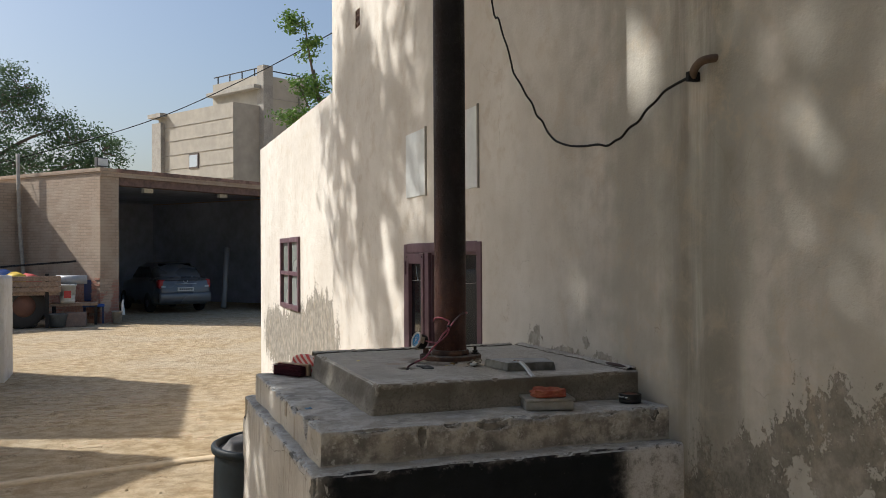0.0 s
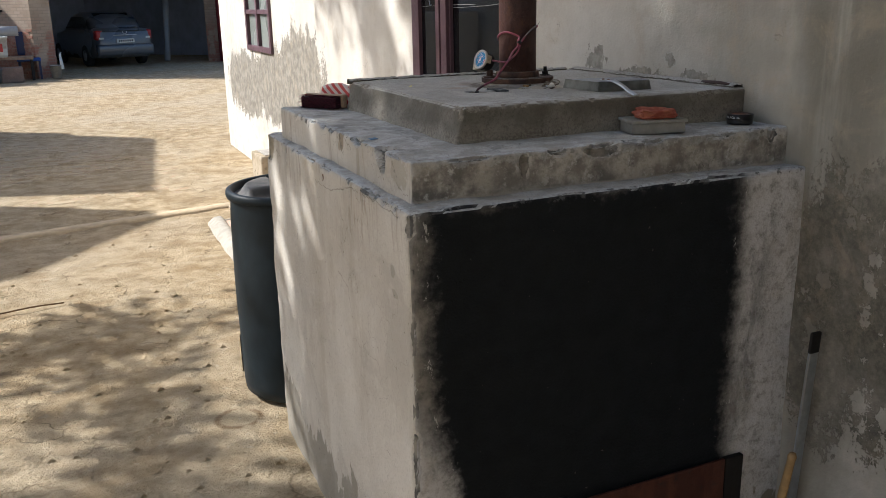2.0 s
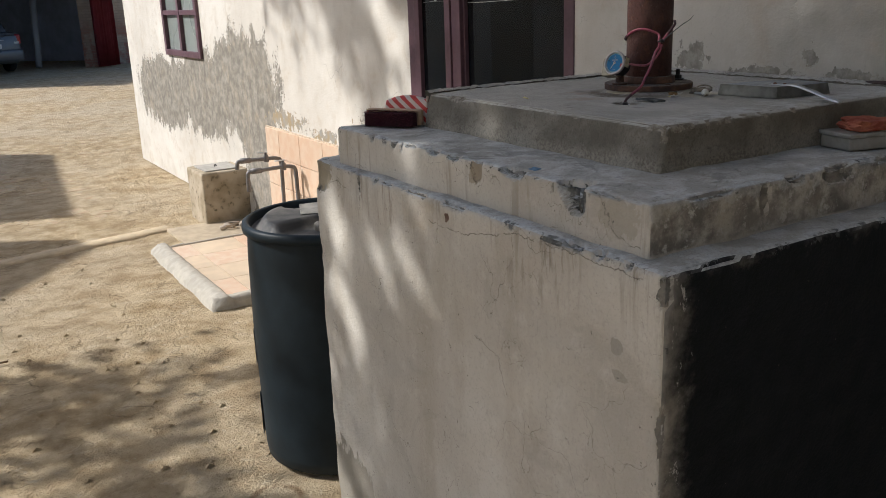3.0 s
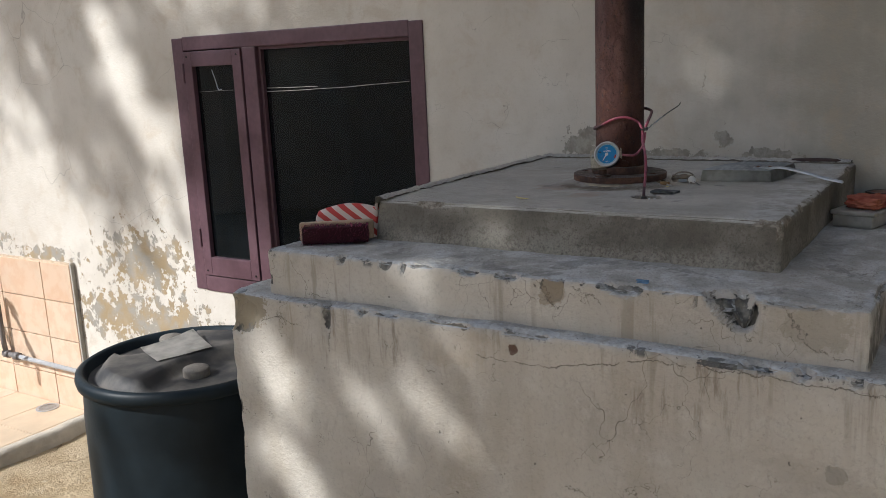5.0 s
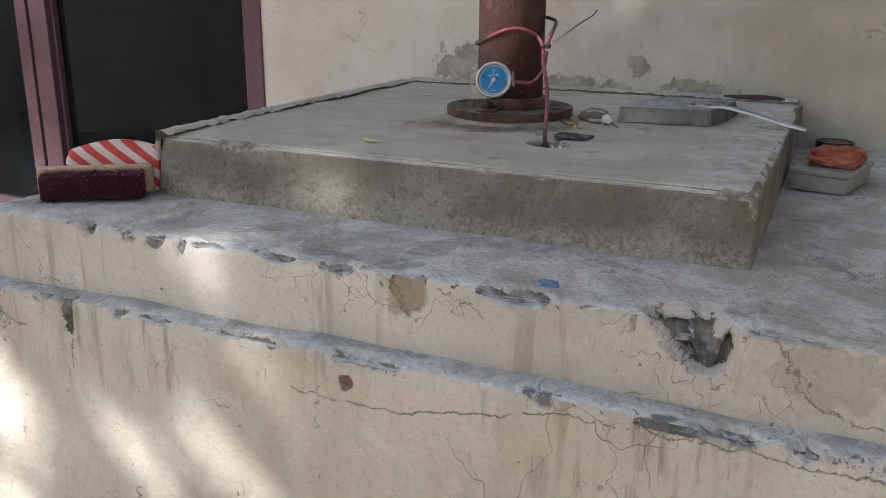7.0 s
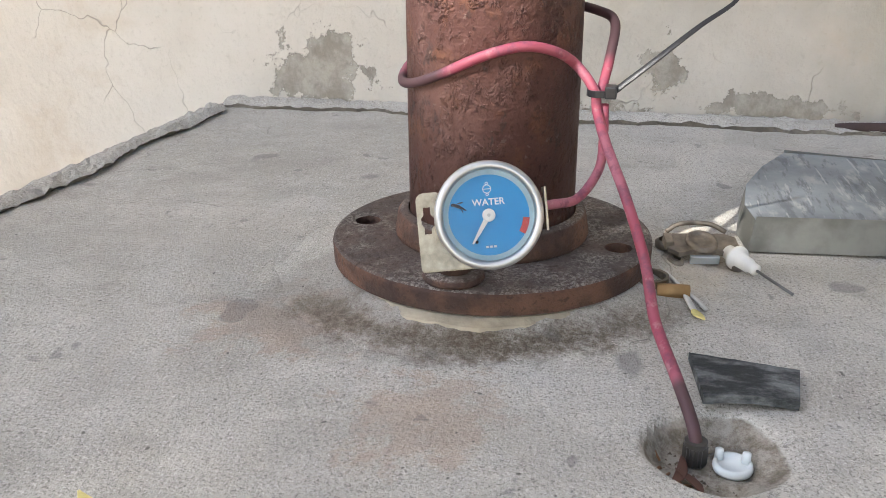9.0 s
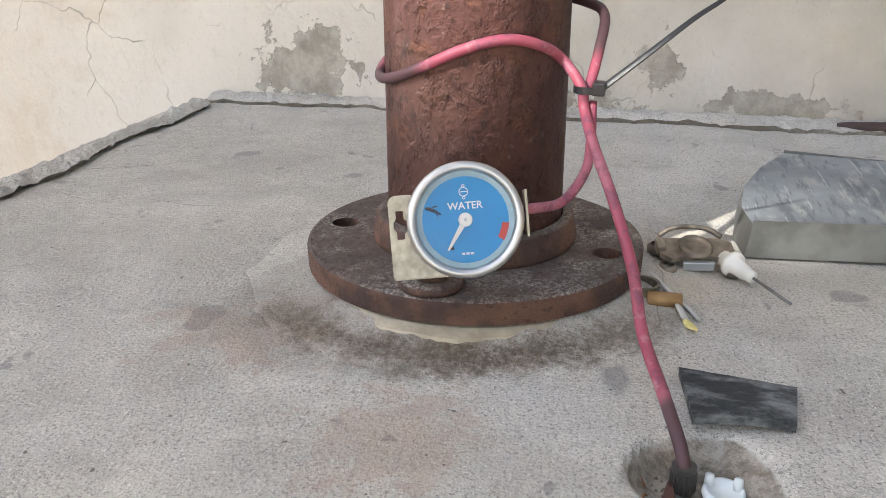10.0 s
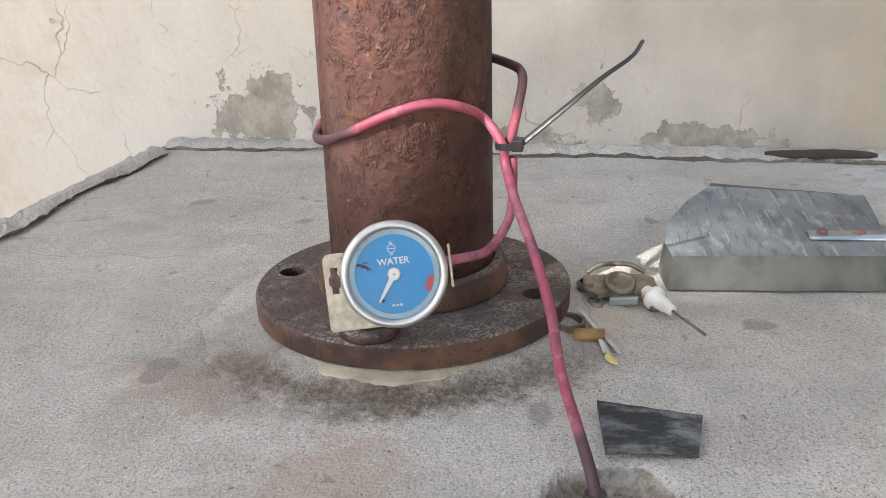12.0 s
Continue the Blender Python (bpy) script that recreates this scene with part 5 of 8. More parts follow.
def build_wash_place():
    t = thing("splash_panel", (0, 4.22, 0.02), "peach ceramic tiled splash panel on the house wall", "tiles", "", "structure")
    part("backing", box((-0.010, 3.615, 0.01), (0.003, 4.815, 0.770)), GROUT, t)
    ys, zs = (4.81, 4.57, 4.22, 3.86, 3.627), (0.764, 0.572, 0.377, 0.182, 0.02)
    for a, b in zip(ys, ys[1:]):
        for c, d in zip(zs, zs[1:]):
            part("tile", box((-0.018, b + 0.003, d + 0.003), (-0.008, a - 0.003, c - 0.003), 0.0015), TILE, t)
    part("edge_strip", box((-0.022, 3.606, 0.01), (0.002, 3.618, 0.775), 0.002), CONCRETE, t)
    f = thing("wash_floor", (-0.4, 4.2, 0), "peach tiled washing floor with a cement kerb", "tiled floor", "", "structure")
    part("bed", box((-0.76, 3.56, -0.03), (-0.018, 4.83, 0.022)), GROUT, f)
    xs, ys = (-0.02, -0.32, -0.62, -0.755), (4.82, 4.52, 4.22, 3.92, 3.62, 3.57)
    for a, b in zip(xs, xs[1:]):
        for c, d in zip(ys, ys[1:]):
            part("tile", box((b + 0.002, d + 0.002, 0.016), (a - 0.002, c - 0.002, 0.027), 0.0012), DUSTY_TILE if random.random() < 0.7 else TILE, f)

    def ridge(name, pts, w, h, flat):
        bm = bmesh.new()
        (x0, y0), (x1, y1) = pts
        d = Vector((x1 - x0, y1 - y0, 0))
        n = Vector((-d.y, d.x, 0)).normalized()
        prev = None
        for k in range(31):
            p = Vector((x0, y0, 0)) + d * k / 30
            j = 0.006 * noise.noise(p * 9)
            ring = [bm.verts.new(p + n * (u * w + j) + Vector((0, 0, z * h + (0.006 * noise.noise(p * 14) if z > 0.3 else 0)))) for u, z in ((-0.5, -0.5), (-0.48, 0.6), (-0.30, 1.0), (flat, 0.95), (0.42, 0.35), (0.5, -0.5))]
            if prev:
                for a in range(5):
                    bm.faces.new((prev[a], prev[a + 1], ring[a + 1], ring[a]))
            else:
                bm.faces.new(ring)
            prev = ring
        bm.faces.new(prev[::-1])
        bmesh.ops.recalc_face_normals(bm, faces=bm.faces)
        part(name, bm, LIME, f, "limed cement kerb", True)
    ridge("kerb", ((-0.815, 4.86), (-0.815, 3.50)), -0.13, 0.055, 0.05)
    ridge("kerb", ((-0.86, 3.535), (-0.02, 3.535)), -0.08, 0.050, 0.3)
    ridge("kerb", ((-0.76, 4.838), (-0.02, 4.838)), 0.03, 0.036, 0.3)
    apron = bmesh.new()
    bm_box(apron, (-0.62, 4.85, -0.03), (-0.001, 5.42, 0.012), 0.006)
    part("apron", apron, simple("sandy_cement", (0.44, 0.36, 0.25), 0.9, grain=14, vary=0.2), f, "sandy cement apron")
    d = thing("floor_drain", (-0.075, 3.86, 0.027), "round metal floor drain grating", "drain")
    dm = Matrix.Translation((-0.085, 3.86, 0.0))
    part("ring", lathe([(0.040, 0.0265), (0.055, 0.0265), (0.055, 0.030), (0.040, 0.0305)], 28, dm), SILVER, d)
    for k in range(-3, 4):
        w = math.sqrt(max(0.0, 0.041 ** 2 - (k * 0.011) ** 2))
        part("grate_bar", box((-0.085 - w, 3.86 + k * 0.011 - 0.0025, 0.0272), (-0.085 + w, 3.86 + k * 0.011 + 0.0025, 0.0296)), SILVER, d)


build_wash_place()

strip = bmesh.new()
prev = None
for k in range(41):
    u = k / 40
    p = Vector((-0.60, 5.50, 0)).lerp(Vector((-3.3, 4.93, 0)), u)
    ring = [strip.verts.new(p + Vector((0.02 * noise.noise(p * 5 + Vector((9, 0, 0))), w + 0.025 * noise.noise(p * 4 + Vector((0, w * 9, 0))), z))) for w, z in ((-0.085, -0.03), (-0.075, 0.002), (0.0, 0.006), (0.075, 0.002), (0.085, -0.03))]
    if prev:
        for i in range(4):
            strip.faces.new((prev[i], prev[i + 1], ring[i + 1], ring[i]))
    prev = ring
bmesh.ops.recalc_face_normals(strip, faces=strip.faces)
tagged(place("cement_strip", strip, simple("sandy_cement_strip", (0.50, 0.40, 0.26), 0.95, grain=12, vary=0.25, bump=0.4), True), "flat sandy cement strip sunk across the yard", "edging", "", "structure")
tagged(place("dry_twig", tube([(-1.89, 3.38, 0.006), (-2.05, 3.36, 0.012), (-2.25, 3.33, 0.006), (-2.5, 3.31, 0.01)], 0.005, 6, 5), simple("dry_twig_bark", (0.16, 0.10, 0.05), 0.9), True), "thin dry brown twig on the ground", "twig")

GI = simple("grey_water_pipe", (0.17, 0.16, 0.155), 0.5, 0.3, grain=40)
PVC = simple("grey_pvc", (0.34, 0.35, 0.36), 0.45, grain=20, vary=0.1)


def build_taps():
    t = thing("tap_pipes", (-0.05, 4.25, 0.25), "grey water pipes with two taps over the wash floor", "water pipes")
    part("supply_pipe", rod((-0.045, 4.16, 0.246), (-0.045, 2.9, 0.235), 0.012), PVC, t, "grey plastic supply pipe", True)
    bm = bmesh.new()
    for p in ((-0.045, 4.215, 0.247), (-0.045, 4.13, 0.2455)):
        bm_rod(bm, (p[0], p[1] - 0.02, p[2]), (p[0], p[1] + 0.02, p[2]), 0.021, None, 8)
    bm_rod(bm, (-0.045, 4.23, 0.247), (-0.045, 4.10, 0.246), 0.014)
    part("union", bm, GI, t, "", True)
    r = 0.0125
    part("riser", tube([(-0.045, 4.225, 0.25), (-0.05, 4.225, 0.33), (-0.05, 4.225, 0.50), (-0.055, 4.225, 0.560), (-0.085, 4.225, 0.578), (-0.16, 4.23, 0.580), (-0.32, 4.245, 0.574)], r, 10, 6), GI, t, "", True)
    part("riser", tube([(-0.02, 4.42, 0.272), (-0.06, 4.42, 0.270), (-0.072, 4.42, 0.29), (-0.072, 4.42, 0.40), (-0.072, 4.42, 0.575), (-0.10, 4.42, 0.605), (-0.16, 4.42, 0.610), (-0.28, 4.435, 0.612)], r, 10, 6), GI, t, "", True)
    for y, z in ((4.245, 0.574), (4.435, 0.612)):
        bm = bmesh.new()
        bm_rod(bm, (-0.27, y, z), (-0.335, y + 0.005, z), 0.018, None, 10)
        part("tap_body", bm, GI, t, "", True)
        part("spout", tube([(-0.32, y, z), (-0.352, y + 0.003, z - 0.006), (-0.360, y + 0.004, z - 0.04), (-0.360, y + 0.004, z - 0.125 if y < 4.3 else z - 0.05)], 0.013, 10, 6), GI, t, "", True)
    for x, y, z in ((-0.13, 4.228, 0.58), (-0.17, 4.42, 0.61)):
        part("valve_body", lathe([(0, -0.02), (0.017, -0.02), (0.019, 0.0), (0.017, 0.02), (0.008, 0.03), (0.008, 0.042), (0, 0.042)], 12, Matrix.Translation((x, y, z))), GI, t, "", True)
        part("lever", box((x - 0.055, y - 0.008, z + 0.040), (x + 0.012, y + 0.008, z + 0.046), 0.002), SILVER, t, "small metal tap lever")


build_taps()


def build_chamber():
    t = thing("concrete_chamber", (-0.17, 5.55, 0), "mossy plastered concrete chamber with a lid beside the wall", "chamber")
    moss = Mat("mossy_cement", 0.9, 0, 0.2)
    c = moss.mix(moss.ramp(moss.noise(6, 5), 0.35, 0.65), (0.47, 0.40, 0.30), (0.31, 0.255, 0.17))
    moss.col(moss.mix(moss.ramp(moss.noise(24, 5), 0.55, 0.75), c, (0.12, 0.105, 0.07)))
    moss.bump(moss.noise(20, 5), 0.5, 0.01)
    me = worn_block((-0.335, 5.362, -0.03), (0.02, 5.76, 0.388), step=0.018, radius=0.012, chip=0.02, seed=21.0)
    me.materials.append(moss.m)
    ob = new("shell", me)
    ob.parent, ob.matrix_parent_inverse = t, t.matrix_basis.inverted()
    part("lid", box((-0.29, 5.41, 0.386), (-0.03, 5.71, 0.398), 0.004), CONCRETE, t, "inset grey lid")
    part("lifting_ring", tube([(-0.175, 5.55, 0.397), (-0.172, 5.56, 0.408), (-0.16, 5.57, 0.408), (-0.155, 5.575, 0.397)], 0.004, 8, 5), BLACK_IRON, t)


build_chamber()
rag = bmesh.new()
random.seed(4)
for k in range(7):
    a = Vector((-0.17 + random.uniform(-0.09, 0.12), 5.20 + random.uniform(-0.09, 0.09), 0.02))
    bm_tube(rag, [a, a + Vector((random.uniform(-0.06, 0.06), random.uniform(-0.05, 0.05), 0.022)), a + Vector((random.uniform(-0.12, 0.12), random.uniform(-0.09, 0.09), 0.004))], lambda u: 0.013 + 0.006 * math.sin(u * 9), 8, 5, 0.7)
bmesh.ops.recalc_face_normals(rag, faces=rag.faces)
tagged(place("rag", rag, simple("dirty_cloth", (0.42, 0.36, 0.29), 0.95, grain=50), True), "crumpled dirty pale rag on the cement apron", "rag")


# ---- fire door, poker, hand tool ----
def build_door():
    t = thing("furnace_door", (-0.46, -0.02, 0.0), "rusty red-brown steel plate door at the furnace mouth", "door")
    part("plate", box((-0.705, -0.022, 0.012), (-0.215, -0.014, 0.350), 0.002, Matrix.Translation((-0.46, 0, 0.18)) @ Matrix.Rotation(radians(-1.0), 4, "Y") @ Matrix.Translation((0.46, 0, -0.18))), DOOR_STEEL, t)
    part("hinge_strap", box((-0.212, -0.020, -0.005), (-0.152, -0.004, 0.352), 0.002), BLACK_IRON, t, "black iron hinge strap")
    part("frame_bar", box((-0.745, -0.012, -0.005), (-0.708, -0.001, 0.36), 0.002), BLACK_IRON, t)
    part("cross_bar", box((-0.70, -0.030, 0.10), (-0.22, -0.022, 0.135), 0.002), DOOR_STEEL, t)
    for z in (0.30, 0.20, 0.10):
        part("rivet", lathe([(0, -0.008), (0.006, -0.006), (0.008, 0.0)], 12, Matrix.Translation((-0.165, -0.020, z)) @ Matrix.Rotation(-math.pi / 2, 4, "X") @ Matrix.Scale(-1, 4, (0, 0, 1))), SILVER, t, "bright rivet head")


build_door()
t = thing("poker", (-0.03, -0.06, 0), "flat galvanised steel poker bar leaning in the corner", "poker")
lean = Matrix.Translation((-0.030, -0.075, 0.0)) @ Matrix.Rotation(radians(4.2), 4, "X") @ Matrix.Rotation(radians(-1.2), 4, "Y")
part("bar", box((-0.015, -0.004, 0.0), (0.015, 0.004, 0.69), 0.002, lean), SILVER, t)
part("tip", box((-0.016, -0.005, 0.675), (0.016, 0.005, 0.735), 0.004, lean), BLACK_IRON, t, "scorched black end")
t = thing("fire_iron", (-0.09, -0.07, 0), "thin black fire iron with a wooden handle", "hand tool")
lean = Matrix.Translation((-0.085, -0.062, 0.0)) @ Matrix.Rotation(radians(7.2), 4, "X") @ Matrix.Rotation(radians(3.0), 4, "Y")
part("handle", lathe([(0, 0.225), (0.010, 0.225), (0.012, 0.25), (0.011, 0.36), (0.0125, 0.372), (0.009, 0.382), (0, 0.384)], 14, lean), simple("worn_wood", (0.42, 0.27, 0.12), 0.6, grain=70), t, "pale wooden grip", True)
part("ferrule", lathe([(0, 0.19), (0.009, 0.19), (0.011, 0.226), (0, 0.226)], 12, lean), BLACK_IRON, t, "", True)
for x in (-0.004, 0.004):
    bm = bmesh.new()
    bm_lathe(bm, [(0, 0.0), (0.0025, 0.0), (0.0025, 0.19), (0, 0.19)], 8, lean @ Matrix.Translation((x, 0, 0)))
    part("rod", bm, BLACK_IRON, t, "", True)


# ---- things on the slab ----
def letters(text, size, m, depth=0.0004, bold=0.0):
    """The words as a thin mesh in the plane of m, centred."""
    cu = bpy.data.curves.new("words", "FONT")
    cu.body, cu.size, cu.align_x, cu.align_y, cu.extrude, cu.resolution_u, cu.offset = text, size, "CENTER", "CENTER", depth, 3, bold
    ob = new("words", cu)
    me = bpy.data.meshes.new_from_object(ob.evaluated_get(bpy.context.evaluated_depsgraph_get()))
    bpy.data.objects.remove(ob)
    bm = bmesh.new()
    bm.from_mesh(me)
    bpy.data.meshes.remove(me)
    bmesh.ops.transform(bm, matrix=m, verts=bm.verts)
    return bm


WHITE = simple("white_print", (0.72, 0.75, 0.76), 0.5, vary=0.06, bump=0)
CHROME = simple("dull_chrome", (0.52, 0.52, 0.51), 0.42, 0.9, grain=60, vary=0.12, bump=0.05)
ZINC = simple("yellowed_zinc_bracket", (0.36, 0.325, 0.25), 0.5, 0.7, grain=160, vary=0.45, bump=0.15)


def disc_arc(r0, r1, a0, a1, z, m, seg=40):
    bm = bmesh.new()
    prev = None
    for k in range(seg + 1):
        a = radians(a0 + (a1 - a0) * k / seg)
        p = [bm.verts.new(m @ Vector((r * math.cos(a), r * math.sin(a), z))) for r in (r0, r1)]
        if prev:
            bm.faces.new((prev[0], prev[1], p[1], p[0]))
        prev = p
    bmesh.ops.recalc_face_normals(bm, faces=bm.faces)
    return bm


cover = Mat("gauge_glass", 0.02)
cover.b.inputs["Transmission Weight"].default_value, cover.b.inputs["IOR"].default_value = 1.0, 1.3
cover.col((0.98, 0.99, 0.99))
COVER = cover.m


def build_gauge():
    c, n = Vector((-0.611, 0.680, 1.4085)), Vector((-0.93, -0.186, 0.325)).normalized()
    up = (Vector((0, 0, 1)) - n * n.z).normalized()
    side = up.cross(n)
    m = Matrix((side, up, n)).transposed().to_4x4()
    m.translation = c
    m = m @ Matrix.Rotation(radians(5), 4, "Z") @ Matrix.Scale(0.965, 4)
    t = thing("water_gauge", (-0.59, 0.70, 1.349), "round blue dial water gauge in a metal bracket on the flange", "gauge")
    part("case", lathe([(0, -0.036), (0.024, -0.036), (0.026, -0.033), (0.0262, -0.004), (0.027, -0.002)], 40, m), BLACK_IRON, t, "dark gauge case", True)
    part("bezel", lathe([(0.0262, -0.005), (0.0292, -0.005), (0.0300, -0.002), (0.0298, 0.0015), (0.0285, 0.0032), (0.0268, 0.0036), (0.0256, 0.0026), (0.0250, 0.0002), (0.0248, -0.0012)], 56, m), CHROME, t, "dull chrome bezel ring", True)
    blue = simple("blue_dial_paint", (0.008, 0.25, 0.58), 0.4, grain=400, vary=0.06, bump=0)
    dial = part("dial", lathe([(0, -0.0012), (0.0250, -0.0012)], 48, m), simple("pale_dial_rim", (0.36, 0.50, 0.56), 0.5, grain=300, vary=0.08, bump=0), t, "blue dial face")
    part("blue_field", lathe([(0, -0.0009), (0.0220, -0.0009)], 48, m), blue, dial, "deep blue dial field")
    part("red_zone", disc_arc(0.0186, 0.0222, -32, -8, -0.0007, m, 10), simple("red_print", (0.50, 0.05, 0.035), 0.5, vary=0.1, bump=0), dial, "red danger mark")
    part("lettering", letters("WATER", 0.0052, m @ Matrix.Translation((0.0003, 0.0070, -0.0006)), 0.0001, 0.00009), WHITE, dial, "white capitals")
    bm = disc_arc(0.0020, 0.0024, 0, 360, 0, m @ Matrix.Translation((0, 0.0142, -0.0006)), 20)
    for dy in (0.0030, -0.0030):
        b2 = disc_arc(0.0005, 0.0009, 0, 360, 0, m @ Matrix.Translation((0, 0.0142 + dy, -0.0006)), 10)
        me = bpy.data.meshes.new("tmp")
        b2.to_mesh(me)
        bm.from_mesh(me)
        b2.free()
        bpy.data.meshes.remove(me)
    bm_box(bm, (-0.0018, -0.0002, -0.0001), (0.0018, 0.0002, 0.0001), 0, m @ Matrix.Translation((0, 0.0142, -0.0006)))
    part("emblem", bm, WHITE, dial, "small white round sign")
    bm = bmesh.new()
    for k in range(3):
        bm_box(bm, (-0.0030 + k * 0.0022, -0.0006, 0), (-0.0014 + k * 0.0022, 0.0006, 0.0002), 0, m @ Matrix.Translation((0, -0.0172, -0.0008)))
    part("maker_bars", bm, WHITE, dial)
    needle = bmesh.new()
    tip, base = Vector((-0.0098, -0.0150, 0)), Vector((0, 0, 0))
    d = (tip - base).normalized()
    w = Vector((-d.y, d.x, 0))
    lo = [needle.verts.new(m @ (p + Vector((0, 0, 0.0002)))) for p in (base + w * 0.0016, tip + w * 0.0005, tip - w * 0.0005, base - w * 0.0016)]
    hi = [needle.verts.new(m @ (p + Vector((0, 0, 0.0010)))) for p in (base + w * 0.0016, tip + w * 0.0005, tip - w * 0.0005, base - w * 0.0016)]
    needle.faces.new(hi)
    for k in range(4):
        needle.faces.new((lo[k], lo[(k + 1) % 4], hi[(k + 1) % 4], hi[k]))
    bm_lathe(needle, [(0.0036, -0.0004), (0.0036, 0.0012), (0.0030, 0.0016), (0, 0.0016)], 24, m)
    bmesh.ops.recalc_face_normals(needle, faces=needle.faces)
    needle_part = part("needle", needle, simple("white_needle", (0.78, 0.78, 0.74), 0.45, vary=0.04, bump=0), dial, "white pointer needle")
    part("glass", lathe([(0, 0.0020), (0.0255, 0.0018)], 40, m), COVER, t, "clear cover glass").visible_shadow = False
    # strap bracket: one bent plate with a keyhole slot, its foot under the gauge
    def plate(outline, hole, z0, z1):
        bm = bmesh.new()
        top = [[bm.verts.new(m @ Vector((x, y, z1))) for x, y in loop] for loop in (outline, hole)]
        low = [[bm.verts.new(m @ Vector((x, y, z0))) for x, y in loop] for loop in (outline, hole)]
        for side in (top, low):
            edges = [bm.edges.new((l[k], l[(k + 1) % len(l)])) for l in side for k in range(len(l))]
            bmesh.ops.triangle_fill(bm, edges=edges, use_beauty=True)
        for u, v in zip(top, low):
            for k in range(len(u)):
                j = (k + 1) % len(u)
                bm.faces.new((u[k], u[j], v[j], v[k]))
        bmesh.ops.recalc_face_normals(bm, faces=bm.faces)
        return bm
    arc = lambda x, y, r, a0, a1: [(x + r * math.cos(radians(a0 + (a1 - a0) * k / 5)), y + r * math.sin(radians(a0 + (a1 - a0) * k / 5))) for k in range(6)]
    outline = arc(-0.0350, 0.0105, 0.0045, 180, 90) + arc(-0.0285, 0.0125, 0.0025, 90, 0) + [(-0.0235, 0.0), (-0.0170, -0.0180), (-0.0060, -0.0255), (-0.0060, -0.0285)] + arc(-0.0370, -0.0265, 0.0022, 270, 180)
    hole = [(-0.0358, 0.0070), (-0.0318, 0.0070), (-0.0318, 0.0030), (-0.0300, 0.0010), (-0.0300, -0.0030), (-0.0318, -0.0050), (-0.0318, -0.0078), (-0.0358, -0.0078), (-0.0358, -0.0040), (-0.0372, -0.0020), (-0.0372, 0.0010), (-0.0358, 0.0030)]
    part("bracket", plate(outline, hole, -0.0078, -0.0062), ZINC, t, "bent zinc strap bracket with a keyhole slot")
    part("bracket_foot", box((-0.0385, -0.0290, -0.034), (-0.0060, -0.0274, -0.0062), 0.0006, m), ZINC, t, "zinc bracket foot")
    part("bracket_tab", box((0.0308, -0.011, -0.016), (0.0322, 0.013, -0.001), 0.0004, m), ZINC, t)
    part("mount_bar", box((-0.0300, -0.012, -0.0062), (-0.0280, 0.012, -0.0020), 0.0004, m), ZINC, t)
    bm = bmesh.new()
    for k, (x, y, w, h, turn) in enumerate(((-0.0168, 0.0062, 0.0034, 0.0010, -24), (-0.0136, 0.0046, 0.0022, 0.0005, -38), (-0.0150, 0.0078, 0.0018, 0.0004, 10), (-0.0142, 0.0034, 0.0014, 0.0003, -70), (-0.0190, 0.0070, 0.0012, 0.0008, 20))):
        bm_lathe(bm, [(0, 0.0002), (1.0, 0.0001), (1.0, 0.0)], 12, m @ Matrix.Translation((x, y, -0.0006 + k * 0.00003)) @ Matrix.Rotation(radians(turn), 4, "Z") @ Matrix.Diagonal((w, h, 1, 1)))
    part("smudge", bm, simple("dark_smudge", (0.02, 0.03, 0.045), 0.7, bump=0), dial, "dark smudge on the dial")
    part("stop_pin", lathe([(0, 0.0010), (0.0008, 0.0008), (0.0009, -0.0008)], 10, m @ Matrix.Translation((-0.0076, -0.0142, 0))), BLACK_IRON, dial, "small dark stop pin")
    part("boss", lathe([(0, 0.0020), (0.0009, 0.0019), (0.0010, 0.0014)], 12, m), CHROME, needle_part, "pin at the needle's hub")
    wx, wy = -0.5665, 0.7085
    part("washer", lathe([(0, FZ), (0.0180, FZ), (0.0190, FZ + 0.002), (0.0180, FZ + 0.0045), (0.0115, FZ + 0.0055), (0, FZ + 0.0055)], 28, Matrix.Translation((wx, wy, 0))), FLANGE, t, "rusted washer", True)
    part("bolt", lathe([(0, FZ + 0.005), (0.0100, FZ + 0.005), (0.0104, FZ + 0.012), (0.0100, FZ + 0.024), (0, FZ + 0.024)], 16, Matrix.Translation((wx, wy, 0))), FLANGE, t, "rusted bolt", True)


build_gauge()


def wire_material():
    m = Mat("pink_red_sleeve", 0.55, 0, 0.4)
    z = m.noise(16, 4)
    c = m.mix(m.ramp(z, 0.4, 0.65), (0.27, 0.055, 0.085), (0.34, 0.125, 0.16))
    c = m.mix(m.op("MULTIPLY", m.ramp(m.noise(75, 5, 0.7), 0.48, 0.66), 0.75), c, (0.13, 0.045, 0.075))
    c = m.mix(m.op("MULTIPLY", m.ramp(m.noise(140, 4, 0.6), 0.56, 0.7), 0.4), c, (0.42, 0.26, 0.26))
    sooty = m.op("MAXIMUM", m.blob((-0.515, 0.745, 1.462), (0.03, 0.05, 0.03)), m.op("MAXIMUM", m.blob((-0.674, 0.57, 1.337), (0.03, 0.03, 0.030)), m.blob((-0.462, 0.63, 1.49), (0.045, 0.03, 0.035))))
    c = m.mix(m.ramp(sooty, 0.0, 0.3), c, (0.07, 0.035, 0.04))
    m.col(c)
    return m.m


SLEEVE = wire_material()


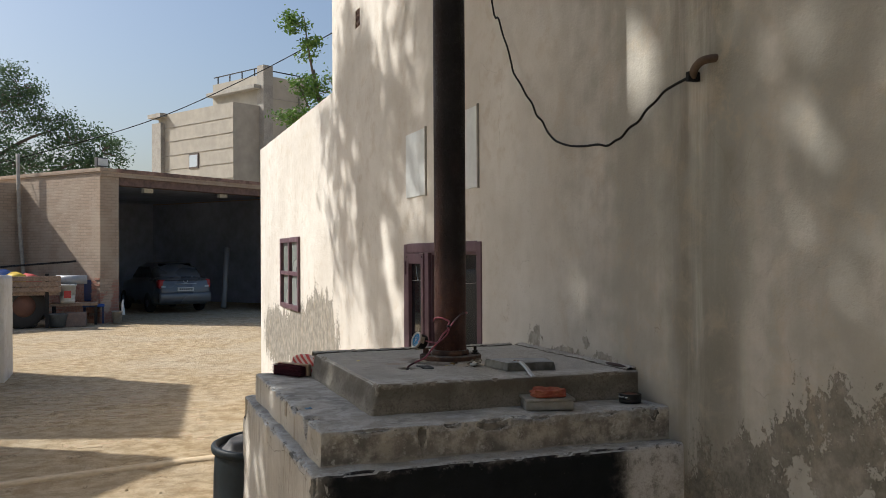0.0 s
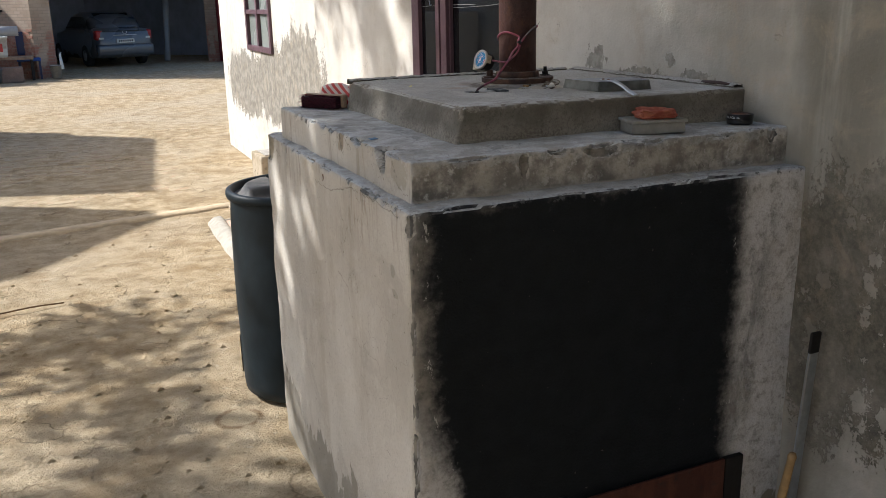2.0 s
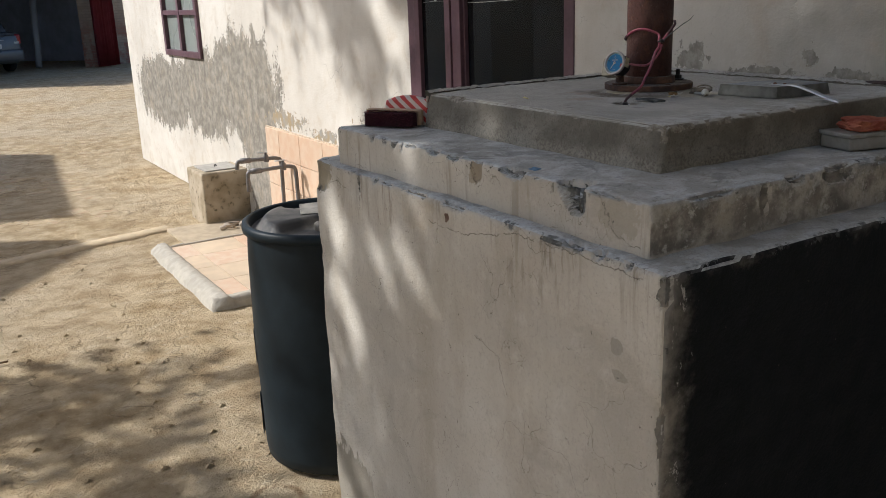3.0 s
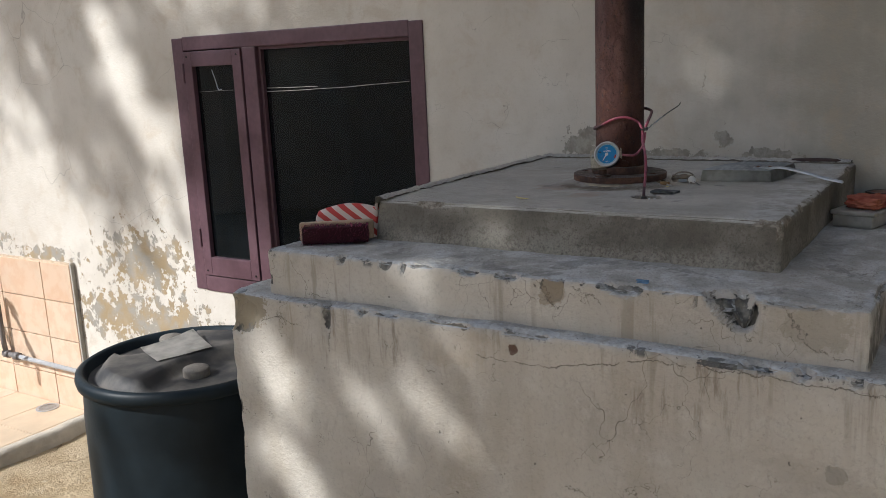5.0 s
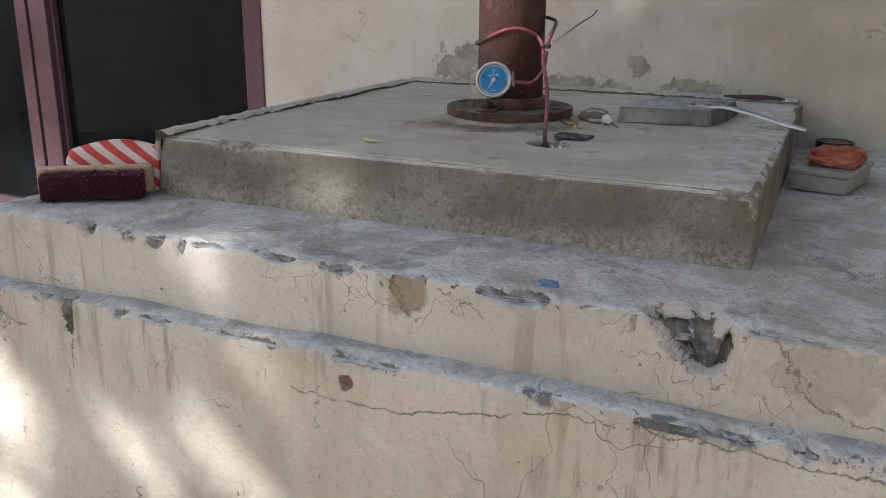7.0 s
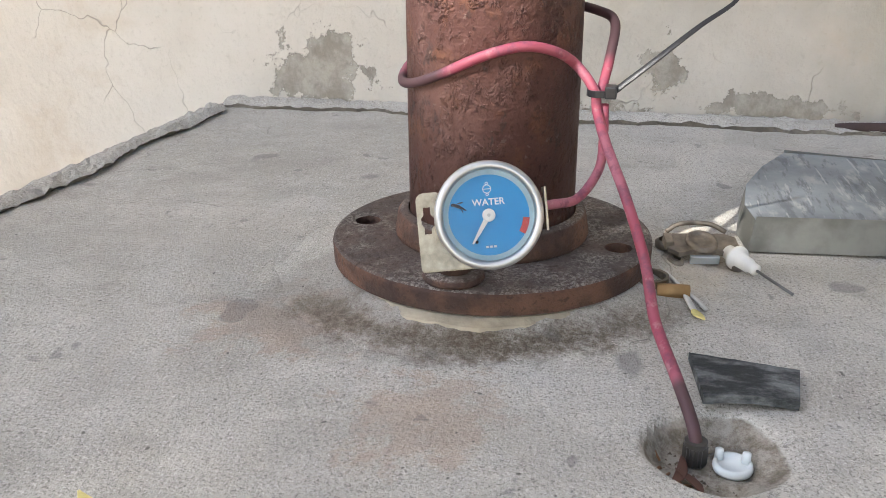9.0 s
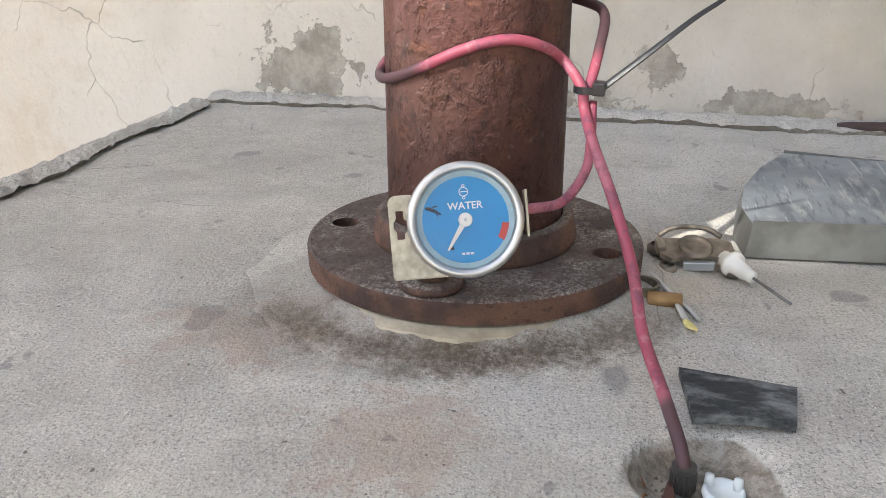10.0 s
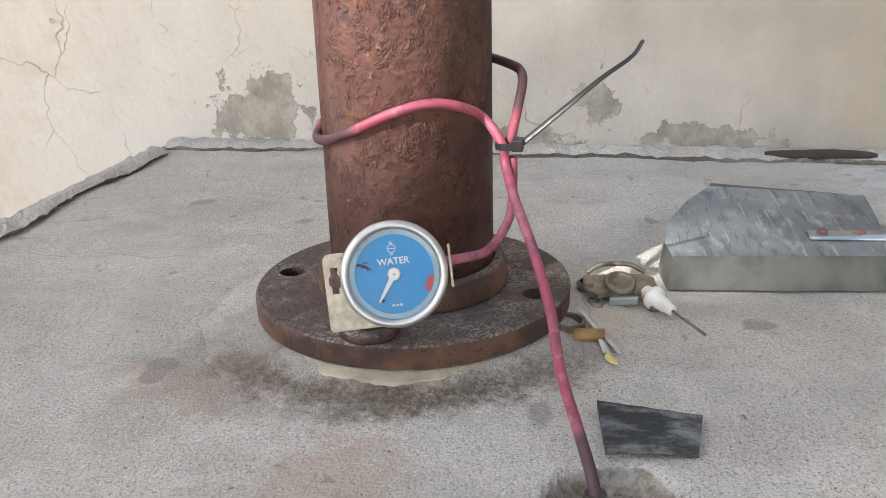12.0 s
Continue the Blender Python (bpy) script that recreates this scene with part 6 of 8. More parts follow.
def ribbed_nut(at, r, h):
    bm = bmesh.new()
    rows = []
    for k, z in ((0.86, 0.0), (1.0, 0.001), (1.0, h - 0.003), (0.92, h - 0.0026), (0.92, h - 0.0004), (0.6, h)):
        rows.append([bm.verts.new((at[0] + r * k * (1.0 if i % 2 or z > h - 0.0028 else 0.88) * math.cos(i * math.tau / 40), at[1] + r * k * (1.0 if i % 2 or z > h - 0.0028 else 0.88) * math.sin(i * math.tau / 40), at[2] + z)) for i in range(40)])
    for a, b in zip(rows, rows[1:]):
        for i in range(40):
            bm.faces.new((a[i], a[(i + 1) % 40], b[(i + 1) % 40], b[i]))
    bm.faces.new(rows[-1])
    bm.faces.new(rows[0][::-1])
    bmesh.ops.recalc_face_normals(bm, faces=bm.faces)
    return bm


def build_wire():
    t = thing("gauge_wire", (-0.69, 0.565, 1.31), "faded red sleeved sensor wire looped round the pipe", "wire")
    on = lambda a, z, r=PR + 0.0032: (PX + r * math.cos(radians(a)), PY + r * math.sin(radians(a)), z + 0.006)

    def by(x, y, z, share=1.0):
        """A point beside the pipe; share tells how far it goes along with the pipe's near side."""
        return (x + share * 0.066 * (-1.005 - x), y + share * 0.066 * (0.6 - y), z + share * 0.066 * (1.555 - z))
    part("sleeve", tube([(-0.677, 0.570, 1.314), (-0.675, 0.571, 1.331), (-0.650, 0.579, 1.343), (-0.610, 0.591, 1.356), by(-0.575, 0.598, 1.374, 0.4), by(-0.535, 0.611, 1.397, 0.7), by(-0.50, 0.626, 1.420), by(-0.478, 0.634, 1.436), by(-0.476, 0.637, 1.450),
                          on(246, 1.464), on(226, 1.474), on(206, 1.478), on(184, 1.473), on(160, 1.462), on(136, 1.453), on(110, 1.450), on(80, 1.456), on(50, 1.468), on(20, 1.480), on(-10, 1.489), on(-40, 1.493), by(-0.418, 0.640, 1.493), by(-0.432, 0.628, 1.487), by(-0.452, 0.629, 1.468), by(-0.470, 0.633, 1.446)], 0.0031, 12, 8), SLEEVE, t, "", True)
    part("lead", tube([by(-0.472, 0.630, 1.440), by(-0.482, 0.629, 1.420), by(-0.498, 0.630, 1.404), by(-0.525, 0.640, 1.393, 0.7), by(-0.552, 0.652, 1.397, 0.4), by(-0.574, 0.664, 1.402, 0.3)], 0.0028, 12, 8), SLEEVE, t, "", True)
    black = simple("black_nylon", (0.012, 0.012, 0.014), 0.4)
    bm = tube([by(-0.476, 0.624, 1.4495), by(-0.470, 0.600, 1.469), by(-0.460, 0.575, 1.489), by(-0.452, 0.556, 1.502), by(-0.449, 0.549, 1.512)], lambda u: 0.0022 - 0.0010 * u, 8, 6, 0.4)
    part("cable_tie", bm, black, t, "black nylon cable tie")
    part("tie_loop", lathe([(0.0068, -0.002), (0.0082, -0.002), (0.0082, 0.002), (0.0068, 0.002), (0.0068, -0.002)], 18, Matrix.Translation(by(-0.473, 0.633, 1.448))), black, t)
    part("tie_head", box((-0.517, 0.621, 1.4525), (-0.507, 0.628, 1.4600), 0.001), black, t)
    part("gland", ribbed_nut((-0.6765, 0.570, 1.3155), 0.0058, 0.013), simple("grubby_gland", (0.05, 0.047, 0.043), 0.5), t, "ribbed black gland nut")


build_wire()
t = thing("milky_stopper", (-0.6790, 0.5530, 1.3165), "small milky white plastic stopper in the slab hollow", "stopper")
milky = simple("milky_plastic", (0.66, 0.70, 0.70), 0.35, vary=0.08)
part("disc", lathe([(0, 1.3165), (0.0088, 1.3165), (0.0092, 1.318), (0.0088, 1.3202), (0.0072, 1.3205), (0.0068, 1.319), (0, 1.319)], 24, Matrix.Translation((-0.6790, 0.5530, 0))), milky, t, "", True)
for dx, dy in ((0.004, 0.006), (0.003, -0.006)):
    part("peg", lathe([(0, 1.319), (0.0022, 1.319), (0.002, 1.324), (0, 1.3245)], 10, Matrix.Translation((-0.6790 + dx, 0.5530 + dy, 0))), milky, t, "", True)


def leaf(at, length, width, turn, curl, material, name, label, fold=0.2):
    bm = bmesh.new()
    rows = []
    for i in range(9):
        u = i / 8
        w = width * math.sin(math.pi * min(0.98, 0.06 + u * 0.94)) ** 0.8
        rows.append([bm.verts.new(Matrix.Translation(at) @ Matrix.Rotation(radians(turn), 4, "Z") @ Vector((length * (u - 0.5), v * w + curl * length * 0.3 * math.sin(u * 2.6), 0.0015 + abs(v) * width * fold + abs(curl) * 0.25 * length * (u - 0.5) ** 2))) for v in (-0.5, 0, 0.5)])
    for a, b in zip(rows, rows[1:]):
        for k in range(2):
            bm.faces.new((a[k], a[k + 1], b[k + 1], b[k]))
    bmesh.ops.remove_doubles(bm, verts=bm.verts, dist=1e-5)
    bmesh.ops.solidify(bm, geom=bm.faces[:], thickness=0.0005)
    return tagged(place(name, bm, material, True), label, "leaf")


YELLOW = simple("yellow_leaf", (0.62, 0.54, 0.20), 0.6, grain=200)
BROWN = simple("dry_brown_leaf", (0.10, 0.045, 0.03), 0.7, grain=150)
leaf((-0.782, 0.806, 1.3275), 0.042, 0.010, 62, 0.35, YELLOW, "fallen_leaf", "small pale yellow fallen leaf on the slab")
leaf((-0.540, 0.563, 1.3275), 0.016, 0.006, 20, 0.3, YELLOW, "fallen_leaf", "yellow leaf scrap by the hose clip")
leaf((-0.690, 0.580, 1.3160), 0.026, 0.0055, 160, 0.5, BROWN, "dry_leaf", "curled brown dry leaf in the slab hollow", 0.6)
leaf((-0.698, 0.574, 1.3160), 0.022, 0.0045, 205, 0.6, BROWN, "dry_leaf", "curled brown dry leaf in the slab hollow", 0.6)


def build_hollow_soil():
    """Dark soil crumbs and dry stalks lying in the slab's hollow."""
    rng = random.Random(23)
    co, faces = [], []
    for k in range(260):
        a, r = rng.uniform(0, math.tau), 0.030 * math.sqrt(rng.random())
        x, y = -0.680 + r * math.cos(a), 0.563 + r * math.sin(a)
        e, n = rng.uniform(0.0006, 0.0021), len(co)
        for dx, dy, dz in ((1, 0, 0), (-0.4, 0.9, 0), (-0.7, -0.7, 0), (0, 0, 0.9)):
            co.append((x + e * dx * rng.uniform(0.7, 1.3), y + e * dy * rng.uniform(0.7, 1.3), 1.3146 + e * dz))
        faces += [(n, n + 1, n + 3), (n + 1, n + 2, n + 3), (n + 2, n, n + 3)]
    me = bpy.data.meshes.new("soil")
    me.from_pydata(co, [], faces)
    me.materials.append(simple("dark_soil", (0.13, 0.105, 0.075), 0.95, grain=300, vary=0.6))
    tagged(new("soil_crumbs", me), "dark soil crumbs in the slab's broken hollow", "soil", "", "stuff")
    straw = simple("dry_stalk", (0.20, 0.10, 0.05), 0.8, grain=90)
    for k in range(9):
        a = Vector((rng.uniform(-0.706, -0.675), rng.uniform(0.574, 0.588), 1.3160))
        d = Vector((rng.uniform(-0.012, 0.012), rng.uniform(-0.012, 0.008), rng.uniform(0.0, 0.005)))
        tagged(place("dry_stalk", tube([a, a + d * 0.6 + Vector((0, 0, 0.002)), a + d], 0.0007, 6, 4), straw, True), "thin brown dry stalk in the slab hollow", "stalk", "dry stalks")


build_hollow_soil()


def build_rubber():
    bm = bmesh.new()
    top, low = [], []
    n = 14
    for j in range(5):
        for i in range(n + 1):
            u, v = i / n, j / 4
            a = Vector((-0.596, 0.571, 1.3275)).lerp(Vector((-0.604, 0.515, 1.3275)), u)
            b = Vector((-0.648, 0.566, 1.3310)).lerp(Vector((-0.640, 0.520, 1.3285)), u)
            p = a.lerp(b, v) + Vector((0, 0, 0.0018 * math.sin(math.pi * u) * v + 0.0004 * noise.noise(Vector((u * 8, v * 5, 2)))))
            low.append(bm.verts.new(p))
            top.append(bm.verts.new(p + Vector((0, 0, 0.0045))))
    w = n + 1
    for j in range(4):
        for i in range(n):
            k = j * w + i
            bm.faces.new((top[k], top[k + 1], top[k + w + 1], top[k + w]))
            bm.faces.new((low[k], low[k + w], low[k + w + 1], low[k + 1]))
    for j in range(4):
        for i in (0, n):
            k = j * w + i
            bm.faces.new((low[k], top[k], top[k + w], low[k + w]))
    for i in range(n):
        for j in (0, 4):
            k = j * w + i
            bm.faces.new((low[k], low[k + 1], top[k + 1], top[k]))
    bmesh.ops.recalc_face_normals(bm, faces=bm.faces)
    m = Mat("scuffed_rubber", 0.75, 0, 0.4)
    m.col(m.mix(m.ramp(m.noise(60, 6, 0.7, stretch=(1, 0.5, 1)), 0.42, 0.70), (0.022, 0.026, 0.028), (0.20, 0.21, 0.21)))
    m.bump(m.noise(120, 4), 0.9, 0.0022)
    tagged(place("rubber_offcut", bm, m.m), "scuffed black rubber offcut beside the slab hollow", "rubber piece")


build_rubber()


def build_igniter():
    z = 1.3275
    t = thing("hose_clip", (-0.503, 0.594, z), "rusty worm-drive hose clip against the flange", "hose clip")
    part("band", lathe([(0.0095, z), (0.0115, z), (0.0115, z + 0.010), (0.0095, z + 0.010), (0.0095, z)], 28, Matrix.Translation((-0.503, 0.592, 0))), simple("tarnished_band", (0.17, 0.145, 0.11), 0.5, 0.7, grain=150, vary=0.5), t)
    part("worm_screw", rod((-0.516, 0.588, z + 0.005), (-0.514, 0.568, z + 0.005), 0.005, 0.0045), simple("brassy_rust", (0.30, 0.19, 0.085), 0.5, 0.6), t, "brassy rusted screw", True)
    t = thing("plastic_tweezer", (-0.507, 0.568, z), "flat translucent plastic strip with a forked end", "plastic strip")
    part("strip", tube([(-0.472, 0.586, z + 0.003), (-0.49, 0.578, z + 0.003), (-0.507, 0.572, z + 0.003), (-0.520, 0.569, z + 0.0025), (-0.534, 0.566, z + 0.002)], 0.0035, 8, 5, 0.45), simple("cloudy_plastic", (0.46, 0.45, 0.42), 0.4), t, "", True)
    part("prong", tube([(-0.507, 0.572, z + 0.003), (-0.518, 0.564, z + 0.002), (-0.531, 0.559, z + 0.002)], 0.0022, 8, 5, 0.6), simple("cloudy_plastic", (0.46, 0.45, 0.42), 0.4), t, "", True)
    t = thing("spark_igniter", (-0.445, 0.555, z), "spark igniter with a white ceramic body on a steel mount", "igniter")
    steel = simple("tarnished_steel", (0.20, 0.17, 0.135), 0.55, 0.6, grain=120, vary=0.5)
    m = Matrix.Translation((-0.440, 0.558, z + 0.008)) @ Matrix.Rotation(radians(-80), 4, "Z") @ Matrix.Rotation(radians(10), 4, "X") @ Matrix.Diagonal((1.0, 1.25, 1.2, 1.0))
    plate = bmesh.new()
    outline = [(-0.024, -0.006), (-0.018, -0.011), (-0.008, -0.008), (0.008, -0.008), (0.018, -0.012), (0.025, -0.006), (0.025, 0.006), (0.018, 0.010), (-0.018, 0.010), (-0.024, 0.006)]
    a = [plate.verts.new(m @ Vector((x, y, 0))) for x, y in outline]
    b = [plate.verts.new(m @ Vector((x, y, 0.003))) for x, y in outline]
    plate.faces.new(b)
    plate.faces.new(a[::-1])
    for k in range(len(a)):
        plate.faces.new((a[k], a[(k + 1) % len(a)], b[(k + 1) % len(a)], b[k]))
    part("mount_plate", plate, steel, t)
    part("boss", lathe([(0.011, 0.003), (0.0105, 0.005), (0.0085, 0.0056), (0.0080, 0.0042), (0.004, 0.0042), (0, 0.0046)], 24, m), steel, t, "", True)
    part("front_lip", box((-0.010, -0.0125, -0.004), (0.010, -0.0100, 0.001), 0.0006, m), SILVER, t, "bright folded lip")
    part("side_ear", box((-0.026, -0.004, 0.0), (-0.020, 0.006, 0.006), 0.001, m), steel, t)
    part("clip_wire", tube([m @ Vector((-0.022, 0.012, 0.003)), m @ Vector((-0.012, 0.0145, 0.007)), m @ Vector((0.008, 0.0145, 0.007)), m @ Vector((0.020, 0.012, 0.003))], 0.0018, 8, 5), steel, t, "", True)
    for x, y in ((-0.020, -0.012), (0.021, -0.013), (-0.024, 0.008)):
        part("foot", lathe([(0.0035, -0.005), (0.0055, -0.005), (0.006, -0.002), (0.0035, 0.0)], 16, m @ Matrix.Translation((x, y, 0))), steel, t, "", True)
    a, b = Vector((-0.446, 0.540, z + 0.008)), Vector((-0.498, 0.504, z + 0.002))
    q = Matrix.Translation(a) @ (b - a).to_track_quat("Z", "Y").to_matrix().to_4x4()
    part("ceramic_body", lathe([(0, -0.001), (0.0052, 0), (0.0055, 0.007), (0.0085, 0.008), (0.0085, 0.011), (0.0055, 0.012), (0.0050, 0.022), (0.0040, 0.024), (0.0040, 0.029), (0, 0.030)], 20, q), simple("white_ceramic", (0.64, 0.63, 0.59), 0.35, vary=0.15, bump=0), t, "white glazed ceramic", True)
    part("electrode", rod(a + (b - a) * 0.45, b, 0.0010, None, 8), simple("grey_steel_rod", (0.16, 0.155, 0.15), 0.45, 0.7), t, "thin dark electrode rod", True)


build_igniter()


def build_dustpan():
    m = Mat("weathered_zinc_sheet", 0.5, 0.55, 0.5)
    c = m.mix(m.ramp(m.noise(10, 5), 0.35, 0.65), (0.20, 0.225, 0.25), (0.33, 0.365, 0.395))
    c = m.mix(m.ramp(m.noise(34, 5, 0.6, stretch=(0.6, 1.6, 1)), 0.52, 0.7), c, (0.44, 0.45, 0.46))
    c = m.mix(m.op("MULTIPLY", m.ramp(m.noise(60, 6, 0.75, stretch=(0.25, 1.5, 1)), 0.52, 0.6), 0.6), c, (0.10, 0.115, 0.13))
    c = m.mix(m.op("MULTIPLY", m.ramp(m.noise(240, 3, 0.6, stretch=(0.08, 1, 1)), 0.62, 0.68), 0.6), c, (0.55, 0.57, 0.58))
    m.col(c)
    m.bump(m.noise(70, 5, 0.7), 0.35, 0.0015)
    side = Mat("mouldy_zinc_side", 0.7, 0.3, 0.4)
    side.col(side.mix(side.ramp(side.noise(26, 6), 0.35, 0.65), (0.21, 0.21, 0.19), (0.36, 0.36, 0.33)))
    side.bump(side.noise(60, 4), 0.3, 0.002)
    t = thing("dustpan", (-0.36, 0.44, 1.3275), "upturned grey galvanised sheet dustpan on the slab", "dustpan")
    base = [(-0.422, 0.524), (-0.385, 0.529), (-0.330, 0.523), (-0.270, 0.504), (-0.215, 0.478), (-0.245, 0.345), (-0.320, 0.352), (-0.405, 0.368)]
    z0, z1 = 1.3278, 1.3535
    bm = bmesh.new()
    inner = Vector((sum(p[0] for p in base) / 8, sum(p[1] for p in base) / 8))
    top = [bm.verts.new((p[0] + (inner.x - p[0]) * 0.05, p[1] + (inner.y - p[1]) * 0.05, z1 - (0.003 if k < 5 else 0))) for k, p in enumerate(base)]
    bm.faces.new(top[::-1])
    bmesh.ops.recalc_face_normals(bm, faces=bm.faces)
    bmesh.ops.solidify(bm, geom=bm.faces[:], thickness=0.0015)
    part("pan_sheet", bm, m.m, t, "scraped grey sheet")
    for k in (0, 1, 2, 3, 4, 5, 6, 7):
        a, b = base[k], base[(k + 1) % 8]
        if k in (0, 1, 2, 3):
            continue
        w = bmesh.new()
        pa, pb = Vector((*a, 0)), Vector((*b, 0))
        ia, ib = pa.lerp(Vector((inner.x, inner.y, 0)), 0.05), pb.lerp(Vector((inner.x, inner.y, 0)), 0.05)
        vs = [w.verts.new((pa.x, pa.y, z0)), w.verts.new((pb.x, pb.y, z0)), w.verts.new((ib.x, ib.y, z1 - 0.0005)), w.verts.new((ia.x, ia.y, z1 - 0.0005))]
        w.faces.new(vs)
        bmesh.ops.solidify(w, geom=w.faces[:], thickness=0.0014)
        part("side_wall", w, side.m, t, "mildewed side sheet")
    w = bmesh.new()
    prev = None
    for k in range(5):
        p, i = Vector((*base[k], 0)), Vector((*base[k], 0)).lerp(Vector((inner.x, inner.y, 0)), 0.05)
        pair = [w.verts.new((p.x, p.y, z0)), w.verts.new((i.x, i.y, z1 - 0.0035))]
        if prev:
            w.faces.new((prev[0], pair[0], pair[1], prev[1]))
        prev = pair
    bmesh.ops.solidify(w, geom=w.faces[:], thickness=0.0014)
    part("curved_back", w, side.m, t, "rust-edged curved back")
    h = bmesh.new()
    line = spline([(-0.362, 0.418, 1.3545), (-0.362, 0.375, 1.3545), (-0.364, 0.348, 1.3535), (-0.370, 0.30, 1.3445), (-0.377, 0.26, 1.3345), (-0.384, 0.222, 1.328)], 8)
    prev = None
    for k, p in enumerate(line):
        u = k / (len(line) - 1)
        wd = 0.0095 - 0.002 * u
        ring = [h.verts.new(p + Vector((x * wd, 0, z))) for x, z in ((-1, 0), (-0.55, 0.0045 * min(1, u * 3)), (0, 0.0015), (0.55, 0.0045 * min(1, u * 3)), (1, 0))]
        if prev:
            for a in range(4):
                h.faces.new((prev[a], prev[a + 1], ring[a + 1], ring[a]))
        prev = ring
    bmesh.ops.recalc_face_normals(h, faces=h.faces)
    bmesh.ops.solidify(h, geom=h.faces[:], thickness=0.0014)
    part("handle", h, SILVER, t, "bent strip handle", True)
    for y in (0.408, 0.382):
        part("rivet", lathe([(0.0042, 1.3555), (0.0038, 1.3578), (0.002, 1.3590), (0, 1.3592)], 12, Matrix.Translation((-0.362, y, 0))), simple("rusty_rivet", (0.20, 0.11, 0.08), 0.7), t, "rusty rivet", True)


build_dustpan()
tagged(place("iron_strip", tube([(-0.026, 0.280, 1.334), (-0.030, 0.32, 1.336), (-0.031, 0.36, 1.335), (-0.028, 0.398, 1.334)], lambda u: 0.003 + 0.003 * math.sin(math.pi * u) ** 0.5, 8, 6, 0.6), simple("dark_rust", (0.05, 0.03, 0.026), 0.8), True),
       "dark rusted iron strip lying along the wall", "metal strip")


def build_tin():
    c, z, r = Vector((-0.072, 0.178)), 1.2385, 0.034
    t = thing("polish_tin", (c.x, c.y, z), "round black polish tin with white lettering", "tin")
    m = Matrix.Translation((c.x, c.y, z))
    part("base", lathe([(0, 0), (r - 0.001, 0), (r, 0.001), (r, 0.012), (r - 0.001, 0.0125)], 36, m), simple("scuffed_black_tin", (0.03, 0.03, 0.03), 0.4, 0.5), t, "", True)
    part("lid", lathe([(r + 0.0012, 0.0125), (r + 0.0012, 0.0255), (r, 0.027), (r - 0.004, 0.0272), (r - 0.006, 0.0262), (0, 0.0262)], 36, m), simple("black_lacquer", (0.008, 0.008, 0.009), 0.3, 0.2), t, "", True)
    part("label_disc", lathe([(0, 0.0266), (0.022, 0.0266)], 24, m), simple("brown_print", (0.14, 0.06, 0.04), 0.4, vary=0.6, grain=90, bump=0), t, "brown printed disc")
    bm = letters("BLACK", 0.0085, Matrix.Translation((0, 0.019, 0)), 0.0001)
    for v in bm.verts:
        a = radians(187) + v.co.x / r
        rad = r + 0.0015 + v.co.z
        v.co = m @ Vector((rad * math.cos(a), rad * math.sin(a), v.co.y))
    part("lettering", bm, WHITE, t, "white capitals")
    for a0 in (160, 214):
        bm = bmesh.new()
        bm_box(bm, (-0.0004, -0.0038, -0.0010), (0.0004, 0.0038, 0.0010), 0, m @ Matrix.Rotation(radians(a0 + 6), 4, "Z") @ Matrix.Translation((r + 0.0016, 0, 0.019)))
        part("print_bar", bm, WHITE, t)


build_tin()


def build_box():
    m = Matrix.Translation((-0.362, 0.176, 1.2385)) @ Matrix.Rotation(radians(-14), 4, "Z")
    t = thing("plastic_box", (-0.362, 0.176, 1.2385), "clouded clear plastic box with a flat lid", "box")
    cloudy = Mat("clouded_clear_plastic", 0.35, 0, 0.5)
    cloudy.b.inputs["Transmission Weight"].default_value = 0.55
    cloudy.col(cloudy.mix(cloudy.ramp(cloudy.noise(30, 5), 0.35, 0.7), (0.50, 0.48, 0.43), (0.66, 0.65, 0.60)))
    part("tray", box((-0.072, -0.043, 0), (0.072, 0.043, 0.027), 0.004, m), cloudy.m, t, "", True)
    part("lid", box((-0.076, -0.047, 0.027), (0.076, 0.047, 0.036), 0.003, m), cloudy.m, t, "clouded snap lid", True)
    bm = bmesh.new()
    bmesh.ops.create_icosphere(bm, subdivisions=4, radius=1.0)
    for v in bm.verts:
        p = v.co.copy()
        big = max(abs(p.x), abs(p.y), abs(p.z))
        p = p.lerp(p / big, 0.6)
        d = 1 + 0.25 * noise.noise(p * 1.4 + Vector((4, 0, 0))) + 0.10 * noise.noise(p * 4)
        v.co = m @ Vector((p.x * 0.050 * d + 0.002, p.y * 0.038 * d - 0.006, 0.0365 + (p.z + 0.9) * 0.0125 * d if p.z > -0.9 else 0.0365))
    red = Mat("broken_red_brick", 0.9, 0, 0.2)
    red.col(red.mix(red.ramp(red.noise(30, 5), 0.35, 0.7), (0.24, 0.06, 0.04), (0.38, 0.14, 0.085)))
    red.bump(red.noise(70, 5), 0.6, 0.004)
    tagged(place("brick_fragment", bm, red.m), "jagged red-orange brick fragment on the plastic box", "brick")


build_box()


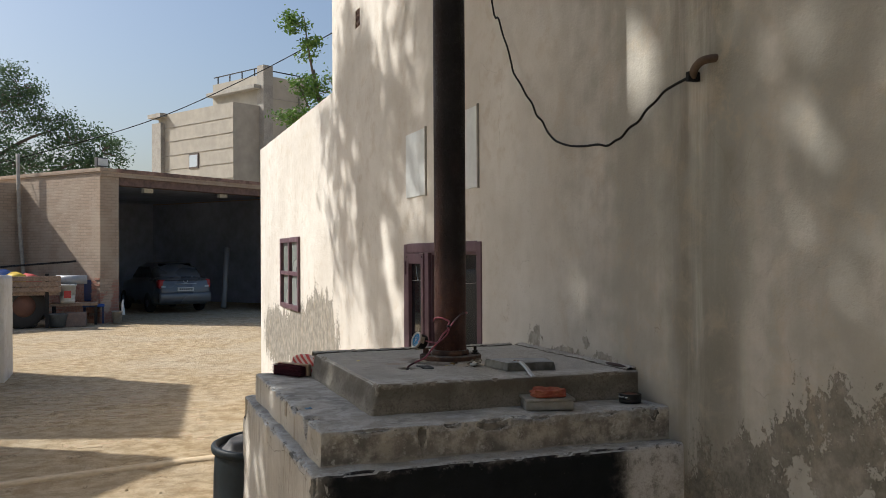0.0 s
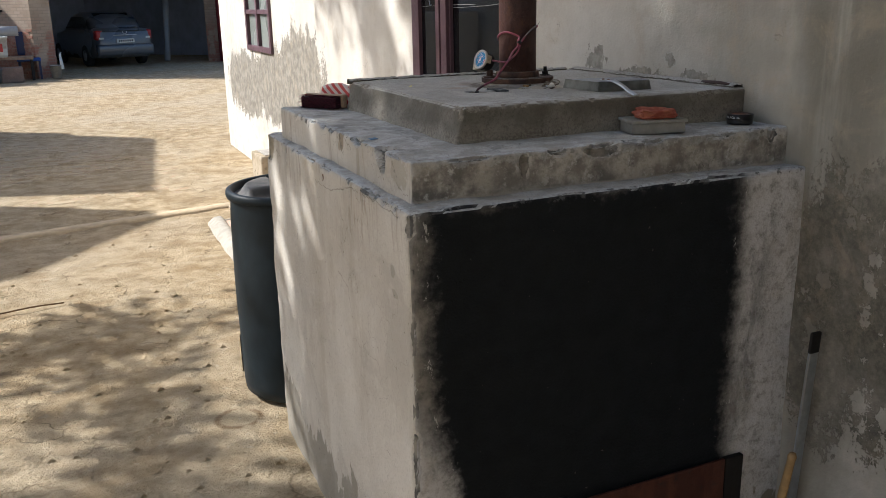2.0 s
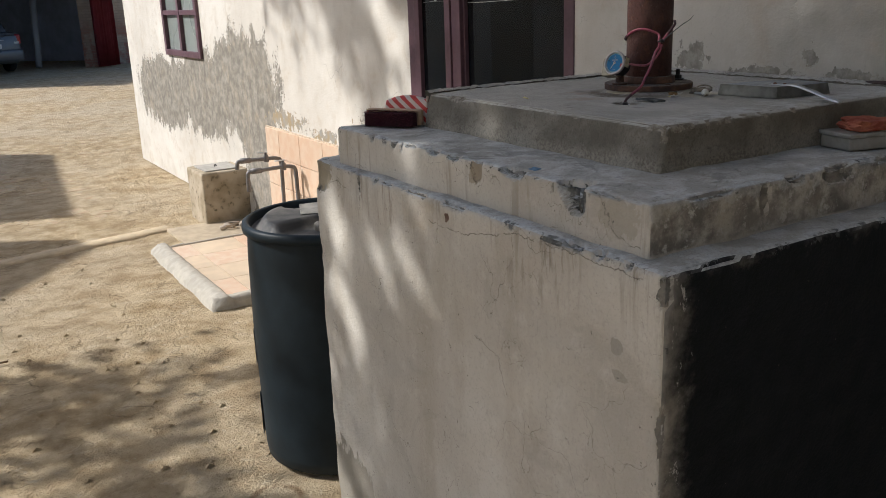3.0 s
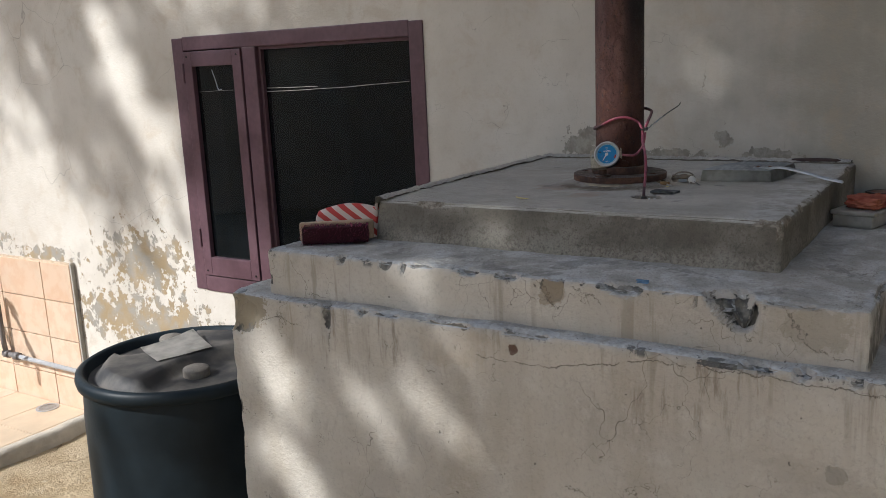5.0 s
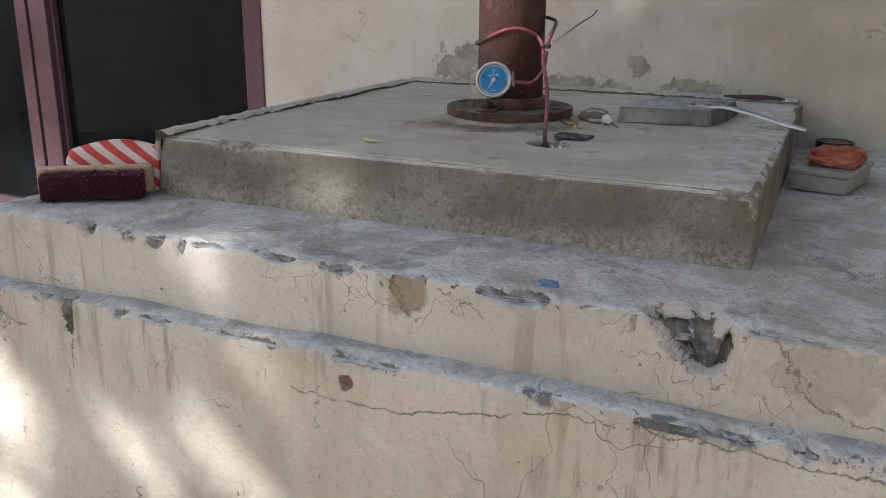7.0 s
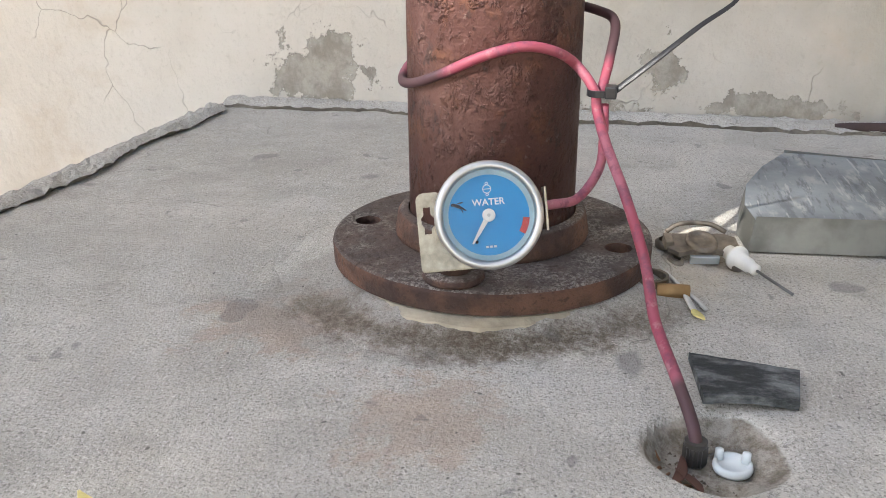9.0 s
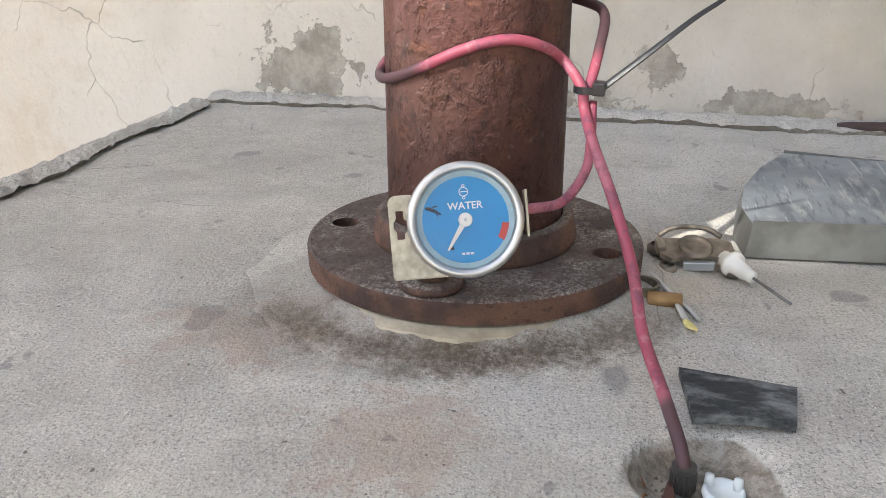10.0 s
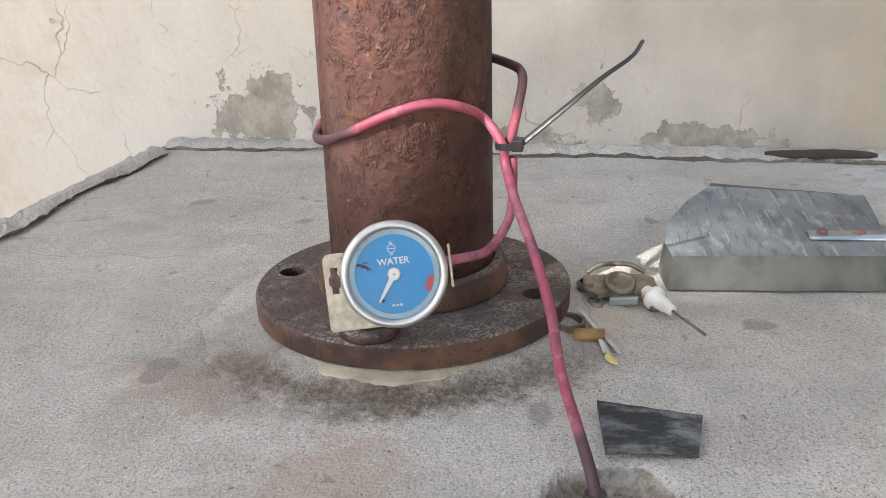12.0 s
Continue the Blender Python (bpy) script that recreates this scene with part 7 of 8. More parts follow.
def build_brush():
    a, b = Vector((-1.003, 1.252, 1.2385)), Vector((-0.915, 1.128, 1.2385))
    d = (b - a).normalized()
    out = Vector((d.y, -d.x, 0)).normalized()
    t = thing("hand_brush", tuple((a + b) / 2), "maroon bristle hand brush with a striped board behind", "brush")
    L = (b - a).length
    bm = bmesh.new()
    random.seed(12)
    for i in range(46):
        for j in range(9):
            base = a + d * (L * (i + random.random()) / 46) + Vector((0, 0, 0.004 + 0.0045 * j + random.uniform(-0.002, 0.002))) - out * 0.012
            tip = base + out * random.uniform(0.034, 0.044) + d * random.uniform(-0.006, 0.006) + Vector((0, 0, random.uniform(-0.004, 0.003)))
            tip.z = max(tip.z, 1.239)
            w = d * 0.0016 + Vector((0, 0, 0.0009))
            v = [bm.verts.new(p) for p in (base - w, base + w, tip + w * 0.4, tip - w * 0.4)]
            bm.faces.new(v)
    bris = Mat("maroon_bristle", 0.7, 0, 0.3)
    bris.col(bris.mix(bris.ramp(bris.noise(120, 3), 0.35, 0.7), (0.07, 0.010, 0.024), (0.34, 0.045, 0.11)))
    part("bristles", bm, bris.m, t, "maroon bristles")
    core = bmesh.new()
    q = Matrix((d, out, Vector((0, 0, 1)))).transposed().to_4x4()
    q.translation = a
    bm_box(core, (0.002, -0.010, 0.001), (L - 0.002, 0.018, 0.038), 0.004, q)
    part("bristle_core", core, simple("dark_maroon", (0.045, 0.008, 0.016), 0.9, grain=150), t)
    part("back_board", box((-0.006, -0.030, 0.002), (L + 0.01, -0.010, 0.046), 0.006, q), simple("pale_wood_back", (0.46, 0.33, 0.22), 0.6), t, "pale wooden back")
    stripes = Mat("red_white_stripes", 0.45, 0, 0.4)
    sep = stripes.n.new("ShaderNodeSeparateXYZ")
    stripes.put(sep.inputs[0], stripes.pos)
    w = stripes.op("SINE", stripes.op("MULTIPLY", stripes.op("ADD", sep.outputs[1], stripes.op("MULTIPLY", sep.outputs[2], -1.1)), 190.0))
    stripes.col(stripes.mix(stripes.ramp(w, -0.12, 0.12), (0.50, 0.05, 0.045), (0.66, 0.56, 0.52)))
    bm = bmesh.new()
    n, prev = 18, None
    for k in range(n + 1):
        u = k / n
        p = Vector((-0.935, 1.262, 1.2385)).lerp(Vector((-0.872, 1.134, 1.2385)), u)
        h = 0.062 + 0.018 * math.sin(math.pi * min(1, u * 0.9)) if u > 0.03 else 0.05
        ring = [bm.verts.new(p + Vector((x, 0, z))) for x, z in ((-0.006, 0.0), (-0.007, h - 0.012), (-0.004, h), (0.006, h), (0.008, h - 0.01), (0.008, 0.0))]
        if prev:
            for i in range(5):
                bm.faces.new((prev[i], prev[i + 1], ring[i + 1], ring[i]))
        else:
            bm.faces.new(ring)
        prev = ring
    bm.faces.new(prev[::-1])
    bmesh.ops.recalc_face_normals(bm, faces=bm.faces)
    part("striped_board", bm, stripes.m, t, "red and white diagonally striped board", True)
    part("peg", rod((-0.874, 1.137, 1.30), (-0.872, 1.134, 1.322), 0.004), simple("pale_wood_peg", (0.5, 0.4, 0.35), 0.6), t)


build_brush()
BLUE = simple("blue_paint", (0.13, 0.25, 0.40), 0.8, grain=120, vary=0.4)
bm = bmesh.new()
for lo, hi in (((-1.045, 0.432, 1.2365), (-1.035, 0.452, 1.2388)), ((-1.031, 0.436, 1.2365), (-1.024, 0.458, 1.2388)), ((-1.037, 0.438, 1.2365), (-1.029, 0.446, 1.2387))):
    bm_box(bm, lo, hi, 0.0008)
tagged(place("paint_mark", bm, BLUE), "small blue paint dab on the furnace step", "paint mark")


# ---- garage across the yard ----
GM = Matrix(((0.79, -0.613, 0, -2.2), (0.613, 0.79, 0, 21.7), (0, 0, 1, 0), (0, 0, 0, 1)))


def washed_brick():
    """Old pale wash over brickwork; the courses show through."""
    m = Mat("washed_brickwork", 0.92, 0, 0.2)
    at = m.vop("MULTIPLY", m.local(), (1, 1, 1))
    sep = m.n.new("ShaderNodeSeparateXYZ")
    m.put(sep.inputs[0], at)
    comb = m.n.new("ShaderNodeCombineXYZ")
    m.put(comb.inputs[0], m.op("ADD", sep.outputs[0], sep.outputs[1]))
    m.put(comb.inputs[1], sep.outputs[2])
    b = m.n.new("ShaderNodeTexBrick")
    m.put(b.inputs["Vector"], comb.outputs[0])
    for k, v in (("Scale", 1.0), ("Brick Width", 0.23), ("Row Height", 0.075), ("Mortar Size", 0.008), ("Bias", 0.0)):
        b.inputs[k].default_value = v
    b.inputs["Color1"].default_value, b.inputs["Color2"].default_value, b.inputs["Mortar"].default_value = (0.36, 0.28, 0.21, 1), (0.43, 0.34, 0.26, 1), (0.30, 0.245, 0.19, 1)
    c = m.mix(m.op("MULTIPLY", m.ramp(m.noise(1.6, 5), 0.4, 0.65), 0.6), b.outputs["Color"], (0.44, 0.37, 0.29))
    low = m.op("MULTIPLY", m.ramp(sep.outputs[2], 0.7, 1.5, 1.0, 0.0), m.ramp(m.noise(2.4, 5), 0.42, 0.52))
    c = m.mix(m.op("MULTIPLY", low, 0.75), c, m.mix(b.outputs["Fac"], (0.30, 0.11, 0.08), (0.30, 0.20, 0.16)))
    m.col(c)
    m.bump(m.op("SUBTRACT", 1.0, b.outputs["Fac"]), 0.5, 0.01)
    return m.m


WASHED = washed_brick()
# pale blue tone puts the haze over the garage's dark inside into the colour
HAZE_BLUE = simple("haze_blue_plaster", (0.40, 0.44, 0.52), 0.9, grain=3)


def gbox(lo, hi, bevel=0.0):
    return box(lo, hi, bevel)


def build_garage():
    t = tagged(new("garage"), "open-fronted washed brick garage with a flat roof", "garage", "", "structure")
    t.matrix_basis = GM

    def g(name, lo, hi, material, label="", bevel=0.0):
        ob = place(name, box(lo, hi, bevel), material)
        ob.parent = t
        return tagged(ob, label)
    g("pier", (0, 0, -0.05), (0.56, 0.45, 3.76), WASHED, "pale washed brick pier")
    g("pier", (6.25, 0, -0.05), (6.8, 0.45, 3.76), WASHED, "pale washed brick pier")
    g("side_wall", (0, 0.45, -0.05), (0.25, 9.0, 3.76), WASHED, "pale washed brick side wall")
    g("side_wall", (8.85, 0.0, -0.05), (9.1, 9.0, 3.76), WASHED)
    g("front_wall", (6.8, 0.1, -0.05), (8.85, 0.35, 3.76), WASHED)
    g("back_wall", (0.25, 8.77, -0.05), (8.85, 9.0, 3.76), HAZE_BLUE, "dark back wall")
    # brick colour lowered to carry the shade on the lintel
    g("lintel", (0.56, 0.02, 3.56), (6.25, 0.40, 3.76), simple("shade_toned_beam", (0.15, 0.10, 0.085), 0.9, grain=9, vary=0.4), "brick lintel beam with its shade in the colour")
    g("roof_slab", (0.01, -0.04, 3.76), (9.1, 9.0, 3.88), WASHED, "thin roof slab edge")
    g("parapet", (0.45, -0.06, 3.88), (9.1, 0.16, 3.98), simple("weathered_brick_edge", (0.26, 0.17, 0.135), 0.9, grain=7, vary=0.5, bump=0.5), "red brick edge course")
    g("parapet", (-0.04, -0.06, 3.88), (0.45, 9.0, 3.97), WASHED, "")
    g("lining", (0.251, 0.46, 0.0), (0.27, 8.75, 3.7), HAZE_BLUE)
    g("lining", (8.83, 0.46, 0.0), (8.849, 8.75, 3.7), HAZE_BLUE)
    g("soffit", (0.27, 0.41, 3.735), (8.83, 8.75, 3.758), HAZE_BLUE, "dark ceiling")
    w = tagged(new("yard_wall"), "shaded washed brick yard wall with a dark doorway", "wall", "", "structure")
    w.matrix_basis = GM
    for lo, hi in (((-0.92, 3.4, -0.05), (0.0, 3.65, 3.72)), ((-6.0, 3.4, -0.05), (-1.85, 3.65, 3.72)), ((-1.85, 3.4, 2.75), (-0.92, 3.65, 3.72))):
        ob = place("walling", box(lo, hi), WASHED)
        ob.parent = w
    ob = place("door_leaf", box((-1.85, 3.52, 0.0), (-0.92, 3.57, 2.75)), HAZE_BLUE)
    ob.parent = w


build_garage()


def gp(u, v, z=0.0):
    return GM @ Vector((u, v, z))


LAMP = simple("lamp_housing", (0.10, 0.10, 0.10), 0.5)
LENS = simple("lamp_lens", (0.62, 0.64, 0.62), 0.3, vary=0.05)
t = thing("flood_light", tuple(gp(0.12, 0.1, 3.97)), "black flood light with a pale lens on the garage corner", "flood light")
fm = GM @ Matrix.Translation((0.12, 0.10, 4.12))
part("housing", box((-0.17, -0.05, -0.12), (0.17, 0.06, 0.12), 0.015, fm), LAMP, t)
part("lens", box((-0.145, -0.056, -0.09), (0.145, -0.050, 0.09), 0, fm), LENS, t, "pale glass lens")
part("stirrup", box((-0.03, -0.02, -0.16), (0.03, 0.03, -0.11), 0.004, fm), LAMP, t)
for u, v in ((1.0, 1.1), (2.6, 1.4), (5.4, 1.3)):
    t = thing("ceiling_light", tuple(gp(u, v, 3.62)), "small dim white ceiling light in the garage", "ceiling light", "garage lights")
    part("housing", box((-0.16, -0.07, -0.10), (0.16, 0.07, 0.115), 0.02, GM @ Matrix.Translation((u, v, 3.62))), LENS, t)

t = thing("mast_pole", tuple(gp(-0.12, 3.2)), "thin grey steel mast pole by the garage wall", "pole")
part("pole", tube([gp(-0.14, 3.10, 0), gp(-0.14, 3.10, 1.2), gp(-0.22, 3.15, 2.6), gp(-0.24, 3.2, 4.5)], 0.05, 10, 6), CONCRETE, t, "", True)
part("cross_rod", rod(gp(-1.9, 1.4, 1.45), gp(0.55, 0.9, 1.62), 0.025), BLACK_IRON, t)
t = thing("leaning_pipe", tuple(gp(7.05, 2.0)), "long pale grey plastic pipe leaning in the garage", "pipe")
part("pipe", rod(gp(6.05, 1.95, 0.02), gp(6.75, 2.5, 1.95), 0.09, None, 18), PVC, t, "", True)
t = thing("red_cloth", tuple(gp(6.4, -0.25)), "faded red hanging cloth beside the garage opening", "cloth")
bm = bmesh.new()
prev = None
for k in range(41):
    p = [bm.verts.new(gp(6.05 + 0.018 * k, -0.25 + 0.07 * math.sin(k * 0.9) + 0.03 * math.sin(k * 2.3), z)) for z in (0.02, 1.2, 2.6)]
    if prev:
        for i in range(2):
            bm.faces.new((prev[i], p[i], p[i + 1], prev[i + 1]))
    prev = p
bmesh.ops.solidify(bm, geom=bm.faces[:], thickness=0.01)
part("cloth", bm, simple("faded_red_cloth", (0.30, 0.045, 0.05), 0.9, grain=5), t, "", True)


# ---- parked car ----
def build_car():
    heading, side = Vector((-0.27, 0.963, 0)), Vector((-0.963, -0.27, 0))
    m = Matrix((heading, side, Vector((0, 0, 1)))).transposed().to_4x4()
    m.translation = Vector((-0.878, 25.905, 0.0)) - side * 0.74
    t = thing("parked_car", tuple(m.translation), "dark grey saloon car parked in the garage", "car")
    paint = simple("dark_grey_car_paint", (0.13, 0.14, 0.155), 0.28, 0.4, grain=3, vary=0.1, bump=0)
    rubber = simple("tyre_rubber", (0.015, 0.015, 0.015), 0.85)
    dark = simple("dark_car_glass", (0.012, 0.016, 0.018), 0.08, vary=0.1, bump=0)

    def loft(stations):
        bm = bmesh.new()
        prev = None
        for x, half in stations:
            ring = [bm.verts.new(m @ Vector((x, y, z))) for y, z in half] + [bm.verts.new(m @ Vector((x, -y, z))) for y, z in half[::-1]]
            if prev:
                for k in range(len(ring)):
                    j = (k + 1) % len(ring)
                    bm.faces.new((prev[k], prev[j], ring[j], ring[k]))
            else:
                bm.faces.new(ring[::-1])
            prev = ring
        bm.faces.new(prev)
        bmesh.ops.recalc_face_normals(bm, faces=bm.faces)
        return bm

    def lower(x, w, zb, zt, crown=0.02, bulge=0.0):
        return (x - 0.0, [(w * 0.86, zb), (w * 0.96, zb + 0.06), (w, zb + 0.22), (w * 0.995, 0.62), (w * 0.985, zt - 0.16), (w * 0.94, zt - 0.03), (w * 0.80, zt), (w * 0.4, zt + crown)])
    body = [lower(-0.96, 0.70, 0.34, 0.98), lower(-0.90, 0.77, 0.28, 1.03), lower(-0.72, 0.82, 0.24, 1.06), lower(-0.35, 0.845, 0.22, 1.07), lower(0.4, 0.848, 0.20, 1.03), lower(1.3, 0.848, 0.20, 1.00), lower(2.1, 0.84, 0.20, 0.98), lower(2.7, 0.82, 0.22, 0.92), lower(3.1, 0.74, 0.26, 0.80), lower(3.28, 0.62, 0.32, 0.66)]
    part("body", loft(body), paint, t, "", True)
    cabin = [(-0.62, [(0.60, 1.02), (0.58, 1.07), (0.5, 1.09), (0.2, 1.10)]), (-0.25, [(0.72, 1.02), (0.66, 1.22), (0.60, 1.30), (0.25, 1.33)]), (0.25, [(0.77, 1.02), (0.66, 1.40), (0.58, 1.475), (0.25, 1.50)]), (0.9, [(0.78, 1.02), (0.66, 1.43), (0.58, 1.50), (0.25, 1.52)]), (1.5, [(0.77, 1.0), (0.65, 1.36), (0.57, 1.43), (0.25, 1.45)]), (2.15, [(0.72, 0.98), (0.68, 1.0), (0.6, 1.02), (0.25, 1.03)])]
    part("cabin", loft(cabin), paint, t, "", True)
    bm = bmesh.new()
    bm.faces.new([bm.verts.new(m @ Vector(p)) for p in ((-0.585, 0.50, 1.105), (-0.585, -0.50, 1.105), (0.14, -0.50, 1.470), (0.14, 0.50, 1.470))])
    bmesh.ops.solidify(bm, geom=bm.faces[:], thickness=0.01)
    part("rear_window", bm, dark, t, "dark rear window")
    for s in (1, -1):
        bm = bmesh.new()
        bm.faces.new([bm.verts.new(m @ Vector(p)) for p in ((-0.20, s * 0.762, 1.05), (1.75, s * 0.785, 1.05), (1.35, s * 0.70, 1.38), (0.25, s * 0.70, 1.38))])
        bmesh.ops.solidify(bm, geom=bm.faces[:], thickness=0.01)
        part("side_window", bm, dark, t)
        red = simple("red_tail_lens", (0.42, 0.02, 0.02), 0.25, vary=0.15, bump=0)
        lamp = part("tail_light", box((-0.955, s * 0.66 - 0.125, 0.74), (-0.70, s * 0.66 + 0.145, 1.0), 0.05, m), red, t, "red tail light", True)
        part("reverse_lens", box((-0.965, s * 0.66 - 0.07, 0.755), (-0.90, s * 0.66 + 0.07, 0.815), 0.015, m), LENS, lamp, "clear lower lens", True)
        for x in (0.0, 2.55):
            wheel = part("wheel", lathe([(0.16, -0.10), (0.28, -0.10), (0.305, -0.07), (0.305, 0.07), (0.28, 0.10), (0.20, 0.095)], 32, m @ Matrix.Translation((x, s * 0.76, 0.303)) @ Matrix.Rotation(math.pi / 2, 4, "X")), rubber, t, "black tyre", True)
            rim = lathe([(0.20, s * -0.085), (0.19, s * -0.095), (0.14, s * -0.07), (0.05, s * -0.08), (0, s * -0.085)], 24, m @ Matrix.Translation((x, s * 0.76, 0.303)) @ Matrix.Rotation(math.pi / 2, 4, "X"))
            part("rim", rim, SILVER, wheel, "silver rim", True)
    part("bumper", box((-1.02, -0.80, 0.30), (-0.78, 0.80, 0.62), 0.07, m), paint, t, "", True)
    plate = part("number_plate", box((-1.000, -0.25, 0.655), (-0.955, 0.25, 0.765), 0.006, m), simple("pale_plate", (0.66, 0.66, 0.62), 0.5, vary=0.05), t, "pale number plate")
    bm = bmesh.new()
    for k in range(7):
        bm_box(bm, (-1.003, -0.20 + k * 0.06, 0.685), (-1.000, -0.165 + k * 0.06, 0.735), 0, m)
    part("plate_bars", bm, BLACK_IRON, plate)
    part("boot_ledge", box((-0.985, -0.62, 0.965), (-0.80, 0.62, 1.0), 0.02, m), paint, t, "", True)
    part("boot_trim", box((-0.985, -0.33, 0.855), (-0.95, 0.33, 0.875), 0.006, m), CHROME, t, "thin chrome trim")
    part("badge", lathe([(0.05, -0.004), (0.07, 0.0), (0.05, 0.006)], 24, m @ Matrix.Translation((-0.975, 0, 0.945)) @ Matrix.Rotation(-math.pi / 2, 4, "Y"), (0.7, 1.0)), CHROME, t, "plain oval badge")
    part("roof_sticker", box((-0.20, 0.12, 1.315), (-0.12, 0.26, 1.345), 0.004, m), LENS, t)


build_car()


# ---- clutter by the garage ----
def build_clutter():
    t = thing("farm_trailer", (-3.95, 20.9, 0), "farm trailer with a big lugged tyre and weathered side boards", "trailer")
    rubber = simple("muddy_tyre", (0.05, 0.045, 0.04), 0.9)
    rot = Matrix.Translation((-3.92, 20.9, 0.52)) @ Matrix.Rotation(radians(20), 4, "Z") @ Matrix.Rotation(math.pi / 2, 4, "X")
    tyre = part("tyre", lathe([(0.26, -0.15), (0.46, -0.17), (0.52, -0.12), (0.53, 0), (0.52, 0.12), (0.46, 0.17), (0.26, 0.15)], 40, rot), rubber, t, "muddy lugged tyre", True)
    for k in range(20):
        part("lug", box((0.50, -0.17, -0.03), (0.555, 0.17, 0.03), 0.008, rot @ Matrix.Rotation(k * math.tau / 20, 4, "Z") @ Matrix.Rotation(radians(25 if k % 2 else -25), 4, "X") @ Matrix.Rotation(math.pi / 2, 4, "X")), rubber, tyre)
    part("hub", lathe([(0, -0.10), (0.10, -0.10), (0.26, -0.12), (0.27, 0.12), (0, 0.10)], 24, rot), simple("rusty_hub", (0.20, 0.10, 0.07), 0.8), t, "rusty hub", True)
    wood = simple("weathered_board", (0.26, 0.19, 0.14), 0.85, grain=20, vary=0.4)
    for k in range(3):
        part("side_board", box((-4.3, 20.60 - 0.02 * k, 0.86 + k * 0.13), (-3.05, 20.66 - 0.02 * k, 0.98 + k * 0.13), 0.008), wood, t, "weathered board")
    part("bed", box((-5.4, 20.66, 0.78), (-3.1, 22.2, 0.88), 0.01), wood, t)
    for x in (-3.4, -4.6):
        part("post", box((x, 20.64, 0.0), (x + 0.08, 20.72, 1.3), 0.01), BLACK_IRON, t)
    random.seed(3)
    for colour, at, label in (((0.62, 0.42, 0.04), (-4.08, 20.95, 1.10), "yellow and red printed sack"), ((0.05, 0.12, 0.34), (-4.35, 21.15, 1.16), "blue plastic sack"), ((0.40, 0.06, 0.05), (-3.80, 21.05, 1.06), "red plastic sack")):
        bm = bmesh.new()
        bmesh.ops.create_icosphere(bm, subdivisions=3, radius=1.0)
        for v in bm.verts:
            d = 1 + 0.22 * noise.noise(v.co * 2 + Vector(at))
            v.co = Vector((at[0] + v.co.x * 0.30 * d, at[1] + v.co.y * 0.28 * d, at[2] + v.co.z * 0.24 * d))
        tagged(place("sack", bm, simple("sack_" + label.split()[0], colour, 0.5, grain=6, vary=0.4), True), label + " on the trailer", "sack")
    w = thing("paint_bucket", (-2.95, 21.35, 0.55), "white plastic bucket with a red label", "bucket")
    bm = lathe([(0, 0.55), (0.17, 0.55), (0.20, 0.98), (0.215, 0.98), (0.215, 1.02), (0.19, 1.02), (0.18, 0.6)], 28, Matrix.Translation((-2.95, 21.35, 0)))
    part("pail", bm, LENS, w, "", True)
    part("label_patch", box((-3.02, 21.135, 0.68), (-2.86, 21.165, 0.86), 0.004), simple("red_label", (0.45, 0.05, 0.05), 0.5), w, "red label")
    b = thing("work_bench", (-2.75, 21.5, 0), "low dark crate bench under the buckets", "bench")
    part("top", box((-3.35, 21.25, 0.48), (-2.25, 21.75, 0.55), 0.01), wood, b)
    for x in (-3.3, -2.33):
        for y in (21.28, 21.66):
            part("leg", box((x, y, 0), (x + 0.06, y + 0.06, 0.48), 0.005), BLACK_IRON, b)
    p = thing("drain_pipe", (-2.9, 21.5, 1.02), "short wide grey pipe lying on the bucket", "pipe")
    part("pipe", lathe([(0.09, -0.36), (0.11, -0.36), (0.11, 0.36), (0.09, 0.36), (0.09, -0.36)], 24, Matrix.Translation((-2.86, 21.40, 1.13)) @ Matrix.Rotation(math.pi / 2, 4, "Y")), PVC, p, "", True)
    c = thing("plastic_chair", (-2.35, 21.9, 0), "dark blue plastic chair stacked with cloths", "chair")
    blue = simple("dark_blue_plastic", (0.012, 0.025, 0.085), 0.45)
    part("seat", box((-2.62, 21.55, 0.42), (-2.10, 22.0, 0.50), 0.03), simple("blue_cushion", (0.02, 0.07, 0.28), 0.6), c, "blue seat")
    part("backrest", box((-2.60, 21.98, 0.55), (-2.10, 22.06, 1.10), 0.04), blue, c)
    for x in (-2.60, -2.16):
        for y in (21.58, 21.98):
            part("leg", box((x, y, 0), (x + 0.05, y + 0.05, 0.43), 0.008), blue, c)
    g = thing("tin_basin", (-3.15, 20.9, 0), "dull grey metal basin on the ground", "basin")
    part("basin", lathe([(0, 0.01), (0.18, 0.01), (0.24, 0.30), (0.26, 0.32), (0.23, 0.31), (0.17, 0.04), (0, 0.03)], 28, Matrix.Translation((-3.15, 20.9, 0))), simple("dull_grey_metal", (0.20, 0.21, 0.21), 0.5, 0.5), g, "", True)
    s = thing("stone_block", (-2.72, 20.95, 0), "rough brown stone block on the ground", "stone")
    part("block", box((-2.98, 20.85, -0.01), (-2.5, 21.15, 0.34), 0.03), simple("brown_stone", (0.22, 0.16, 0.13), 0.9), s)
    q = thing("small_bucket", (-1.83, 21.80, 0), "small grey bucket at the foot of the pier", "bucket")
    part("pail", lathe([(0, 0.0), (0.10, 0.0), (0.13, 0.30), (0.14, 0.30), (0.12, 0.31), (0.09, 0.02), (0, 0.02)], 24, Matrix.Translation((-1.80, 21.60, 0))), CONCRETE, q, "", True)
    k = thing("white_bag", (-1.62, 21.75, 0.3), "thin white plastic bag hanging on the pier", "bag")
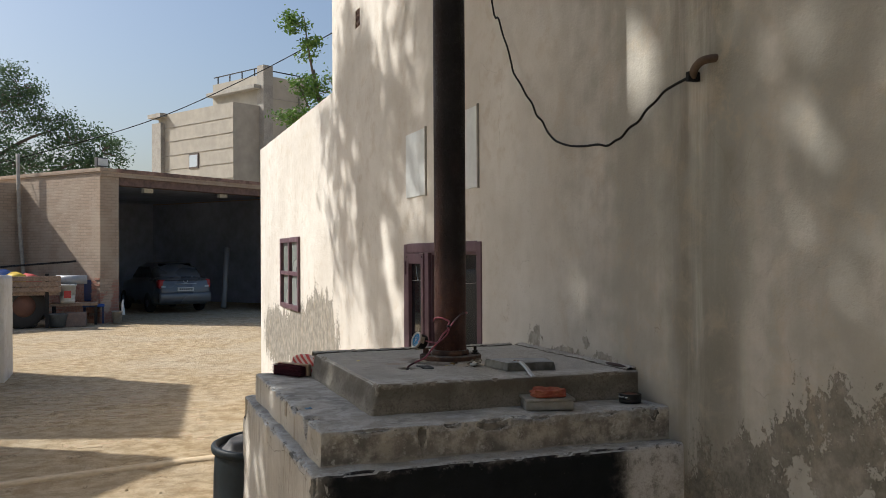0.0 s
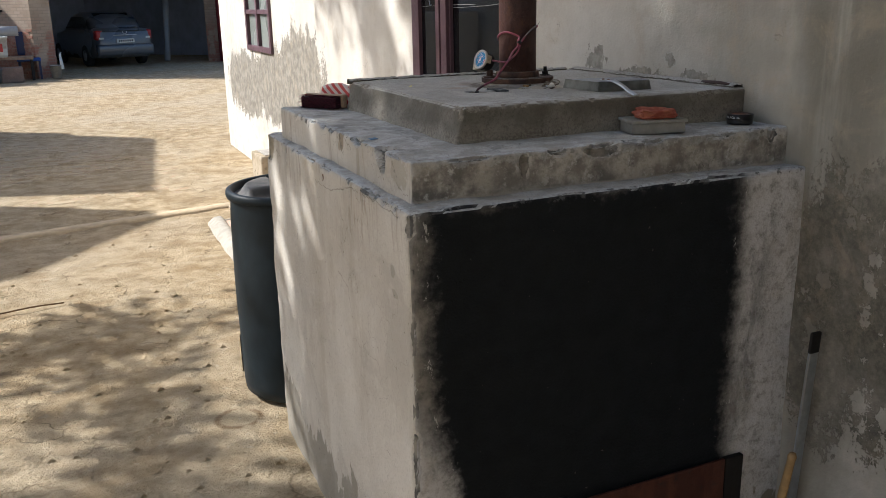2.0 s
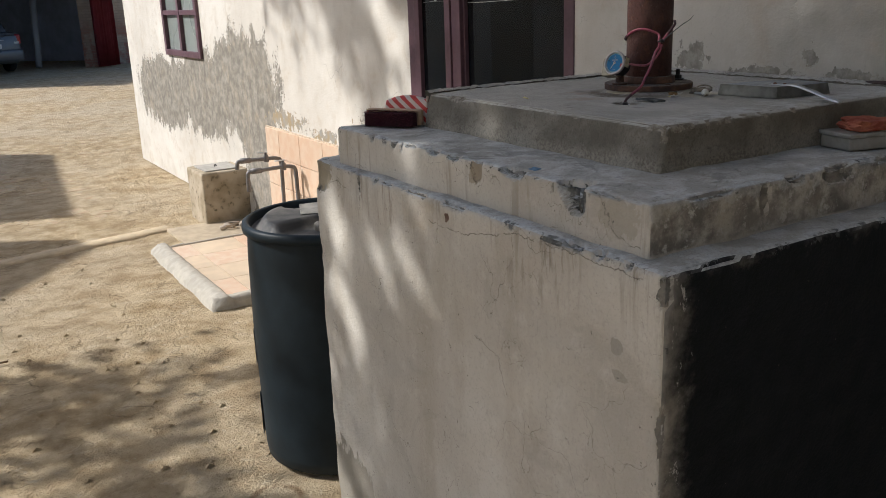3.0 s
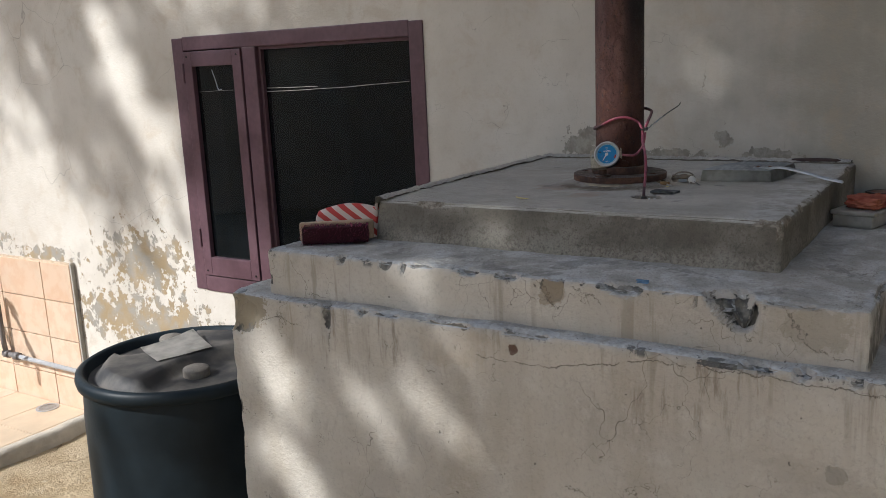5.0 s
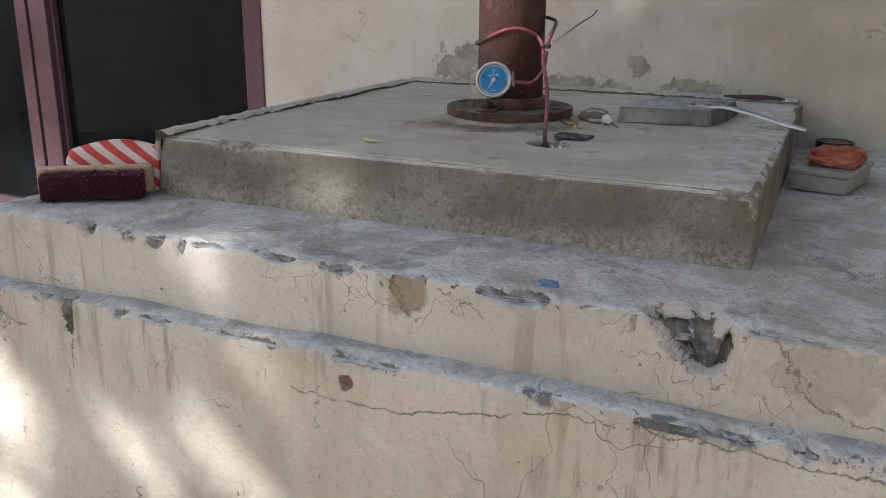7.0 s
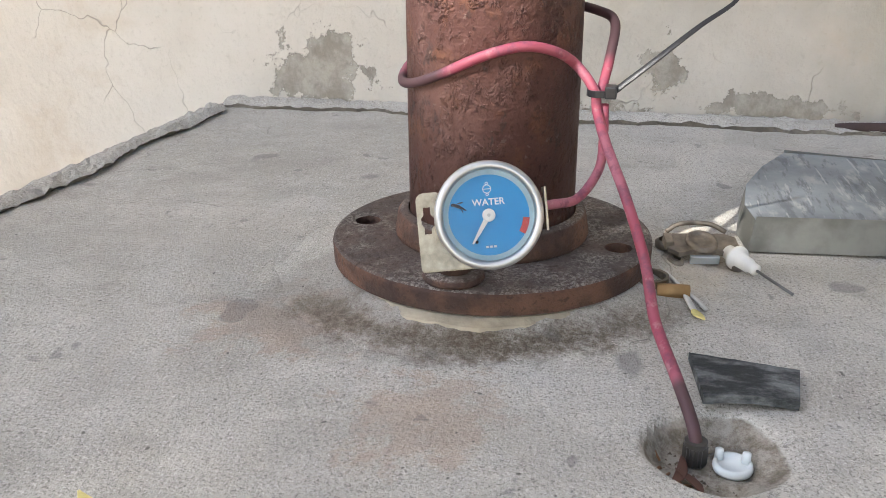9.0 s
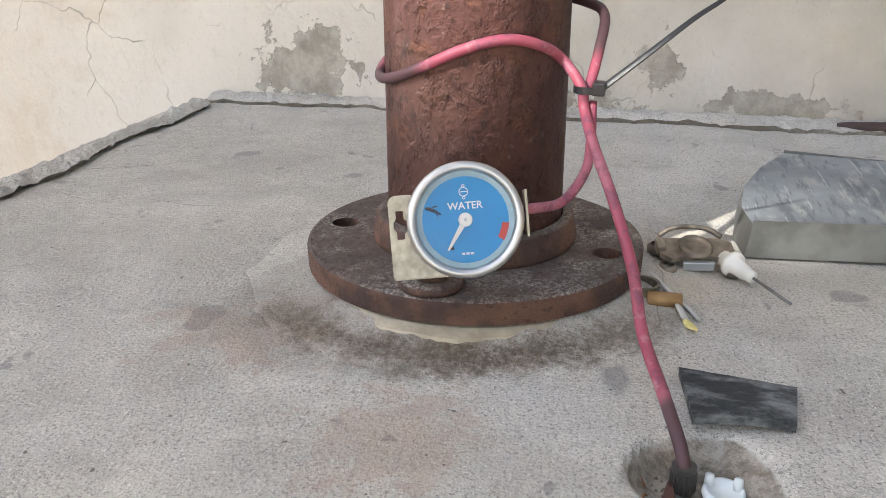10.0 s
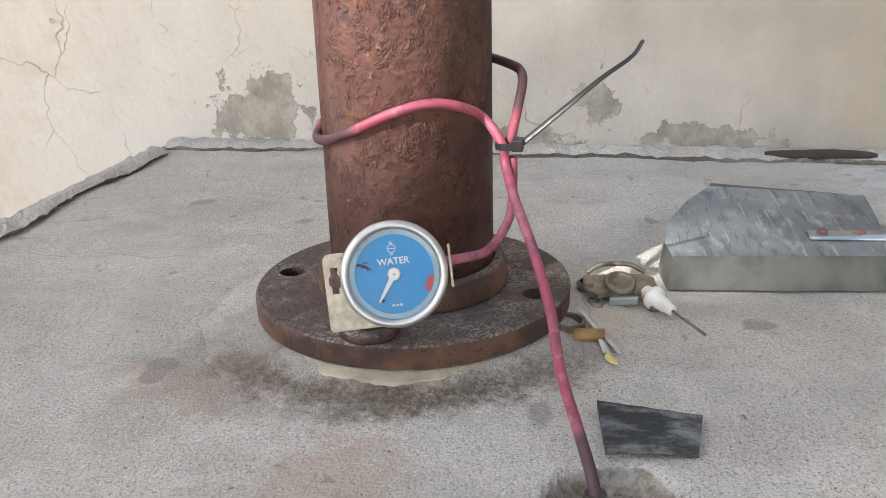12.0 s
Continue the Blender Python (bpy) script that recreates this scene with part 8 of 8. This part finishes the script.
    part("bag", tube([(-1.66, 21.70, 0.20), (-1.66, 21.70, 0.35), (-1.67, 21.72, 0.50), (-1.65, 21.72, 0.60)], lambda u: 0.065 - 0.045 * u, 10, 6, 0.5), LENS, k, "", True)


build_clutter()
post = worn_block((-4.3, 11.0, -0.03), (-3.13, 12.0, 1.44), step=0.06, radius=0.03, chip=0.03, seed=31.0, open_x=False)
post.materials.append(WALL)
tagged(new("boundary_pier", post), "whitewashed low boundary pier in the yard", "pier", "", "structure")


# ---- out-of-view shadow casters across the yard ----
def prism(name, outline, z0, z1, material, label):
    bm = bmesh.new()
    a = [bm.verts.new((x, y, z0)) for x, y in outline]
    b = [bm.verts.new((x, y, z1)) for x, y in outline]
    bm.faces.new(b)
    bm.faces.new(a[::-1])
    for k in range(len(a)):
        bm.faces.new((a[k], a[(k + 1) % len(a)], b[(k + 1) % len(a)], b[k]))
    bmesh.ops.recalc_face_normals(bm, faces=bm.faces)
    return structure(name, bm, material, label, "building")


# unseen blocks; outlines worked back from the straight shadows on the yard
prism("shade_block_north", [(-4.25, 12.3), (-4.60, 8.85), (-9.0, 10.3), (-9.0, 15.6), (-6.87, 14.9)], -0.05, 3.5, WALL, "plain out-of-view block shading the yard")
prism("shade_block_south", [(-4.72, 8.09), (-4.66, 7.73), (-5.67, 6.53), (-9.0, 5.4), (-9.0, 9.5)], -0.05, 3.5, WALL, "plain out-of-view block shading the yard")


# ---- concrete house beyond the garage ----
def build_house():
    t = tagged(new("concrete_house"), "unpainted concrete house with a stair tower beyond the garage", "house")
    render_grey = simple("house_render", (0.40, 0.37, 0.31), 0.9, grain=2.0, vary=0.15)
    d1, d2 = Vector((-0.494, 0.870, 0)), Vector((0.870, 0.494, 0))
    m = Matrix((d2, d1, Vector((0, 0, 1)))).transposed().to_4x4()
    m.translation = Vector((3.6, 43.8, 0))
    t.matrix_basis = m

    def h(name, lo, hi, material=render_grey, label="", parent=None, bevel=0.0):
        ob = place(name, box(lo, hi, bevel), material)
        ob.parent = parent or t
        return tagged(ob, label)
    h("wall", (0, 0, 0), (1.7, 7.0, 9.65), label="main block")
    for k in range(1, 6):
        h("course_band", (-0.03, 0.0, 9.65 - 0.78 * k), (0.0, 6.6, 9.68 - 0.78 * k), CONCRETE)
    h("pilaster", (-0.25, 6.4, 0), (0.2, 7.3, 9.2), CONCRETE, "grey corner pilaster")
    h("cap_slab", (-0.4, 6.2, 9.5), (0.3, 7.5, 9.72), CONCRETE)
    win = h("window", (-0.05, 3.05, 6.45), (0.05, 3.95, 7.25), simple("house_window_frame", (0.08, 0.06, 0.055), 0.6), "small framed window")
    h("pane", (-0.06, 3.13, 6.53), (-0.045, 3.87, 7.17), simple("pale_window_glass", (0.45, 0.52, 0.58), 0.15, vary=0.05, bump=0), "pale pane", win)
    h("tower", (1.7, -0.15, 0), (4.6, 4.2, 11.3), label="stair tower")
    h("tower_pier", (1.68, -0.35, 0), (2.3, 0.2, 11.8), CONCRETE, "grey tower pier")
    h("tower_pier", (4.2, -0.35, 0), (4.65, 0.2, 11.5), CONCRETE)
    h("canopy", (1.25, -0.1, 10.55), (1.75, 4.2, 10.75), CONCRETE, "thin canopy slab")
    for k in range(4):
        h("rail_post", (1.75, 0.5 + k * 1.1, 11.3), (1.80, 0.55 + k * 1.1, 11.72), BLACK_IRON)
    h("rail", (1.75, 0.2, 11.68), (1.80, 4.2, 11.73), BLACK_IRON)
    h("rail", (2.3, -0.1, 11.58), (4.4, -0.05, 11.63), BLACK_IRON)
    for k in range(3):
        h("course_band", (2.3, -0.19, 8.0 + k * 1.05), (4.2, -0.14, 8.04 + k * 1.05), CONCRETE)


build_house()


# ---- trees ----
def leaf_material(name, a, b):
    m = Mat(name, 0.6, 0, 0.3)
    isl = m.n.new("ShaderNodeNewGeometry").outputs["Random Per Island"]
    c = m.mix(isl, a, b)
    m.col(c)
    tr = m.n.new("ShaderNodeBsdfTranslucent")
    m.put(tr.inputs["Color"], c)
    mixer = m.n.new("ShaderNodeMixShader")
    mixer.inputs[0].default_value = 0.3
    out = m.n["Material Output"]
    m.l.new(m.b.outputs[0], mixer.inputs[1])
    m.l.new(tr.outputs[0], mixer.inputs[2])
    m.l.new(mixer.outputs[0], out.inputs["Surface"])
    return m.m


BARK = simple("grey_brown_bark", (0.14, 0.105, 0.08), 0.9, grain=25, vary=0.4, bump=0.6)


def tree(name, foot, limbs, clumps, leaf_size, count, material, label, seed, trunk_r=0.2, spread=0.45, sprays=False, gaps=()):
    """limbs: lists of points, the first one the trunk. clumps: (centre, radii, share). gaps: sunlit places (point, radius) that the crown leaves open."""
    rng = random.Random(seed)
    t = thing(name, foot, label, "tree")
    bm = bmesh.new()
    for k, line in enumerate(limbs):
        r = trunk_r if k == 0 else trunk_r * 0.45
        bm_tube(bm, line, lambda u, r=r: r * (1 - 0.72 * u), 10, 6)
    bmesh.ops.recalc_face_normals(bm, faces=bm.faces)
    part("trunk", bm, BARK, t, "grey-brown trunk and limbs", True)
    co, faces, twigs = [], [], bmesh.new()
    for centre, radii, share in clumps:
        centre = Vector(centre)
        heads = max(1, int(count * share / 60))
        for h in range(heads):
            while True:
                p = Vector((rng.uniform(-1, 1), rng.uniform(-1, 1), rng.uniform(-1, 1)))
                if 0.12 < p.length < 1:
                    break
            head = centre + Vector((p.x * radii[0], p.y * radii[1], p.z * radii[2]))
            if h % 2 == 0:
                bm_tube(twigs, [centre.lerp(head, 0.25), centre.lerp(head, 0.7) + Vector((0, 0, 0.08 * radii[2])), head], lambda u: 0.02 * (1.1 - u) * (leaf_size / 0.12), 5, 3)
            for q in range(60):
                d = Vector((rng.gauss(0, 1), rng.gauss(0, 1), rng.gauss(0, 0.7))) * spread * (0.35 if sprays else 0.5)
                o = head + d
                a = Vector((rng.gauss(0, 1), rng.gauss(0, 1), rng.gauss(0, 0.6))).normalized()
                b = a.cross(Vector((rng.gauss(0, 1), rng.gauss(0, 1), rng.gauss(0, 1)))).normalized()
                s = leaf_size * rng.uniform(0.6, 1.25)
                k = len(co)
                co += [o - a * s * 0.5, o + b * s * 0.28, o + a * s * 0.5, o - b * s * 0.28]
                faces.append((k, k + 1, k + 2, k + 3))
    tagged(part("twig_spray", twigs, BARK, t), kind="stuff")
    if gaps:
        leaves = np.array(co).reshape(-1, 4, 3)
        mid, way, keep = leaves.mean(1), np.array(SUN_WAY), np.ones(len(leaves), bool)
        for at, r in gaps:
            off = mid - np.array(at)
            keep &= np.linalg.norm(off - np.outer(off @ way, way), axis=1) > r
        co = leaves[keep].reshape(-1, 3).tolist()
        faces = [(4 * k, 4 * k + 1, 4 * k + 2, 4 * k + 3) for k in range(int(keep.sum()))]
    me = bpy.data.meshes.new("crown")
    me.from_pydata(co, [], faces)
    me.materials.append(material)
    ob = new("crown", me)
    ob.parent, ob.matrix_parent_inverse = t, t.matrix_basis.inverted()
    tagged(ob, "leafy crown")
    return t


LEAF_DULL = leaf_material("acacia_leaf", (0.055, 0.10, 0.045), (0.11, 0.175, 0.085))
LEAF_BRIGHT = leaf_material("bright_leaf", (0.09, 0.17, 0.035), (0.17, 0.27, 0.07))
tree("acacia_tree", (-7.5, 37.0, 0), [[(-7.5, 37, 0), (-7.3, 37, 2.5), (-7.0, 36.8, 4.6), (-6.6, 36.6, 6.5)], [(-7.2, 37, 3.0), (-5.6, 36.6, 4.4), (-3.8, 36.2, 5.4), (-2.8, 36, 5.7)], [(-7.1, 37, 4), (-8.5, 37, 6), (-9.5, 37, 8)], [(-6.8, 36.8, 5.5), (-5.4, 36.5, 6.4), (-4.2, 36.4, 6.9)]],
     [((-6.6, 36.6, 7.6), (1.9, 1.6, 2.2), 0.34), ((-8.8, 37, 8.2), (2.0, 1.8, 2.2), 0.2), ((-5.4, 36.5, 5.4), (1.8, 1.4, 1.0), 0.20), ((-3.6, 36.3, 6.3), (1.3, 1.2, 0.9), 0.13), ((-2.6, 36.2, 6.0), (1.1, 1.0, 0.7), 0.07), ((-6.9, 36.6, 4.6), (1.6, 1.4, 0.9), 0.12), ((-4.4, 36.3, 7.2), (1.0, 1.0, 0.5), 0.06), ((-3.2, 36.2, 5.2), (1.4, 1.0, 0.6), 0.10), ((-5.6, 36.5, 8.6), (0.9, 0.9, 0.9), 0.08)],
     0.12, 20000, LEAF_DULL, "tall feathery green acacia tree beyond the wall", 5, 0.22, 0.42)
tree("drumstick_tree", (3.02, 17.8, 0), [[(3.02, 17.8, 0), (2.92, 17.8, 2.5), (2.77, 17.8, 4.5), (2.52, 17.8, 6.0)], [(2.82, 17.8, 4.0), (2.42, 17.7, 5.0), (2.12, 17.6, 5.6)], [(2.72, 17.8, 4.9), (2.42, 17.7, 6.2), (2.27, 17.7, 7.2)], [(2.82, 17.8, 3.2), (2.12, 17.7, 4.0), (1.77, 17.6, 4.3)]],
     [((2.12, 17.6, 4.75), (0.5, 0.4, 0.30), 0.26), ((2.37, 17.7, 5.5), (0.5, 0.4, 0.30), 0.22), ((2.04, 17.6, 7.0), (0.34, 0.3, 0.24), 0.16), ((2.42, 17.7, 6.5), (0.38, 0.3, 0.34), 0.14), ((3.02, 17.8, 5.6), (0.7, 0.5, 0.8), 0.22)],
     0.095, 3600, LEAF_BRIGHT, "sparse bright green tree behind the low wall", 8, 0.09, 0.22)
# unseen tree: last three clumps added to dim skylight, gaps aim sun flecks
tree("shade_tree", (-6.0, 1.2, 0), [[(-6.0, 1.2, 0), (-5.9, 1.3, 2.4), (-5.4, 1.8, 4.2), (-5.0, 2.6, 6.0)], [(-5.8, 1.4, 3.0), (-5.0, 3.4, 4.8), (-4.6, 5.4, 6.4)], [(-5.6, 1.6, 3.6), (-4.8, 0.2, 4.8), (-4.5, -1.6, 5.8)], [(-5.2, 2.2, 5.0), (-4.7, 4.2, 7.2), (-4.6, 6.2, 8.0)], [(-5.0, 2.6, 6.0), (-4.6, 1.0, 7.4), (-4.6, -0.6, 8.2)]],
     [((-4.6, -1.4, 5.6), (0.8, 1.8, 1.9), 0.50), ((-4.5, 1.3, 5.2), (0.8, 1.6, 1.7), 0.52), ((-4.6, 3.1, 5.55), (0.8, 1.15, 0.9), 0.22), ((-4.6, 5.0, 6.6), (0.8, 1.3, 1.1), 0.10), ((-4.6, 6.5, 7.4), (0.7, 1.0, 1.0), 0.060), ((-4.7, 2.2, 7.6), (0.8, 2.6, 1.3), 0.34), ((-4.7, -2.0, 8.0), (0.8, 2.0, 1.2), 0.2), ((-4.6, 6.75, 6.25), (0.5, 0.55, 0.40), 0.035), ((-4.6, 7.4, 7.0), (0.6, 0.7, 0.9), 0.035), ((-4.5, 4.25, 2.85), (0.7, 0.65, 0.32), 0.03), ((-4.6, 3.2, 3.05), (0.6, 0.55, 0.35), 0.010), ((-4.6, 4.35, 6.9), (0.8, 0.95, 0.8), 0.20), ((-4.6, 4.2, 5.9), (0.7, 0.5, 0.5), 0.06), ((-4.6, 2.6, 3.8), (0.6, 0.8, 0.5), 0.03), ((-4.6, 3.05, 4.1), (0.6, 0.75, 0.55), 0.10), ((-3.6, -1.6, 6.6), (1.5, 2.0, 1.1), 0.22), ((-2.4, -3.2, 6.6), (1.6, 1.4, 1.0), 0.16), ((-4.8, -3.4, 5.6), (1.4, 1.4, 1.4), 0.14)],
     0.14, 24000, LEAF_DULL, "broad leafy tree shading the furnace from across the yard", 11, 0.24, 0.38,
     gaps=[((-1.115, 1.244, 0.953), 0.08), ((-1.115, 0.811, 1.003), 0.125), ((-1.115, 0.96, 0.90), 0.06), ((-1.115, 1.209, 0.725), 0.075), ((-1.076, 0.913, 1.207), 0.062), ((-0.892, 0.846, 1.29), 0.06), ((0, 0.246, 2.333), 0.11), ((0, 0.246, 2.26), 0.08), ((0, 0.611, 1.569), 0.06), ((-0.35, 0.545, 1.327), 0.12), ((0, 3.1, 1.62), 0.12), ((0, 2.95, 1.40), 0.11), ((0, 3.2, 1.85), 0.10), ((0, 3.85, 1.15), 0.14)])

t = thing("power_line", (-3, 14, 4.6), "thin black power cable strung across the sky", "cable")


def sky_point(px, py, depth):
    x, y = (px - 784) / 1545 * depth, (451 - py) / 1545 * depth
    return (-1.55 + 0.34 * depth + 0.94 * x, -2.2 + 0.94 * depth - 0.34 * x, 1.71 + y)


part("cable", tube([sky_point(-60, 300, 24), sky_point(150, 247, 24), sky_point(300, 199, 23), sky_point(460, 126, 22), sky_point(600, 52, 21)], 0.012, 6, 6), CABLE, t)


# ---- brick paving showing through the yard's mud ----
def build_paving():
    t = tagged(new("brick_paving"), "worn brick paving half buried in yard mud", "paving", "", "structure")
    bm = bmesh.new()
    bm_box(bm, (-0.108, -0.052, -0.03), (0.108, 0.052, 0.0), 0.006)
    dusty = Mat("dusty_paving_brick", 0.95, 0, 0.15)
    c = dusty.mix(dusty.random(), (0.40, 0.29, 0.18), (0.47, 0.35, 0.24))
    dusty.col(dusty.mix(dusty.ramp(dusty.noise(9, 5), 0.35, 0.6), c, (0.46, 0.375, 0.25)))
    dusty.bump(dusty.noise(30, 5), 0.5, 0.01)
    me = mesh_of("brick", bm, dusty.m)
    rng = random.Random(2)
    made = 0
    for row in range(36):
        for k in range(10):
            x, y = -3.0 + k * 0.225 + (0.11 if row % 2 else 0), 6.3 + row * 0.112
            if made >= 290 or noise.noise(Vector((x * 0.8, y * 0.8, 4))) < -0.22:
                continue
            ob = new("brick", me)
            ob.parent = t
            ob.matrix_basis = Matrix.Translation((x, y, ground_height(x, y) + rng.uniform(-0.004, 0.0025))) @ Matrix.Rotation(rng.uniform(-0.04, 0.04), 4, "Z") @ Matrix.Rotation(rng.uniform(-0.02, 0.02), 4, "X")
            made += 1


build_paving()


def build_bare_bricks():
    t = tagged(new("bare_brickwork"), "bare red bricks at the foot of the garage wall", "brickwork", "", "structure")
    t.matrix_basis = GM
    bm = bmesh.new()
    bm_box(bm, (-0.012, -0.108, -0.032), (0.0, 0.108, 0.032), 0.004)
    me = mesh_of("brick", bm, BRICK)
    rng = random.Random(6)
    for row in range(16):
        for k in range(13):
            v, z = 0.12 + k * 0.23 + (0.115 if row % 2 else 0), 0.06 + row * 0.076
            if z > 1.15 - 0.18 * k / 13 + 0.25 * noise.noise(Vector((v * 2, z * 2, 1))) or rng.random() < 0.12:
                continue
            ob = new("brick", me)
            ob.parent = t
            ob.matrix_basis = Matrix.Translation((rng.uniform(-0.004, 0.004), v, z))


build_bare_bricks()
